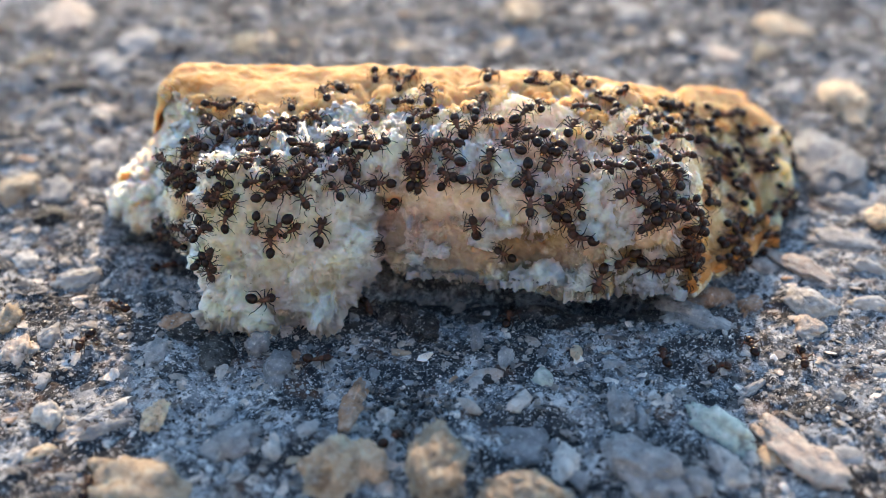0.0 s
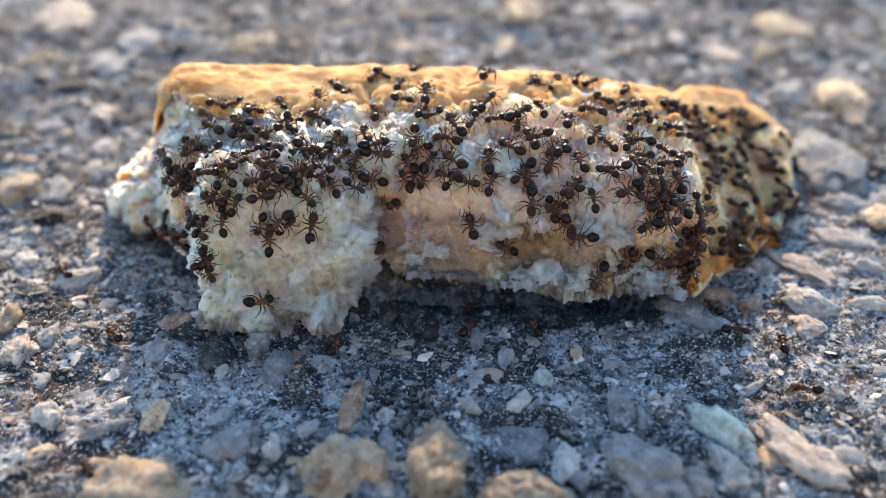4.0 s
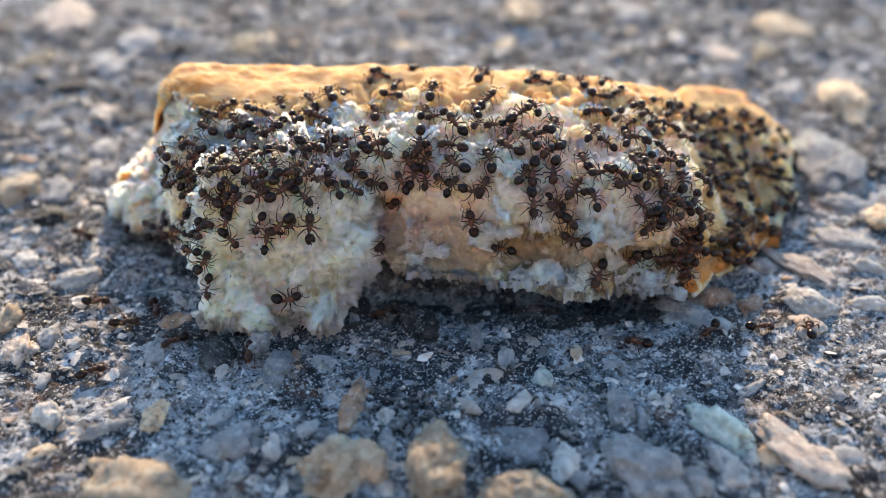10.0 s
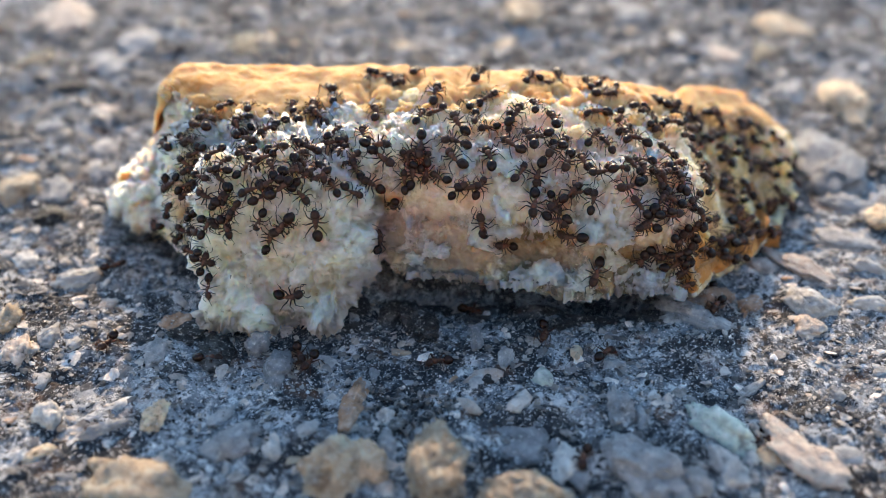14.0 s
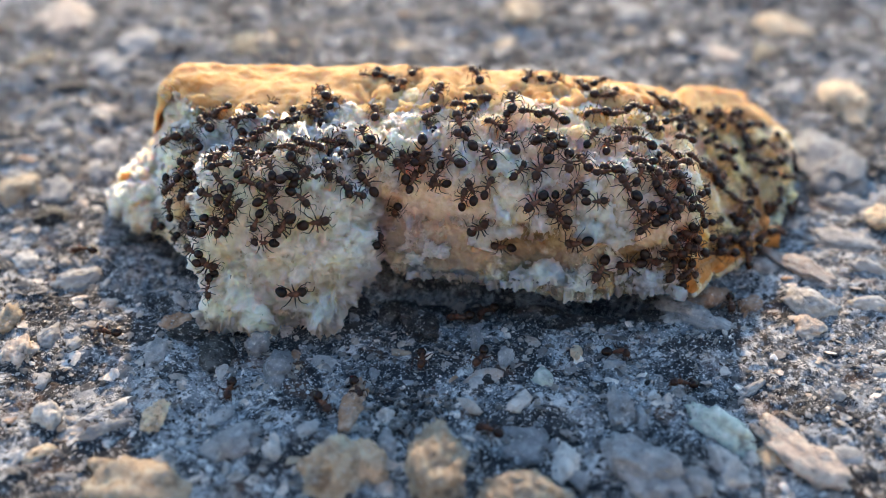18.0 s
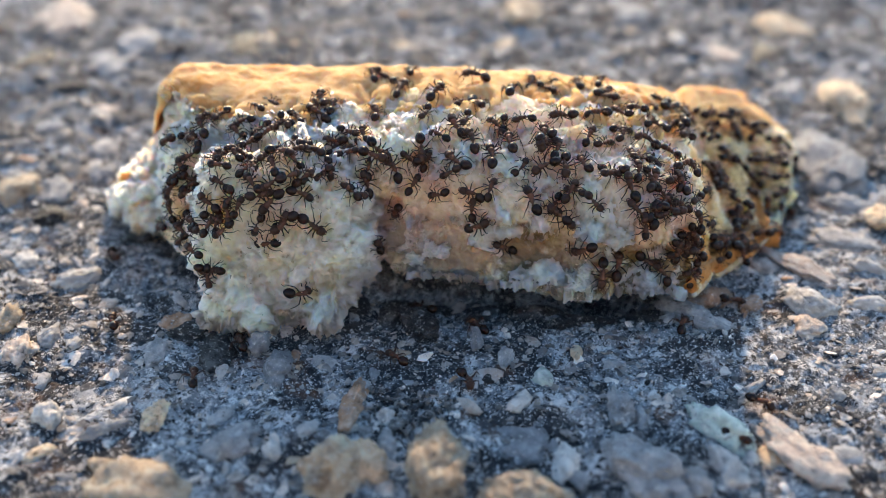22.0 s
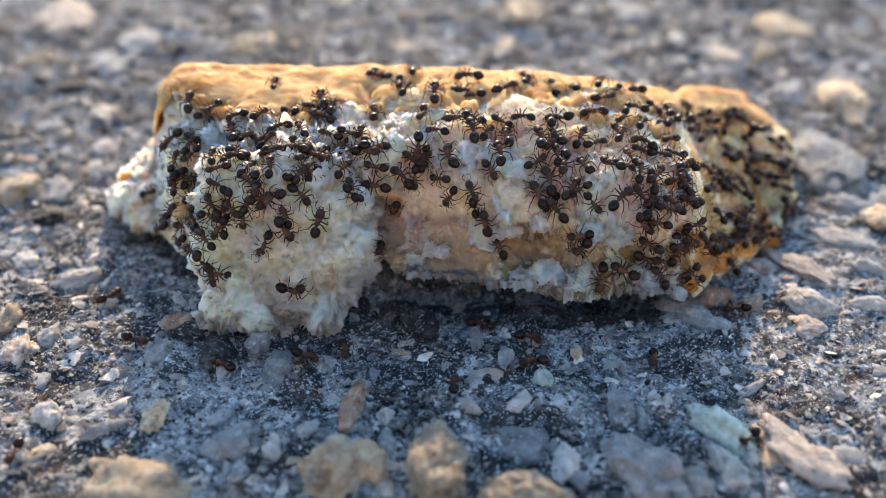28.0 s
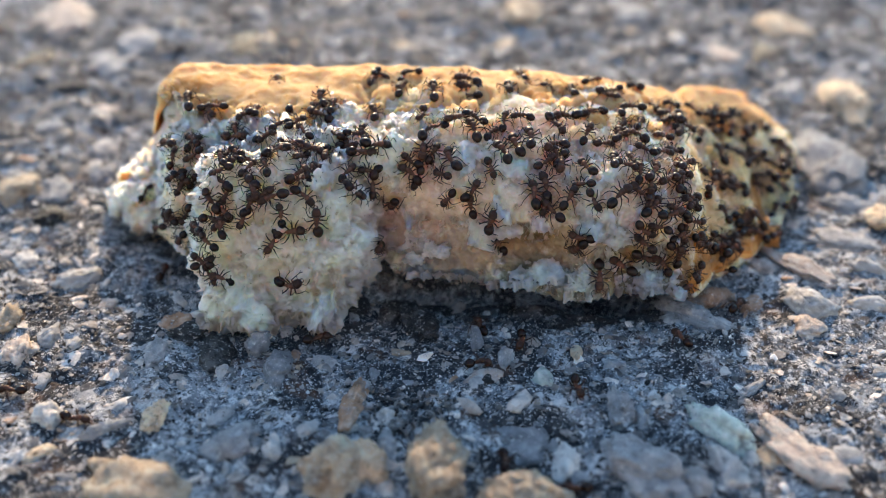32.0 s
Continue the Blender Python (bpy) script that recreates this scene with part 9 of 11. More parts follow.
    crawl((0, 31.41, 6.98, 2.03, 219), (2.5, 32.24, 6.54, 1.78, 213), (5, 31.55, 6.94, 1.70, 204), (10, 32.55, 7.88, 1.50, 210), (13.5, 32.05, 7.47, 1.66, 216), (17, 30.81, 6.41, 1.54, 189), (19, 29.91, 5.58, 1.90, 201), (22, 29.17, 4.88, 2.82, 216), (28.5, 30.36, 6.31, 1.94, 198), (30, 30.27, 6.23, 1.96, 198), (32, 30.17, 6.15, 1.99, 198), size=0.96)
    crawl((0, 36.70, 20.65, 3.44, 33), (5.5, 37.21, 20.12, 3.20, 27), (7.5, 37.46, 19.80, 3.11, 21), (10, 37.46, 19.80, 3.11, 33), (12, 37.69, 19.27, 3.08, 21), (22, 37.85, 20.50, 2.99, 39), (29.5, 37.92, 19.10, 2.96, 24), (32, 38.56, 21.07, 2.60, 42), size=1.07)
    crawl((0, 23.11, -2.70, 6.06, 321), (3, 22.31, -3.23, 6.79, 321), (5.5, 22.06, -3.35, 7.14, 339), (10, 21.51, -3.78, 7.48, 312), (12.5, 21.34, -3.95, 7.92, 312), (18.5, 20.92, -4.57, 8.23, 318), (21, 21.96, -3.43, 7.31, 333), (29.5, 21.88, -3.42, 6.82, 339), (32, 21.63, -3.55, 6.97, 330), size=0.94)
    crawl((0, 18.81, -0.87, 13.42, 294), (0.5, 18.81, -0.87, 13.42, 315), (10, 18.93, -0.73, 13.45, 288), (12, 19.43, -0.75, 13.19, 306), (15, 19.86, -0.20, 13.24, 276), (17, 20.67, 1.97, 12.53, 276), (20, 20.25, 2.02, 12.61, 273), (22.5, 19.78, 1.95, 12.63, 294), (27, 20.43, 2.57, 12.77, 339), (28.5, 20.59, 2.98, 12.89, 12), (30, 20.73, 2.97, 12.81, 24), (32, 20.84, 3.16, 12.89, 15), size=0.88)
    crawl((0, 19.75, -3.67, 4.47, 348), (2.5, 20.22, -3.34, 5.02, 345), (7, 19.96, -3.46, 6.45, 333), (10, 20.08, -3.47, 6.00, 357), (15, 19.74, -3.49, 6.67, 318), (19.5, 19.29, -3.28, 5.75, 327), (26.5, 19.18, -3.31, 5.89, 342), (32, 19.03, -3.51, 6.38, 345), size=1.09)
    crawl((0, 29.12, 5.46, 3.27, 339), (5.5, 30.46, 6.58, 2.47, 345), (8, 29.95, 5.94, 2.72, 3), (10, 29.31, 5.73, 3.25, 3), (16, 30.41, 7.11, 2.68, 327), (21.5, 30.64, 7.65, 2.84, 321), (24, 30.00, 7.89, 3.20, 333), (28.5, 30.38, 7.55, 2.84, 336), (32, 30.98, 7.92, 2.85, 339), size=0.90)
    crawl((0, 17.88, -2.22, 12.77, 81), (2.5, 17.97, -1.96, 13.12, 75), (4.5, 18.35, -2.01, 12.92, 69), (10, 18.77, -1.87, 12.96, 75), (12.5, 18.58, -1.65, 13.15, 90), (15.5, 18.08, -1.55, 13.46, 81), (18.5, 17.81, -1.87, 13.30, 66), (21.5, 17.77, -1.65, 13.53, 81), (26.5, 18.01, -1.55, 13.46, 81), (30, 17.92, -1.61, 13.47, 81), (32, 17.96, -1.68, 13.39, 81), size=0.88)
    crawl((0, 29.07, 17.54, 7.91, 51), (10, 30.18, 18.90, 7.04, 30), (13.5, 29.94, 18.31, 6.95, 42), (18, 31.22, 20.29, 7.29, 51), (20, 31.60, 21.60, 7.73, 21), (22, 32.15, 22.05, 7.63, 30), (24, 31.49, 21.57, 7.76, 33), (27, 32.42, 22.19, 7.48, 27), (29, 33.57, 23.65, 6.73, 36), (32, 32.17, 22.03, 7.61, 27), size=0.99)
    crawl((0, 31.29, 12.61, 4.43, 24), (1.5, 31.44, 12.97, 4.63, 18), (4, 31.61, 13.96, 4.74, 27), (7.5, 31.12, 13.20, 4.65, 351), (10, 30.82, 13.24, 4.68, 9), (12, 29.66, 12.81, 5.01, 33), (14, 29.19, 10.91, 5.52, 27), (16.5, 28.31, 10.50, 6.19, 33), (19.5, 28.37, 10.31, 5.92, 27), (23, 28.84, 10.47, 5.55, 24), (26, 30.44, 12.64, 4.60, 24), (31, 30.19, 11.86, 4.66, 51), size=1.09)
    crawl((0, 21.42, -3.52, 10.47, 156), (1, 21.42, -3.52, 10.47, 138), (3.5, 21.62, -3.22, 10.52, 144), (6, 21.88, -2.94, 10.62, 150), (8, 21.51, -2.63, 10.97, 150), (10, 21.75, -2.69, 10.87, 153), (13, 21.21, -2.83, 10.95, 171), (18, 20.71, -2.98, 11.00, 84), (20, 20.10, -3.16, 11.11, 75), (22, 20.22, -3.29, 11.04, 54), (27, 20.76, -3.40, 10.91, 114), (28.5, 21.21, -3.08, 10.79, 150), (30, 20.87, -3.49, 10.83, 156), (32, 21.48, -3.38, 10.51, 156), size=0.96)
    crawl((0, 19.75, 8.47, 14.20, 240), (0.5, 19.75, 8.47, 14.20, 237), (2, 19.30, 7.42, 14.37, 213), (5, 19.50, 7.99, 14.43, 219), (10, 19.75, 8.59, 14.19, 240), (12.5, 19.49, 8.56, 14.43, 225), (14.5, 20.25, 10.06, 13.78, 240), (18, 21.30, 13.34, 12.79, 276), (22, 21.38, 13.28, 12.79, 303), (24, 20.81, 13.63, 12.95, 318), (27, 21.35, 13.83, 12.84, 282), (28.5, 21.52, 11.78, 13.06, 306), (30, 21.57, 13.06, 12.80, 300), (32, 21.68, 13.01, 12.82, 282), size=0.89)
    crawl((0, 27.94, 10.18, 6.40, 237), (0.5, 27.94, 10.18, 6.40, 237), (7, 28.46, 10.48, 6.00, 240), (10, 28.56, 10.40, 5.81, 228), (13, 28.98, 10.71, 5.64, 246), (15.5, 28.57, 10.66, 6.11, 237), (18, 28.25, 10.32, 6.10, 240), (25.5, 27.76, 9.90, 6.55, 237), (31, 27.94, 10.18, 6.40, 231), size=0.88)
    crawl((0, 35.72, 18.09, 3.45, 198), (0.5, 35.72, 18.09, 3.45, 201), (7, 36.24, 17.69, 2.95, 195), (10, 35.02, 17.38, 3.41, 195), (19.5, 35.41, 18.11, 3.48, 156), (22, 35.57, 18.30, 3.58, 192), (25.5, 35.52, 18.62, 3.66, 198), (30.5, 35.51, 18.24, 3.55, 195), (32, 35.08, 19.10, 3.69, 198), size=1.10)
    crawl((0, -15.09, -3.63, 13.78, 204), (5, -15.59, -3.54, 13.68, 216), (10, -15.91, -3.42, 13.58, 201), (13, -15.58, -3.52, 13.73, 207), (18, -15.35, -3.59, 13.72, 213), (20, -15.56, -3.62, 13.53, 207), (22, -15.35, -3.59, 13.72, 216), (27, -16.17, -3.42, 13.51, 261), (28.5, -17.27, -3.52, 13.19, 291), (30, -16.98, -3.74, 13.11, 300), (32, -17.42, -3.87, 13.06, 300), size=1.02)
    crawl((0, -15.02, -2.67, 14.77, 111), (0.5, -15.02, -2.67, 14.77, 105), (2.5, -15.24, -2.97, 14.50, 111), (8, -15.06, -3.00, 14.57, 123), (10, -15.04, -2.85, 14.67, 117), (17, -15.38, -2.92, 14.48, 117), (22, -15.20, -2.68, 14.70, 117), (25.5, -15.72, -2.27, 14.63, 105), (28.5, -15.43, -2.73, 14.58, 99), (31.5, -15.81, -2.57, 14.52, 117), size=0.88)
    crawl((0, -16.06, -4.14, 12.60, 27), (2, -16.48, -4.13, 12.64, 21), (7, -16.33, -4.36, 12.25, 36), (10, -16.85, -4.19, 12.58, 39), (18.5, -16.03, -4.21, 12.50, 45), (20.5, -16.48, -4.13, 12.64, 21), (26.5, -16.75, -4.21, 12.48, 15), (29.5, -16.67, -4.26, 12.30, 30), (32, -16.48, -4.13, 12.64, 33), size=0.97)
    crawl((0, -17.05, -5.03, 10.46, 270), (4, -16.63, -5.04, 10.42, 252), (6, -16.33, -5.02, 10.59, 264), (7.5, -16.63, -5.04, 10.42, 267), (10, -16.80, -4.97, 10.45, 249), (16.5, -16.56, -4.89, 10.88, 252), (19, -17.09, -5.04, 10.58, 249), (21.5, -16.91, -5.01, 10.33, 249), (27, -17.23, -5.05, 10.54, 258), (28.5, -18.32, -4.89, 11.24, 270), (30, -18.31, -4.89, 11.04, 249), (32, -18.13, -4.89, 10.92, 246), size=0.88)
    crawl((0, -18.57, 2.13, 13.93, 201), (2, -18.35, 1.00, 14.09, 216), (4.5, -17.73, 0.69, 14.07, 213), (7.5, -17.29, 0.71, 14.13, 216), (10, -18.13, 0.87, 14.00, 240), (18, -18.76, 0.59, 14.20, 159), (20, -18.94, 0.31, 14.22, 135), (22, -18.75, 0.23, 14.10, 144), (24, -19.16, -0.12, 14.15, 141), (30, -19.25, -0.06, 14.21, 234), (32, -19.31, -0.40, 14.09, 240), size=0.88)
    crawl((0, -21.60, -4.38, 9.67, 318), (3, -22.13, -3.68, 9.77, 351), (7.5, -21.92, -4.00, 9.59, 324), (10, -21.53, -4.17, 9.88, 330), (12.5, -21.36, -4.31, 10.03, 324), (17.5, -21.05, -4.35, 10.03, 318), (20, -21.16, -4.15, 10.37, 330), (22, -21.02, -4.11, 10.48, 327), (30.5, -21.33, -3.98, 10.56, 336), (32, -21.11, -4.18, 10.33, 336), size=0.88)
    crawl((0, -8.22, 0.62, 13.40, 63), (1.5, -7.84, 0.80, 13.64, 75), (6.5, -8.53, 0.23, 13.38, 72), (10, -8.53, 0.35, 13.46, 66), (18, -8.71, 0.71, 13.71, 27), (20, -9.27, 0.55, 13.79, 21), (22, -9.04, 0.95, 13.85, 21), (27, -9.21, 1.04, 13.91, 21), (28.5, -8.53, 1.74, 13.89, 12), (30, -8.94, 1.59, 13.85, 12), (32, -8.92, 2.30, 13.93, 354), size=0.88)
    crawl((0, -13.47, -0.07, 14.42, 24), (2.5, -13.64, 0.14, 14.46, 18), (10, -13.58, 0.23, 14.51, 30), (12.5, -13.96, -1.21, 14.80, 45), (15, -13.66, -0.99, 14.63, 57), (18, -14.03, -1.14, 14.93, 51), (24, -13.75, 0.41, 14.58, 15), (31.5, -13.85, 0.55, 14.64, 9), size=1.10)
    crawl((0, -13.02, -2.53, 13.75, 48), (0.5, -13.02, -2.53, 13.75, 57), (10, -12.92, -2.46, 13.73, 39), (19, -13.40, -2.62, 13.58, 39), (24.5, -12.76, -2.43, 13.61, 33), (27.5, -13.20, -2.43, 13.91, 51), (30, -13.42, -2.47, 14.00, 36), (32, -13.66, -2.56, 14.08, 30), size=0.93)
    crawl((0, -13.43, 0.78, 14.67, 3), (0.5, -13.43, 0.78, 14.67, 3), (3.5, -12.90, 0.85, 14.47, 351), (10, -12.82, 1.11, 14.52, 354), (13.5, -12.93, 0.84, 14.48, 348), (19, -12.64, 1.21, 14.46, 351), (22, -12.42, 0.61, 14.39, 339), (28.5, -12.22, 0.09, 14.14, 339), (32, -12.64, 0.73, 14.36, 351), size=1.07)
    crawl((0, 16.08, 11.13, 14.43, 312), (1, 16.08, 11.13, 14.43, 297), (7.5, 15.57, 10.29, 14.63, 333), (10, 15.69, 11.63, 14.49, 348), (12.5, 16.32, 11.91, 14.56, 12), (20, 16.19, 11.55, 14.48, 348), (23, 16.38, 11.63, 14.50, 339), (25, 16.25, 11.85, 14.54, 3), (28.5, 16.21, 11.10, 14.47, 27), (30, 16.21, 11.44, 14.47, 330), (32, 16.48, 11.88, 14.53, 342), size=1.05)
    crawl((0, 17.97, -1.20, 13.61, 111), (7, 17.67, -0.92, 13.70, 108), (10, 17.73, -0.90, 13.71, 114), (14, 17.50, -1.26, 13.73, 129), (16.5, 17.67, -0.72, 13.76, 129), (19.5, 18.04, 0.73, 13.45, 135), (22, 17.70, 0.76, 13.59, 102), (30.5, 17.30, -0.34, 13.84, 114), (32, 17.50, -0.56, 13.76, 108), size=0.88)
    crawl((0, 9.44, 6.44, 15.96, 108), (1.5, 9.46, 6.18, 15.90, 129), (10, 8.93, 6.27, 15.94, 126), (12, 8.39, 6.27, 16.01, 114), (14.5, 8.94, 6.44, 15.98, 108), (18, 8.37, 5.52, 15.90, 201), (20, 7.91, 5.19, 15.88, 210), (22, 7.88, 4.83, 15.73, 195), (27, 7.78, 5.03, 15.83, 183), (30, 7.88, 4.87, 15.76, 192), (32, 7.78, 5.03, 15.83, 180), size=0.88)
    crawl((0, 8.68, 2.23, 14.85, 204), (5, 9.21, 2.32, 14.84, 213), (8, 9.59, 3.04, 14.82, 219), (10, 9.17, 2.79, 14.86, 225), (15.5, 9.08, 2.15, 14.79, 210), (19, 9.41, 1.85, 14.67, 222), (27, 9.70, 3.06, 14.83, 276), (28.5, 10.38, 3.83, 14.79, 291), (30, 10.23, 4.01, 14.98, 306), (32, 10.45, 4.46, 14.99, 324), size=1.04)
    crawl((0, 18.67, 3.58, 13.96, 195), (0.5, 18.67, 3.58, 13.96, 201), (4, 18.99, 3.41, 13.97, 183), (10, 18.60, 3.71, 13.99, 174), (18, 19.10, 3.21, 13.91, 162), (20, 19.79, 3.80, 13.83, 180), (22, 19.42, 3.53, 14.00, 162), (29, 19.11, 3.18, 13.90, 159), (32, 18.60, 4.06, 14.07, 156), size=1.06)
    crawl((0, 7.13, -1.43, 12.45, 54), (2, 7.27, -1.23, 12.65, 63), (4.5, 6.91, -1.00, 12.86, 60), (7, 7.17, -1.36, 12.54, 69), (10, 7.18, -1.01, 12.76, 66), (16.5, 6.83, -0.81, 13.00, 57), (27, 7.87, 0.12, 13.51, 36), (28.5, 8.87, 0.16, 13.58, 33), (30, 8.82, 0.13, 13.47, 39), (32, 9.49, 0.07, 13.56, 39), size=0.88)
    crawl((0, -24.98, 4.85, 12.61, 264), (1.5, -24.82, 5.28, 12.81, 264), (8, -24.98, 4.85, 12.61, 270), (10, -25.19, 5.32, 12.77, 270), (18, -25.29, 6.57, 12.90, 330), (20, -25.21, 6.78, 13.08, 348), (22, -24.91, 6.57, 13.12, 336), (27, -24.36, 5.19, 12.90, 21), (28.5, -24.74, 4.91, 12.66, 48), (30, -23.92, 4.64, 12.92, 36), (32, -24.19, 5.18, 12.90, 21), size=0.88)
    crawl((0, -13.56, 5.60, 14.82, 69), (10, -13.33, 6.38, 15.08, 66), (18, -13.60, 6.25, 14.97, 51), (20, -14.14, 8.04, 14.80, 45), (22, -14.17, 7.40, 14.85, 39), (27, -12.99, 7.00, 15.24, 45), (29, -14.71, 8.37, 15.00, 57), (32, -13.84, 4.08, 15.40, 42), size=0.88)
    crawl((0, -25.13, 3.14, 11.04, 219), (4, -24.82, 3.13, 11.11, 225), (7, -24.55, 3.22, 11.25, 216), (10, -24.36, 3.24, 11.24, 228), (12, -24.12, 3.19, 11.04, 228), (14, -24.34, 3.48, 11.36, 222), (18, -24.98, 3.11, 11.10, 234), (20, -25.42, 3.15, 10.91, 225), (22, -25.47, 3.13, 10.86, 222), (27, -25.47, 2.77, 10.54, 231), (29, -25.46, 2.97, 10.74, 222), (32, -25.60, 2.95, 10.65, 207), size=0.88)
    crawl((0, 19.67, -2.20, 12.28, 123), (0.5, 19.67, -2.20, 12.28, 99), (3, 19.53, -2.37, 12.16, 126), (10, 19.72, -2.03, 12.38, 105), (14.5, 20.18, -1.50, 12.32, 111), (18, 19.62, -1.91, 12.54, 96), (20, 19.44, -1.79, 12.71, 84), (22, 19.09, -2.04, 12.73, 69), (27, 19.20, -1.75, 12.83, 54), (28.5, 19.50, -1.37, 12.98, 48), (30, 19.36, -1.39, 13.02, 42), (32, 19.16, -1.37, 13.12, 60), size=1.01)
    crawl((0, 21.99, -0.57, 11.97, 90), (0.5, 21.99, -0.57, 11.97, 90), (4, 21.96, -0.73, 11.84, 117), (7, 22.29, -0.48, 12.00, 84), (10, 22.22, -0.67, 11.86, 96), (20, 22.42, -0.89, 11.64, 117), (22, 22.26, -0.84, 11.72, 114), (24, 22.63, -0.84, 11.61, 144), (29, 22.41, -0.91, 11.62, 114), (32, 21.95, -0.69, 11.88, 93), size=0.94)
    crawl((0, 19.96, -3.17, 11.09, 54), (5, 19.56, -3.12, 11.12, 57), (8, 20.11, -3.27, 11.05, 51), (10, 20.11, -3.45, 10.96, 60), (13.5, 19.78, -3.10, 11.14, 60), (15.5, 20.27, -3.80, 10.77, 54), (18.5, 20.55, -3.83, 10.61, 60), (20.5, 20.05, -4.03, 10.45, 60), (22.5, 19.27, -3.97, 10.41, 90), (25.5, 18.93, -3.89, 10.72, 69), (28.5, 18.82, -3.71, 10.86, 60), (31, 18.94, -3.54, 10.92, 54), size=1.07)
    crawl((0, 27.92, 10.90, 6.68, 99), (0.5, 27.92, 10.90, 6.68, 129), (7, 27.10, 9.34, 7.08, 129), (10, 27.60, 10.05, 6.77, 111), (15.5, 26.80, 9.71, 7.30, 90), (18, 27.67, 10.19, 6.70, 102), (20, 27.22, 8.91, 6.85, 126), (22, 28.09, 10.61, 6.48, 111), (24, 28.57, 10.83, 6.36, 108), (27, 28.46, 10.48, 6.01, 108), (28.5, 28.82, 10.63, 5.76, 108), (30, 28.52, 10.36, 5.80, 108), (32, 28.45, 10.33, 5.85, 123), size=1.03)
    crawl((0, 31.61, 12.61, 4.36, 216), (1, 31.61, 12.61, 4.36, 222), (6.5, 31.10, 11.62, 4.29, 231), (10, 31.55, 12.10, 4.02, 216), (12, 31.68, 11.94, 3.71, 222), (18, 32.28, 12.28, 3.31, 249), (21, 32.91, 13.35, 2.88, 207), (27, 31.47, 10.26, 3.93, 168), (28.5, 32.10, 12.40, 3.52, 132), (30, 32.10, 12.40, 3.52, 153), (32, 31.70, 11.43, 3.66, 90), size=0.93)
    crawl((0, 30.17, 7.03, 2.71, 57), (7.5, 30.54, 7.53, 2.80, 57), (10, 30.48, 7.34, 2.81, 57), (13, 29.95, 7.23, 2.98, 57), (15, 30.43, 7.92, 3.06, 54), (18, 30.66, 7.74, 2.89, 57), (21.5, 30.15, 7.55, 2.92, 69), (24.5, 30.94, 8.05, 2.96, 60), (31.5, 30.93, 7.68, 2.79, 51), size=1.10)
    crawl((0, 36.08, 10.87, 0.41, 240), (1, 35.19, 11.97, 1.02, 66), (4, 35.98, 12.70, 1.04, 75), (7.5, 35.61, 12.84, 1.44, 105), (10, 35.19, 12.02, 1.05, 87), (13, 34.97, 12.59, 1.20, 99), (15.5, 35.42, 12.75, 1.33, 90), (17.5, 35.07, 12.59, 1.23, 102), (20.5, 34.55, 12.81, 1.42, 96), (23.5, 35.07, 12.59, 1.23, 99), (27, 34.61, 12.16, 1.17, 285), (28.5, 32.38, 8.03, 2.34, 123), (30, 32.43, 8.39, 2.58, 141), (32, 32.58, 8.31, 2.36, 153), size=1.03)
    crawl((0, 37.25, 13.66, 0.81, 75), (0.5, 37.25, 13.66, 0.81, 87), (3, 37.91, 14.38, 0.41, 297), (5.5, 37.48, 14.07, 1.12, 66), (7.5, 37.48, 14.07, 1.12, 66), (10, 37.48, 14.07, 1.12, 66), (13, 37.48, 14.07, 1.12, 207), (22, 37.91, 14.38, 0.41, 117), (24, 37.05, 13.57, 1.13, 300), (29, 37.31, 13.80, 1.01, 291), (32, 37.45, 14.04, 1.11, 96), size=1.03)
    crawl((0, 28.76, 4.50, 2.52, 6), (4, 28.37, 4.37, 2.84, 9), (10, 28.34, 4.33, 2.84, 9), (21.5, 27.69, 3.49, 2.78, 24), (31.5, 27.36, 2.72, 2.54, 15), size=1.10)
    crawl((0, 29.72, 3.38, 1.52, 33), (1, 29.72, 3.38, 1.52, 33), (7.5, 30.34, 4.56, 1.35, 30), (10, 29.72, 3.66, 1.69, 36), (20, 30.09, 4.55, 1.77, 36), (23, 29.80, 3.76, 1.63, 33), (26, 29.24, 4.67, 1.83, 6), (28.5, 29.11, 4.37, 1.69, 24), (32, 28.56, 2.34, 2.33, 39), size=1.10)
    crawl((0, 23.67, -2.75, 8.69, 153), (0.5, 23.67, -2.75, 8.69, 171), (2.5, 24.93, 0.61, 6.18, 219), (4.5, 24.94, 0.19, 5.95, 204), (10, 23.20, -2.82, 8.41, 159), (13, 22.93, -2.56, 7.88, 159), (18, 23.21, -2.69, 8.14, 147), (20, 23.33, -2.27, 7.20, 135), (22, 23.59, -2.02, 7.16, 138), (24, 24.12, -1.26, 6.54, 156), (32, 24.12, -1.26, 6.54, 156), size=1.01)
    crawl((0, 19.61, -4.36, 9.89, 210), (5.5, 19.43, -4.31, 9.97, 210), (10, 19.62, -4.29, 9.93, 216), (13, 19.33, -4.18, 10.11, 225), (14.5, 18.81, -4.29, 10.33, 219), (20.5, 18.67, -4.15, 10.72, 228), (23, 18.90, -4.13, 10.55, 219), (27, 18.65, -3.56, 11.06, 231), (28.5, 19.09, -2.75, 11.74, 228), (30, 18.85, -2.88, 11.80, 243), (32, 18.98, -2.81, 11.78, 243), size=0.92)
    crawl((0, 29.26, 2.55, 0.96, 150), (4, 29.31, 2.81, 1.25, 153), (10, 28.53, 2.24, 1.62, 159), (18, 28.23, 2.10, 2.13, 195), (20, 27.88, 3.60, 2.72, 198), (22, 27.65, 2.88, 2.44, 213), (24, 27.29, 2.99, 2.86, 210), (27, 27.88, 3.07, 2.39, 228), (29, 27.33, 2.62, 2.41, 210), (32, 28.30, 3.93, 2.11, 195), size=1.03)
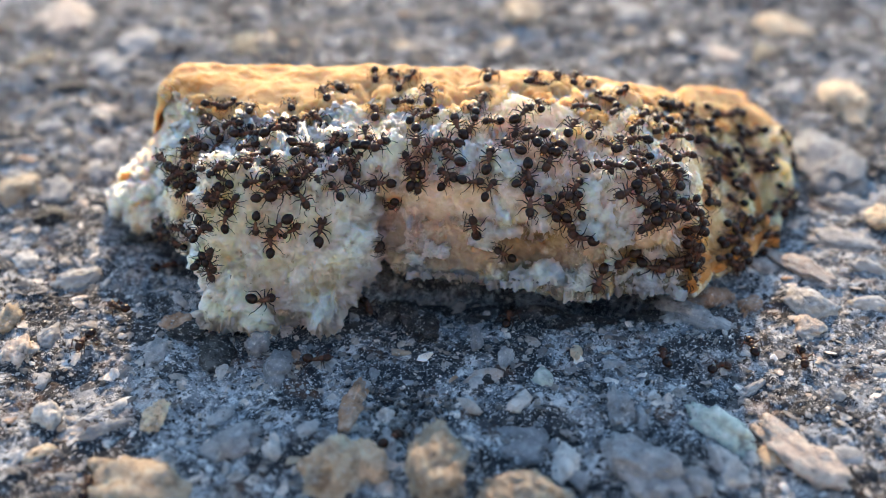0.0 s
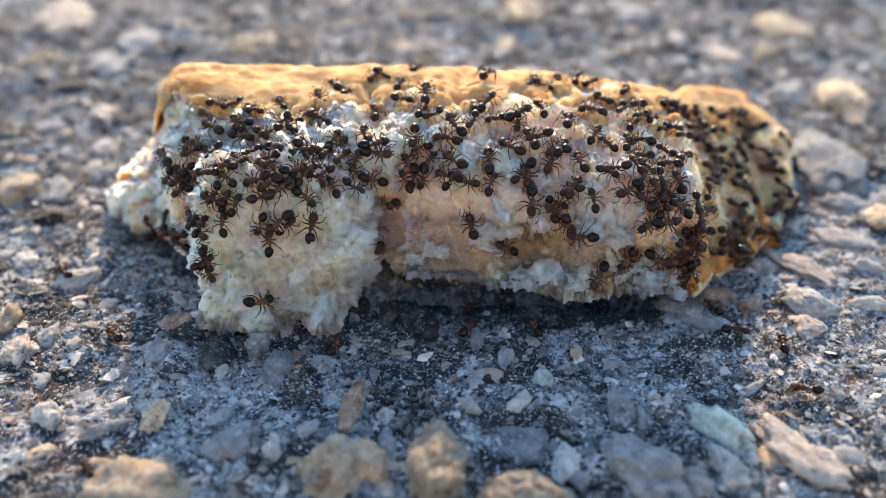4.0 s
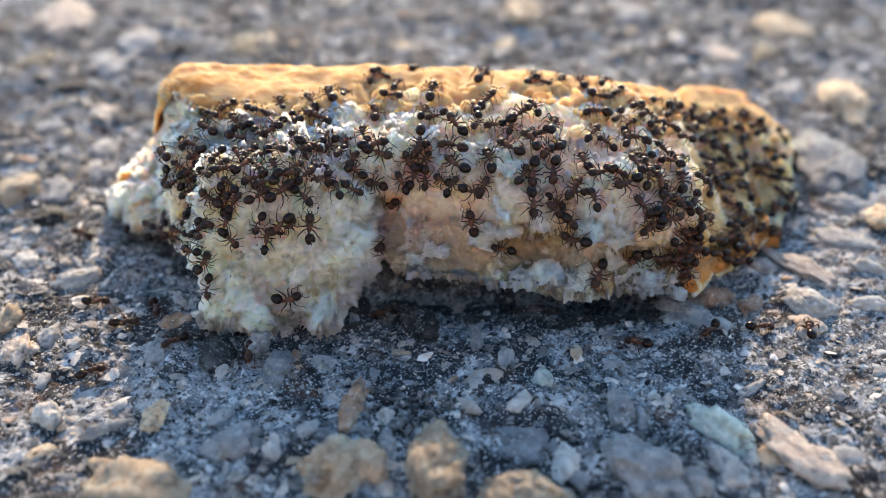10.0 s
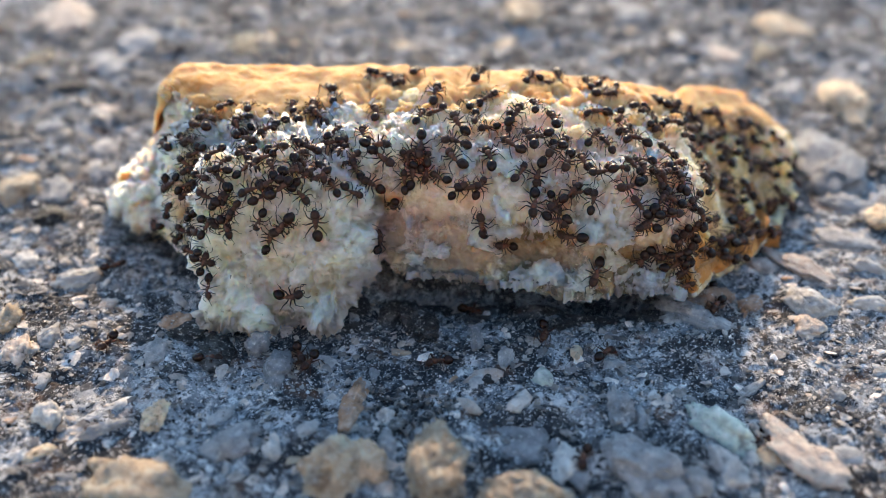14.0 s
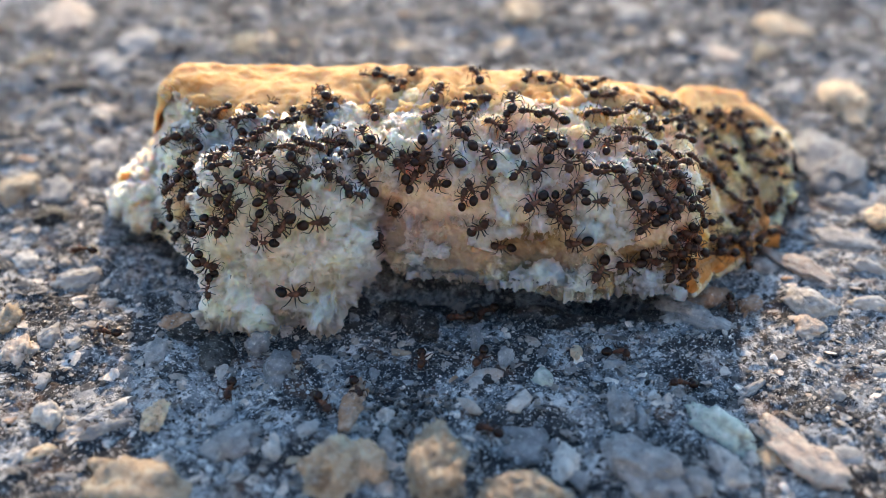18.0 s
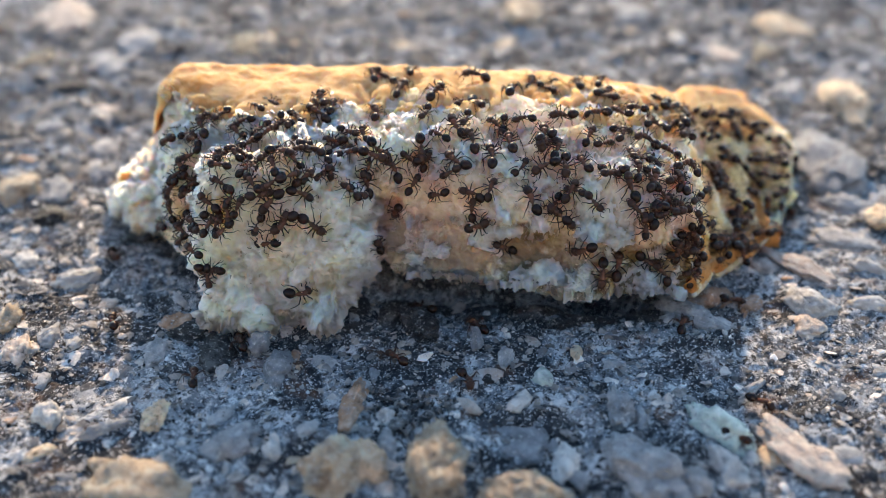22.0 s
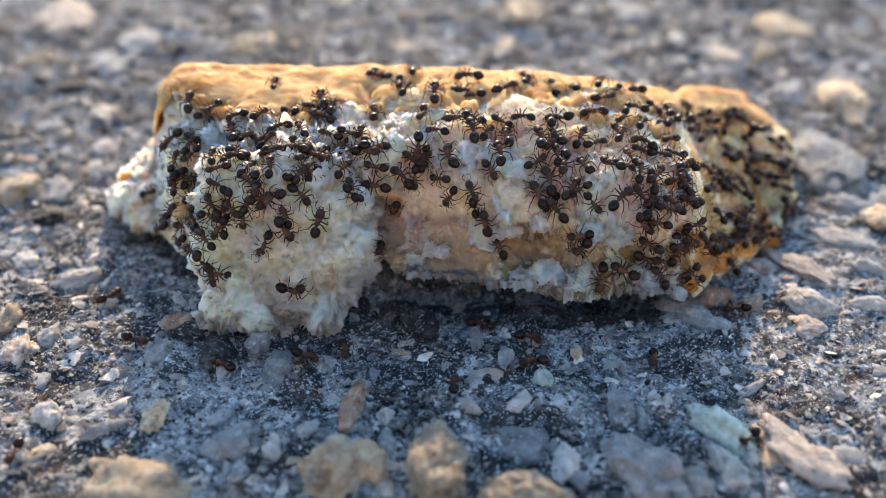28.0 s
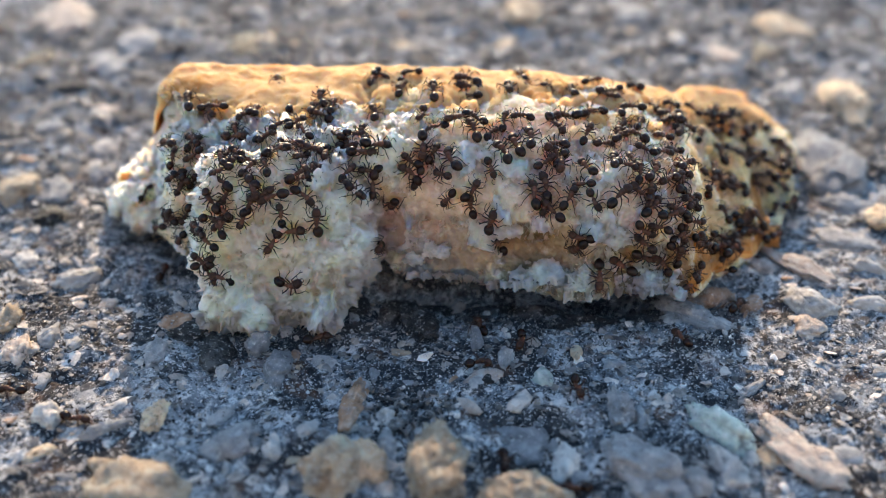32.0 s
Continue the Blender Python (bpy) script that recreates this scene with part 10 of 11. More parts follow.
    crawl((0, 35.66, 17.42, 3.18, 168), (1.5, 36.44, 17.76, 2.94, 144), (10, 36.21, 17.34, 2.91, 156), (13, 36.35, 18.40, 3.10, 180), (17.5, 36.76, 18.38, 2.99, 207), (19, 37.07, 18.62, 3.05, 189), (32, 36.74, 18.30, 2.98, 162), size=1.10)
    crawl((0, 33.17, 21.41, 6.15, 3), (5, 33.42, 22.26, 6.14, 354), (7.5, 32.92, 22.12, 6.44, 0), (10, 32.42, 21.03, 6.65, 12), (12.5, 33.55, 22.45, 6.26, 357), (14.5, 35.02, 23.34, 5.57, 327), (18, 35.25, 23.33, 5.60, 15), (20, 35.55, 22.70, 5.17, 6), (22, 35.75, 23.45, 5.46, 24), (24, 35.63, 22.89, 5.30, 18), (27, 35.94, 23.00, 5.22, 27), (30, 36.77, 25.10, 4.55, 54), (32, 36.69, 24.50, 4.61, 57), size=0.99)
    crawl((0, 27.43, 18.89, 8.77, 312), (5, 27.84, 18.69, 8.61, 297), (10, 27.43, 18.89, 8.77, 312), (15, 27.29, 18.36, 8.54, 312), (18.5, 26.01, 16.55, 9.35, 6), (21, 25.85, 16.68, 9.64, 27), (24, 25.91, 16.96, 9.82, 36), (27, 25.89, 16.64, 9.47, 36), (28.5, 26.95, 17.72, 8.31, 3), (30, 25.93, 16.28, 9.29, 12), (32, 24.12, 9.26, 12.56, 354), size=0.88)
    crawl((0, 31.08, 15.14, 5.29, 114), (3, 31.47, 15.38, 5.18, 117), (6.5, 31.08, 15.42, 5.34, 117), (10, 30.94, 15.50, 5.40, 114), (16.5, 30.44, 14.65, 5.54, 129), (18.5, 31.04, 14.34, 5.37, 120), (21.5, 31.96, 15.25, 5.05, 156), (24, 31.74, 15.36, 5.16, 123), (27, 32.18, 15.51, 5.11, 114), (29, 32.46, 16.05, 5.27, 141), (31.5, 32.56, 15.99, 5.15, 120), size=0.88)
    crawl((0, 23.72, -2.82, 9.32, 102), (0.5, 23.72, -2.82, 9.32, 93), (5.5, 23.55, -2.80, 9.40, 96), (10, 23.66, -2.77, 9.41, 108), (12, 23.71, -2.64, 9.58, 96), (14.5, 23.83, -2.68, 9.34, 117), (19, 23.72, -2.56, 9.69, 126), (21, 23.66, -2.77, 9.41, 114), (24, 23.65, -2.91, 9.03, 111), (27, 26.42, 3.70, 5.15, 162), (28.5, 27.74, 5.45, 4.82, 162), (30, 27.90, 5.54, 4.68, 150), (32, 28.22, 5.96, 4.56, 150), size=0.94)
    crawl((0, 32.49, 5.87, -1.09, 90), (2, 32.97, 6.65, -1.10, 96), (5.5, 32.37, 5.65, -1.09, 60), (10, 32.97, 6.65, -1.10, 87), (16, 32.30, 5.59, -1.09, 78), (18, 30.60, 3.55, 0.68, 93), (21, 30.06, 3.27, 1.17, 108), (27, 29.31, 2.78, 1.19, 153), (28.5, 28.90, 1.99, 0.59, 114), (30, 28.96, 1.99, 0.52, 162), (32, 28.46, 1.81, 0.62, 165), size=0.88)
    crawl((0, 21.56, -3.40, 4.56, 3), (5, 21.95, -3.18, 4.77, 21), (10, 21.40, -3.36, 4.84, 3), (18, 21.67, -3.63, 4.18, 105), (20, 20.78, -4.14, 4.01, 117), (22, 20.80, -4.10, 4.06, 132), (24, 20.74, -4.34, 3.83, 126), (27, 20.26, -4.46, 3.71, 129), (29, 20.98, -3.91, 4.28, 138), (32, 20.84, -3.51, 4.79, 138), size=0.98)
    crawl((0, 23.64, -2.83, 5.18, 78), (1, 23.64, -2.83, 5.18, 72), (8, 23.27, -2.81, 5.84, 69), (10, 22.99, -2.83, 5.88, 78), (15.5, 22.94, -2.92, 5.63, 78), (18.5, 22.55, -3.02, 5.81, 78), (20.5, 22.01, -3.37, 6.43, 90), (23.5, 21.62, -3.50, 6.63, 81), (29.5, 21.70, -3.43, 6.17, 78), (32, 21.92, -3.40, 6.05, 90), size=1.01)
    crawl((0.0, -33.2, -9.8, 0, -100), (1.0, -33.4, -10.6, 0, -64), (2.0, -32.1, -12.1, 0, -20), (3.0, -28.9, -12.2, 0, 63), (4.0, -30.5, -8.9, 0, 159), (5.0, -32.2, -10.9, 0, -62), (6.0, -28.7, -12.3, 0, 2), (7.0, -27.8, -10.8, 0, 27), (8.0, -26.8, -11.3, 0, -66), (9.0, -26.8, -13.1, 0, 96), (9.5, -27.3, -6.7, 0, 126), (10.0, -33.8, -3.5, 0, -34), (11.0, -21.2, -10.8, 0, -28), (12.0, -2.9, -19.8, 0, -25), (13.0, 12.8, -26.8, 0, -19), (14.0, 11.5, -24.7, 0, 172), (15.0, 10.4, -26.5, 0, 171), (16.0, 5.7, -23.8, 0, 148), (17.0, 4.1, -22.6, 0, 134), (18.0, 4.0, -22.1, 0, 158), (19.0, 1.2, -21.4, 0, 2), (20.0, 9.9, -21.8, 0, 4), (21.0, 17.6, -20.4, 0, -5), (22.0, 24.3, -23.0, 0, -15), (23.0, 33.8, -24.9, 0, -18), (24.0, 29.5, -24.7, 0, 141), (25.0, 24.6, -17.5, 0, 137), (26.0, 19.8, -15.8, 0, 163), (27.0, 13.3, -14.0, 0, 165), (28.0, 8.2, -12.7, 0, -166), (29.0, 7.5, -15.5, 0, -56), (30.0, 9.9, -15.1, 0, 19), (31.0, 11.0, -14.3, 0, -32), (32.0, 11.7, -16.3, 0, -69), asphalt=True)
    crawl((0.0, -4.4, -22.5, 0, 58), (1.0, -1.9, -18.4, 0, 59), (2.0, -0.4, -15.9, 0, 71), (3.0, 0.8, -10.9, 0, 71), (4.0, 2.4, -7.9, 0, 63), (5.0, 4.6, -3.6, 0, 71), (6.0, 5.5, 0.8, 0, 161), (7.0, -1.0, -1.7, 0, -168), (8.0, -11.5, -2.9, 0, -163), (9.0, -19.9, -7.6, 0, -144), (9.5, -17.4, -7.2, 0, -56), (10.0, -17.9, -10.7, 0, -82), (11.0, -16.9, -10.6, 0, 44), (12.0, -14.9, -7.7, 0, 22), (13.0, -14.9, -9.8, 0, -64), (14.0, -13.3, -10.9, 0, -64), (15.0, -12.2, -15.3, 0, -94), (16.0, -13.8, -16.7, 0, -94), (17.0, -12.1, -15.6, 0, -26), (18.0, -10.5, -18.3, 0, -51), (19.0, -7.9, -20.7, 0, 141), (20.0, -14.9, -14.7, 0, 132), (21.0, -19.9, -7.6, 0, 120), (22.0, -24.0, 0.9, 0, 123), (23.0, -28.4, 5.5, 0, -151), (24.0, -29.6, -2.2, 0, -97), (25.0, -29.8, -6.2, 0, -91), (26.0, -29.8, -12.5, 0, -103), (27.0, -32.7, -19.0, 0, -115), (28.0, -35.3, -24.2, 0, -91), (29.0, -32.8, -23.6, 0, 1), (30.0, -32.7, -24.2, 0, 80), (31.0, -31.7, -17.8, 0, 77), (32.0, -31.6, -19.7, 0, -88), asphalt=True)
    crawl((0.0, 20.2, -11.5, 0, 85), (1.0, 20.3, -10.1, 0, 37), (2.0, 22.4, -9.9, 0, 26), (3.0, 26.8, -6.9, 0, 19), (4.0, 27.4, -8.1, 0, -15), (5.0, 31.8, -8.3, 0, 8), (6.0, 34.0, -7.2, 0, -49), (7.0, 32.5, -9.0, 0, -88), (8.0, 34.2, -11.4, 0, 55), (9.0, 33.8, -7.2, 0, 150), (9.5, 31.5, -9.9, 0, -57), (10.0, 34.3, -8.1, 0, 100), (11.0, 30.6, -5.0, 0, 95), (12.0, 34.0, -3.7, 0, 54), (13.0, 33.4, -1.1, 0, 154), (14.0, 26.4, -0.0, 0, -175), (15.0, 21.9, -2.2, 0, -163), (16.0, 14.5, -3.8, 0, -161), (17.0, 11.6, -5.7, 0, -173), (18.0, 1.8, -5.3, 0, 179), (19.0, -2.4, -5.4, 0, -163), (20.0, -3.4, -6.9, 0, 42), (21.0, -1.3, -4.4, 0, 69), (22.0, -1.9, -2.9, 0, 158), (23.0, -3.5, -3.5, 0, -52), (24.0, -0.4, -4.7, 0, -32), (25.0, 1.1, -6.4, 0, -10), (26.0, 4.0, -5.5, 0, -13), (27.0, 5.4, -7.5, 0, -41), (28.0, 8.0, -8.9, 0, -29), (29.0, 10.5, -10.3, 0, -66), (30.0, 8.2, -9.5, 0, 144), (31.0, 6.2, -7.1, 0, 174), (32.0, 7.4, -9.4, 0, -61), asphalt=True)
    crawl((0.0, 24.8, -13.1, 0, 21), (1.0, 27.7, -12.0, 0, 60), (2.0, 27.3, -8.8, 0, 122), (3.0, 26.8, -10.8, 0, 106), (4.0, 26.1, -4.5, 0, 99), (5.0, 25.9, -4.5, 0, 23), (6.0, 27.2, -4.0, 0, -100), (7.0, 25.6, -6.3, 0, -180), (8.0, 23.8, -4.0, 0, -179), (9.0, 24.3, -6.3, 0, -65), (9.5, 25.4, -7.4, 0, -61), (10.0, 25.3, -8.1, 0, -172), (11.0, 22.0, -7.9, 0, 179), (12.0, 14.2, -7.9, 0, 177), (13.0, 9.7, -7.2, 0, 179), (14.0, 9.7, -7.8, 0, -61), (15.0, 12.0, -11.4, 0, -129), (16.0, 5.8, -12.6, 0, 175), (17.0, 5.7, -10.8, 0, 179), (18.0, 3.6, -12.5, 0, -121), (19.0, 3.9, -13.9, 0, 172), (20.0, 1.7, -12.2, 0, 155), (21.0, 1.8, -13.0, 0, -81), (22.0, 2.2, -15.4, 0, -71), (23.0, 2.8, -15.9, 0, -117), (24.0, 1.6, -16.5, 0, -144), (25.0, -0.1, -18.0, 0, 115), (26.0, 1.4, -16.1, 0, 78), (27.0, 0.5, -15.2, 0, -163), (28.0, 0.8, -16.3, 0, 35), (29.0, 1.3, -14.6, 0, 41), (30.0, 3.1, -14.3, 0, 114), (31.0, 0.7, -13.3, 0, 88), (32.0, 3.1, -13.1, 0, 4), asphalt=True)
    crawl((0.0, -28.3, -28.7, 0, 75), (1.0, -27.3, -25.2, 0, -23), (2.0, -26.0, -29.7, 0, -137), (3.0, -29.7, -27.4, 0, 128), (4.0, -28.7, -26.2, 0, 44), (5.0, -28.2, -25.9, 0, 58), (6.0, -28.1, -25.2, 0, 142), (7.0, -33.5, -21.8, 0, 121), (8.0, -31.5, -19.6, 0, 84), (9.0, -32.6, -13.1, 0, 93), (9.5, -32.0, -10.3, 0, -25), (10.0, -31.8, -13.5, 0, 12), (11.0, -20.7, -7.8, 0, 10), (12.0, -5.7, -9.0, 0, 8), (13.0, 5.5, -4.0, 0, 38), (14.0, 2.7, -2.6, 0, -97), (15.0, 5.3, -6.2, 0, -36), (16.0, 6.6, -5.4, 0, 107), (17.0, 5.2, -5.9, 0, 141), (18.0, 4.5, -3.7, 0, -143), (19.0, 4.6, -6.3, 0, -99), (20.0, 3.8, -8.8, 0, -85), (21.0, 4.9, -9.0, 0, 103), (22.0, 3.3, -6.7, 0, 101), (23.0, 4.4, -6.3, 0, 45), (24.0, 5.4, -4.6, 0, -52), (25.0, 5.1, -7.2, 0, -147), (26.0, 3.9, -5.6, 0, -120), (27.0, 3.7, -9.6, 0, -116), (28.0, 3.6, -6.3, 0, 41), (29.0, 6.9, -6.9, 0, -27), (30.0, 6.8, -7.9, 0, -138), (31.0, 3.8, -9.8, 0, 160), (32.0, 3.5, -6.7, 0, 94), asphalt=True)
    crawl((0.0, -2.7, -5.4, 0, 146), (1.0, -6.1, -3.0, 0, 76), (2.0, -1.9, -2.4, 0, 1), (3.0, 2.1, -2.8, 0, -2), (4.0, 2.4, -2.6, 0, 122), (5.0, 0.7, -0.7, 0, 87), (6.0, 2.6, 1.3, 0, 146), (7.0, -2.1, 1.2, 0, -124), (8.0, -0.9, -3.8, 0, -128), (9.0, -6.5, -4.5, 0, -175), (9.5, -6.6, -4.3, 0, 30), (10.0, -5.7, -4.0, 0, -76), (11.0, -5.7, -8.1, 0, -48), (12.0, -0.6, -9.7, 0, -19), (13.0, 0.6, -10.2, 0, -82), (14.0, -0.3, -12.3, 0, 152), (15.0, -2.1, -8.8, 0, -168), (16.0, -2.8, -12.9, 0, -33), (17.0, 2.0, -11.5, 0, 53), (18.0, -1.9, -11.7, 0, -150), (19.0, -1.5, -13.5, 0, -146), (20.0, -3.5, -12.7, 0, 120), (21.0, -4.0, -9.2, 0, 136), (22.0, -4.3, -12.0, 0, 143), (23.0, -5.5, -8.1, 0, 103), (24.0, -5.3, -7.6, 0, -77), (25.0, -5.1, -10.0, 0, -167), (26.0, -9.5, -8.6, 0, 170), (27.0, -7.8, -9.5, 0, -74), (28.0, -9.1, -10.2, 0, -76), (29.0, -6.3, -15.5, 0, -30), (30.0, 0.3, -15.7, 0, -17), (31.0, 4.5, -18.7, 0, -62), (32.0, 5.1, -24.9, 0, -84), asphalt=True)
    crawl((0.0, -7.4, -2.6, 0, -79), (1.0, -7.1, -4.3, 0, -135), (2.0, -8.4, -3.6, 0, 173), (3.0, -9.9, -3.9, 0, -151), (4.0, -13.0, -6.1, 0, -100), (5.0, -10.3, -6.5, 0, -50), (6.0, -11.4, -8.1, 0, -102), (7.0, -11.1, -10.1, 0, 4), (8.0, -10.3, -8.0, 0, 125), (9.0, -11.8, -9.1, 0, 141), (9.5, -24.7, 3.4, 0, 137), (10.0, -33.8, 11.1, 0, -19), (11.0, -13.3, -0.5, 0, -32), (12.0, 8.4, -14.9, 0, -26), (13.0, 32.1, -22.5, 0, -21), (14.0, 27.3, -22.2, 0, 160), (15.0, 28.0, -21.0, 0, 127), (16.0, 25.0, -19.2, 0, 105), (17.0, 26.4, -15.3, 0, 130), (18.0, 21.6, -15.1, 0, 167), (19.0, 20.6, -13.9, 0, 118), (20.0, 18.7, -9.6, 0, 88), (21.0, 20.7, -10.5, 0, 37), (22.0, 22.7, -6.6, 0, 56), (23.0, 24.2, -5.4, 0, 63), (24.0, 23.1, -5.9, 0, -96), (25.0, 23.9, -7.7, 0, -118), (26.0, 20.4, -11.0, 0, -155), (27.0, 20.7, -9.2, 0, -152), (28.0, 19.4, -11.5, 0, -115), (29.0, 19.1, -12.6, 0, -16), (30.0, 24.1, -12.8, 0, 7), (31.0, 23.2, -12.1, 0, 120), (32.0, 22.1, -9.4, 0, 111), asphalt=True)
    crawl((0.0, -31.3, -4.5, 0, 150), (1.0, -32.5, -3.8, 0, 150), (2.0, -34.5, -2.6, 0, 161), (3.0, -37.2, -2.2, 0, 131), (4.0, -38.3, 1.8, 0, 128), (5.0, -42.0, 4.1, 0, 148), (6.0, -43.5, 5.0, 0, -50), (7.0, -39.7, 1.3, 0, -36), (8.0, -32.9, -2.7, 0, -41), (9.0, -30.5, -6.7, 0, -70), (9.5, -31.0, -7.8, 0, -70), (10.0, -30.3, -6.7, 0, 35), (11.0, -30.1, -7.2, 0, -116), (12.0, -31.6, -9.4, 0, -44), (13.0, -29.2, -8.1, 0, -31), (14.0, -30.9, -9.8, 0, -126), (15.0, -29.9, -9.0, 0, 84), (16.0, -30.7, -8.5, 0, 148), (17.0, -30.5, -8.7, 0, -152), (18.0, -31.2, -8.7, 0, 160), (19.0, -32.1, -8.1, 0, -13), (20.0, -29.0, -9.3, 0, 0), (21.0, -28.7, -8.0, 0, 137), (22.0, -31.2, -7.2, 0, 108), (23.0, -29.3, -6.3, 0, 75), (24.0, -30.9, -6.2, 0, -7), (25.0, -26.2, -6.6, 0, -39), (26.0, -28.4, -8.2, 0, -154), (27.0, -31.0, -9.0, 0, -101), (28.0, -28.6, -9.4, 0, 34), (29.0, -29.6, -8.1, 0, 51), (30.0, -25.9, -6.0, 0, 40), (31.0, -23.8, -3.2, 0, 64), (32.0, -23.3, -0.6, 0, 77), asphalt=True)
    crawl((0.0, -11.5, -12.3, 0, 0), (1.0, -11.6, -12.5, 0, -43), (2.0, -10.6, -13.2, 0, -171), (3.0, -12.8, -12.6, 0, 77), (4.0, -9.9, -9.9, 0, 37), (5.0, -9.8, -10.4, 0, -80), (6.0, -9.5, -12.3, 0, 17), (7.0, -7.6, -9.7, 0, 62), (8.0, -7.7, -9.0, 0, 12), (9.0, -4.2, -8.9, 0, 149), (9.5, -20.8, -1.0, 0, 152), (10.0, -38.1, 8.8, 0, 157), (11.0, -38.5, 6.4, 0, -53), (12.0, -34.8, 4.4, 0, -33), (13.0, -33.8, 3.4, 0, -55), (14.0, -33.5, 2.5, 0, 106), (15.0, -35.1, 7.9, 0, 120), (16.0, -36.1, 7.1, 0, -116), (17.0, -35.3, 7.5, 0, -128), (18.0, -37.2, 5.7, 0, -171), (19.0, -40.8, 6.6, 0, -158), (20.0, -40.1, 4.5, 0, -25), (21.0, -36.0, 4.3, 0, 2), (22.0, -34.1, 4.7, 0, -59), (23.0, -33.6, 0.3, 0, -46), (24.0, -31.4, 1.9, 0, -124), (25.0, -34.4, -0.8, 0, -131), (26.0, -34.7, -1.9, 0, -70), (27.0, -33.9, -2.2, 0, -17), (28.0, -32.6, -2.6, 0, 46), (29.0, -32.6, -0.8, 0, 40), (30.0, -28.3, 1.0, 0, -9), (31.0, -28.6, -1.4, 0, 95), (32.0, -28.4, 2.4, 0, 86), asphalt=True)
    crawl((0.0, 28.4, -10.7, 0, 83), (1.0, 28.6, -9.2, 0, -57), (2.0, 29.1, -11.7, 0, -54), (3.0, 29.5, -10.4, 0, 35), (4.0, 31.4, -10.1, 0, 76), (5.0, 30.0, -8.5, 0, 85), (6.0, 31.5, -8.9, 0, -172), (7.0, 14.8, -10.7, 0, 173), (8.0, -6.4, -4.5, 0, 179), (9.0, -24.6, -9.8, 0, -168), (9.5, -23.8, -8.1, 0, 129), (10.0, -24.9, -9.4, 0, -95), (11.0, -24.0, -11.1, 0, -6), (12.0, -23.3, -9.6, 0, 17), (13.0, -22.6, -10.7, 0, -49), (14.0, -21.5, -11.7, 0, -10), (15.0, -17.8, -11.5, 0, -15), (16.0, -18.4, -12.5, 0, -145), (17.0, -19.2, -12.4, 0, -94), (18.0, -18.7, -16.3, 0, -103), (19.0, -20.1, -16.3, 0, -154), (20.0, -19.2, -16.6, 0, -113), (21.0, -20.8, -17.8, 0, 157), (22.0, -22.1, -15.4, 0, 75), (23.0, -20.4, -16.3, 0, -154), (24.0, -23.6, -16.1, 0, 157), (25.0, -24.0, -14.8, 0, 18), (26.0, -21.0, -15.3, 0, 26), (27.0, -19.5, -12.6, 0, 61), (28.0, -19.9, -13.1, 0, -166), (29.0, -22.9, -13.5, 0, -151), (30.0, -28.0, -17.6, 0, -161), (31.0, -34.1, -17.2, 0, 173), (32.0, -38.0, -16.3, 0, 166), asphalt=True)
    crawl((0.0, 6.3, -5.4, 0, 77), (1.0, 6.5, -4.5, 0, -57), (2.0, 7.9, -7.9, 0, -40), (3.0, 10.0, -7.4, 0, 34), (4.0, 8.7, -7.3, 0, -152), (5.0, 6.1, -9.5, 0, -163), (6.0, 6.2, -8.1, 0, 128), (7.0, 4.3, -7.3, 0, 120), (8.0, 5.2, -6.5, 0, 54), (9.0, 6.3, -4.5, 0, 4), (9.5, 20.0, -5.3, 0, -7), (10.0, 30.0, -7.2, 0, 2), (11.0, 28.6, -5.1, 0, 91), (12.0, 30.0, -2.9, 0, 117), (13.0, 26.8, -1.6, 0, -172), (14.0, 26.8, -3.3, 0, -126), (15.0, 25.0, -4.2, 0, 31), (16.0, 28.4, -2.4, 0, 45), (17.0, 28.8, -0.4, 0, -122), (18.0, 28.2, -2.7, 0, -96), (19.0, 28.6, -2.6, 0, -132), (20.0, 27.1, -3.9, 0, 103), (21.0, 28.3, -1.3, 0, 50), (22.0, 28.5, -2.3, 0, -93), (23.0, 28.2, -3.1, 0, -87), (24.0, 28.6, -4.1, 0, 44), (25.0, 29.7, -1.6, 0, 65), (26.0, 29.5, -2.1, 0, -98), (27.0, 29.5, -3.3, 0, -121), (28.0, 28.7, -3.5, 0, 156), (29.0, 25.1, -1.4, 0, 172), (30.0, 27.3, -3.3, 0, -30), (31.0, 29.2, -3.8, 0, 12), (32.0, 28.8, -3.1, 0, 122), asphalt=True)
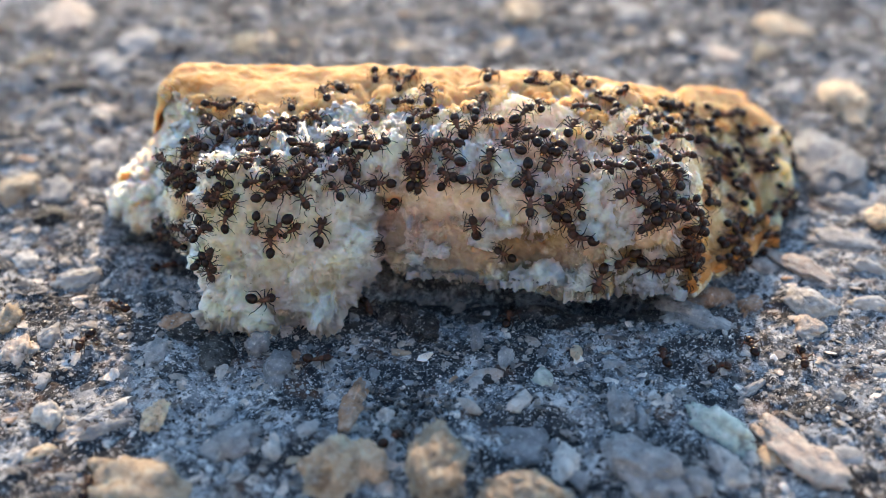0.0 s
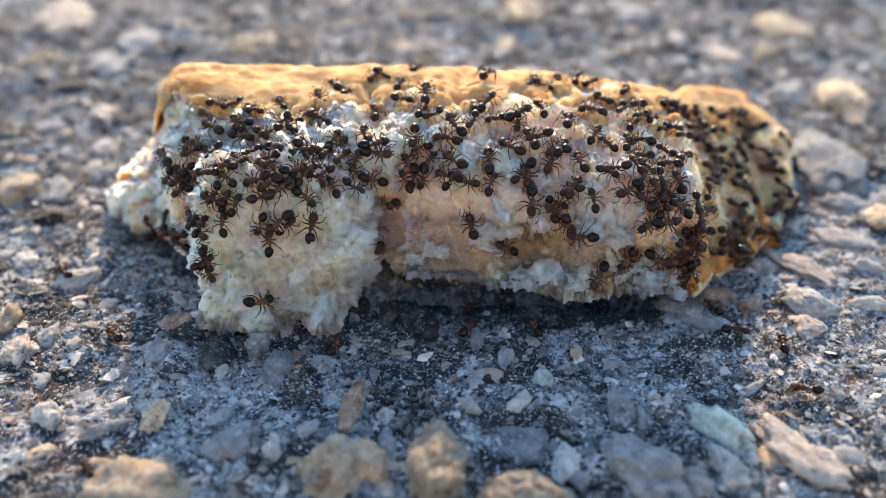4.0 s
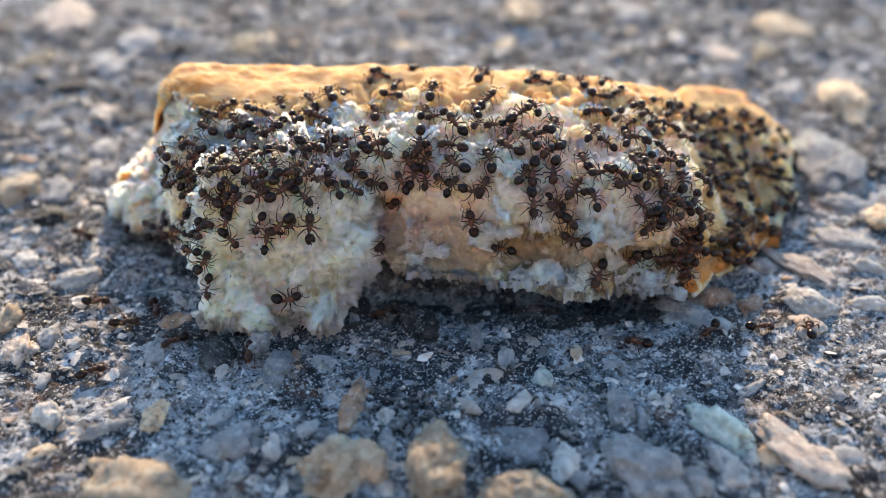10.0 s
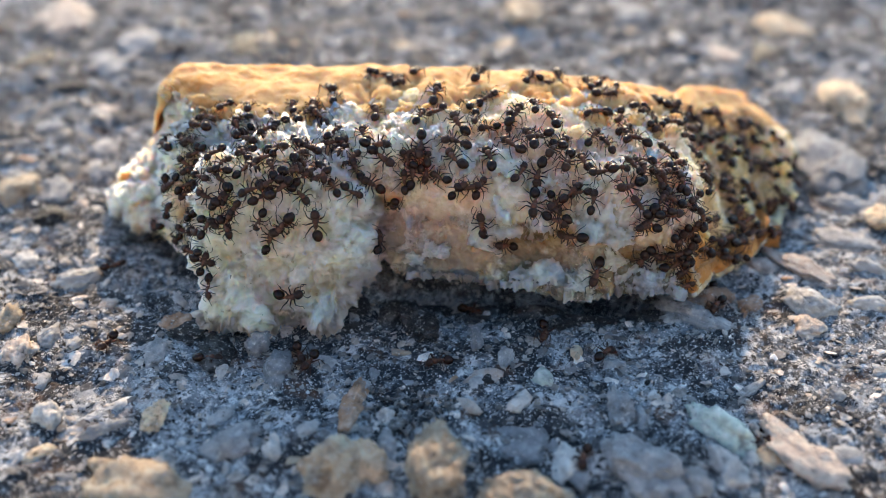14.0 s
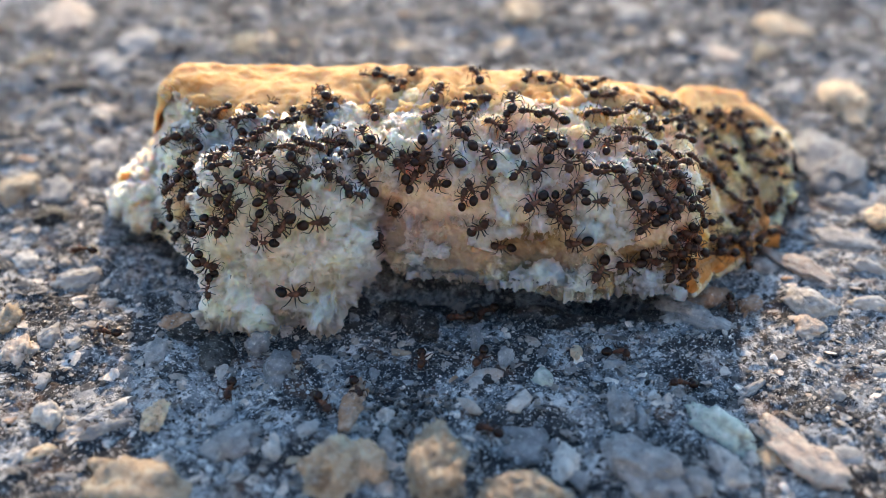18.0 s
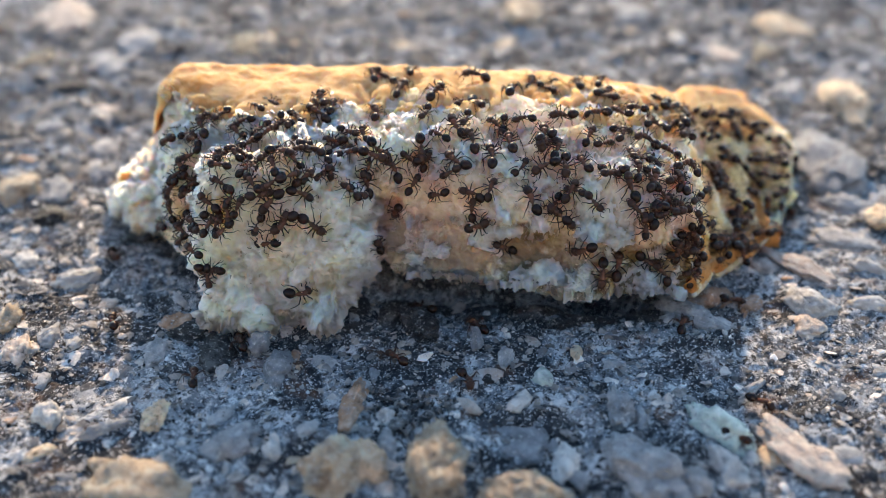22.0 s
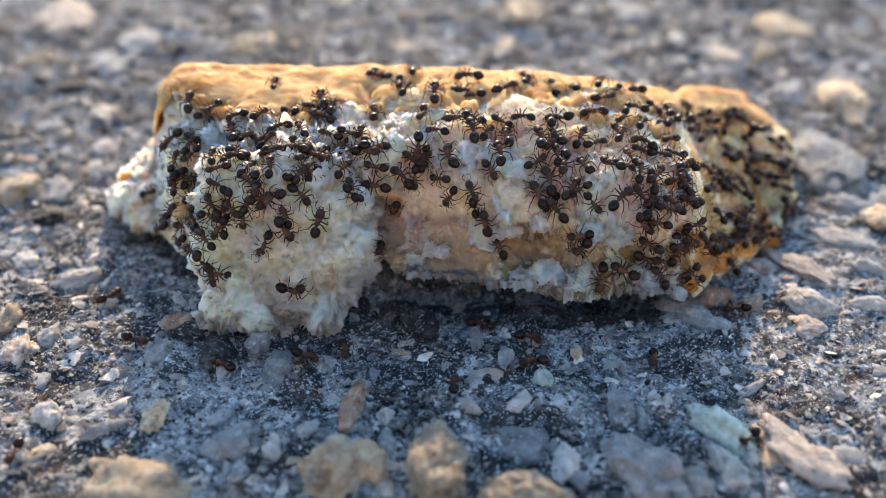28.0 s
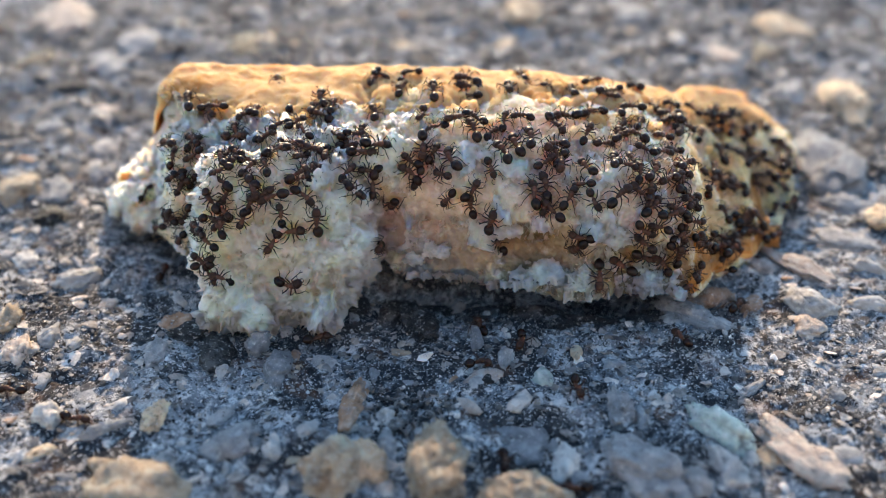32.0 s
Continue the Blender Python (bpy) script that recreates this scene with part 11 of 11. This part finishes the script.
    crawl((0.0, -28.6, 3.4, 0, 28), (1.0, -27.4, 4.0, 0, 119), (2.0, -28.8, 3.9, 0, -134), (3.0, -29.0, 2.4, 0, 9), (4.0, -24.6, 4.5, 0, -26), (5.0, -26.8, 1.4, 0, -122), (6.0, -26.9, 0.8, 0, -68), (7.0, -24.6, -4.1, 0, -54), (8.0, -25.4, -1.2, 0, 168), (9.0, -27.4, -3.5, 0, -159), (9.5, -26.5, -1.6, 0, -134), (10.0, -27.9, -4.0, 0, -62), (11.0, -24.0, -6.4, 0, -15), (12.0, -14.6, -7.5, 0, -26), (13.0, -12.0, -12.3, 0, -63), (14.0, -12.0, -12.7, 0, -108), (15.0, -12.8, -14.6, 0, -84), (16.0, -11.6, -16.3, 0, 13), (17.0, -10.1, -14.0, 0, 2), (18.0, -7.6, -16.2, 0, -68), (19.0, -8.9, -17.1, 0, 123), (20.0, -9.4, -13.4, 0, 136), (21.0, -13.9, -12.2, 0, 160), (22.0, -18.7, -9.9, 0, 115), (23.0, -17.0, -5.4, 0, 37), (24.0, -16.0, -7.9, 0, -68), (25.0, -15.9, -8.2, 0, -72), (26.0, -15.2, -10.4, 0, -63), (27.0, -14.9, -10.1, 0, -23), (28.0, -12.6, -11.5, 0, -20), (29.0, -11.0, -11.6, 0, -10), (30.0, -10.8, -11.8, 0, 147), (31.0, -13.7, -9.8, 0, 109), (32.0, -11.8, -8.9, 0, 25), asphalt=True)
    crawl((0.0, 32.7, -12.3, 0, -92), (1.0, 32.5, -15.4, 0, 3), (2.0, 36.0, -12.1, 0, -39), (3.0, 35.4, -17.8, 0, -131), (4.0, 31.8, -17.0, 0, 132), (5.0, 32.1, -14.1, 0, 140), (6.0, 30.1, -15.5, 0, -166), (7.0, 27.5, -15.2, 0, 168), (8.0, 26.8, -14.8, 0, 147), (9.0, 23.6, -12.7, 0, 137), (9.5, 20.9, -9.2, 0, 152), (10.0, 18.1, -9.8, 0, 157), (11.0, 19.2, -8.5, 0, -140), (12.0, 14.9, -12.5, 0, -158), (13.0, 13.9, -10.7, 0, 94), (14.0, 14.8, -11.3, 0, 5), (15.0, 15.2, -10.5, 0, 174), (16.0, 12.7, -11.0, 0, -125), (17.0, 14.3, -11.8, 0, 0), (18.0, 15.9, -11.0, 0, 60), (19.0, 15.2, -10.2, 0, 14), (20.0, 18.3, -10.4, 0, -37), (21.0, 24.7, -17.4, 0, -40), (22.0, 27.5, -18.2, 0, -34), (23.0, 31.8, -22.1, 0, -62), (24.0, 30.0, -22.8, 0, -177), (25.0, 30.3, -22.2, 0, 125), (26.0, 28.8, -21.2, 0, 163), (27.0, 24.0, -20.3, 0, -154), (28.0, 25.5, -22.8, 0, -141), (29.0, 20.7, -23.0, 0, -138), (30.0, 19.6, -28.2, 0, -137), (31.0, 14.8, -28.5, 0, 179), (32.0, 10.6, -28.1, 0, 175), asphalt=True)

    crawl((0, -4.7, -1.0, 9.4, 265), (6, -4.8, -1.1, 9.2, 255), (13, -4.6, -0.9, 9.6, 270), (20, -4.9, -1.1, 9.0, 260), (32, -4.7, -1.0, 9.4, 265), size=0.95)
    crawl((0, -5.9, -3.0, 6.8, 80), (8, -5.8, -3.0, 6.5, 90), (17, -6.0, -3.0, 7.0, 75), (25, -5.9, -3.0, 6.7, 95), (32, -5.9, -3.0, 6.8, 85), size=0.95)


motions()
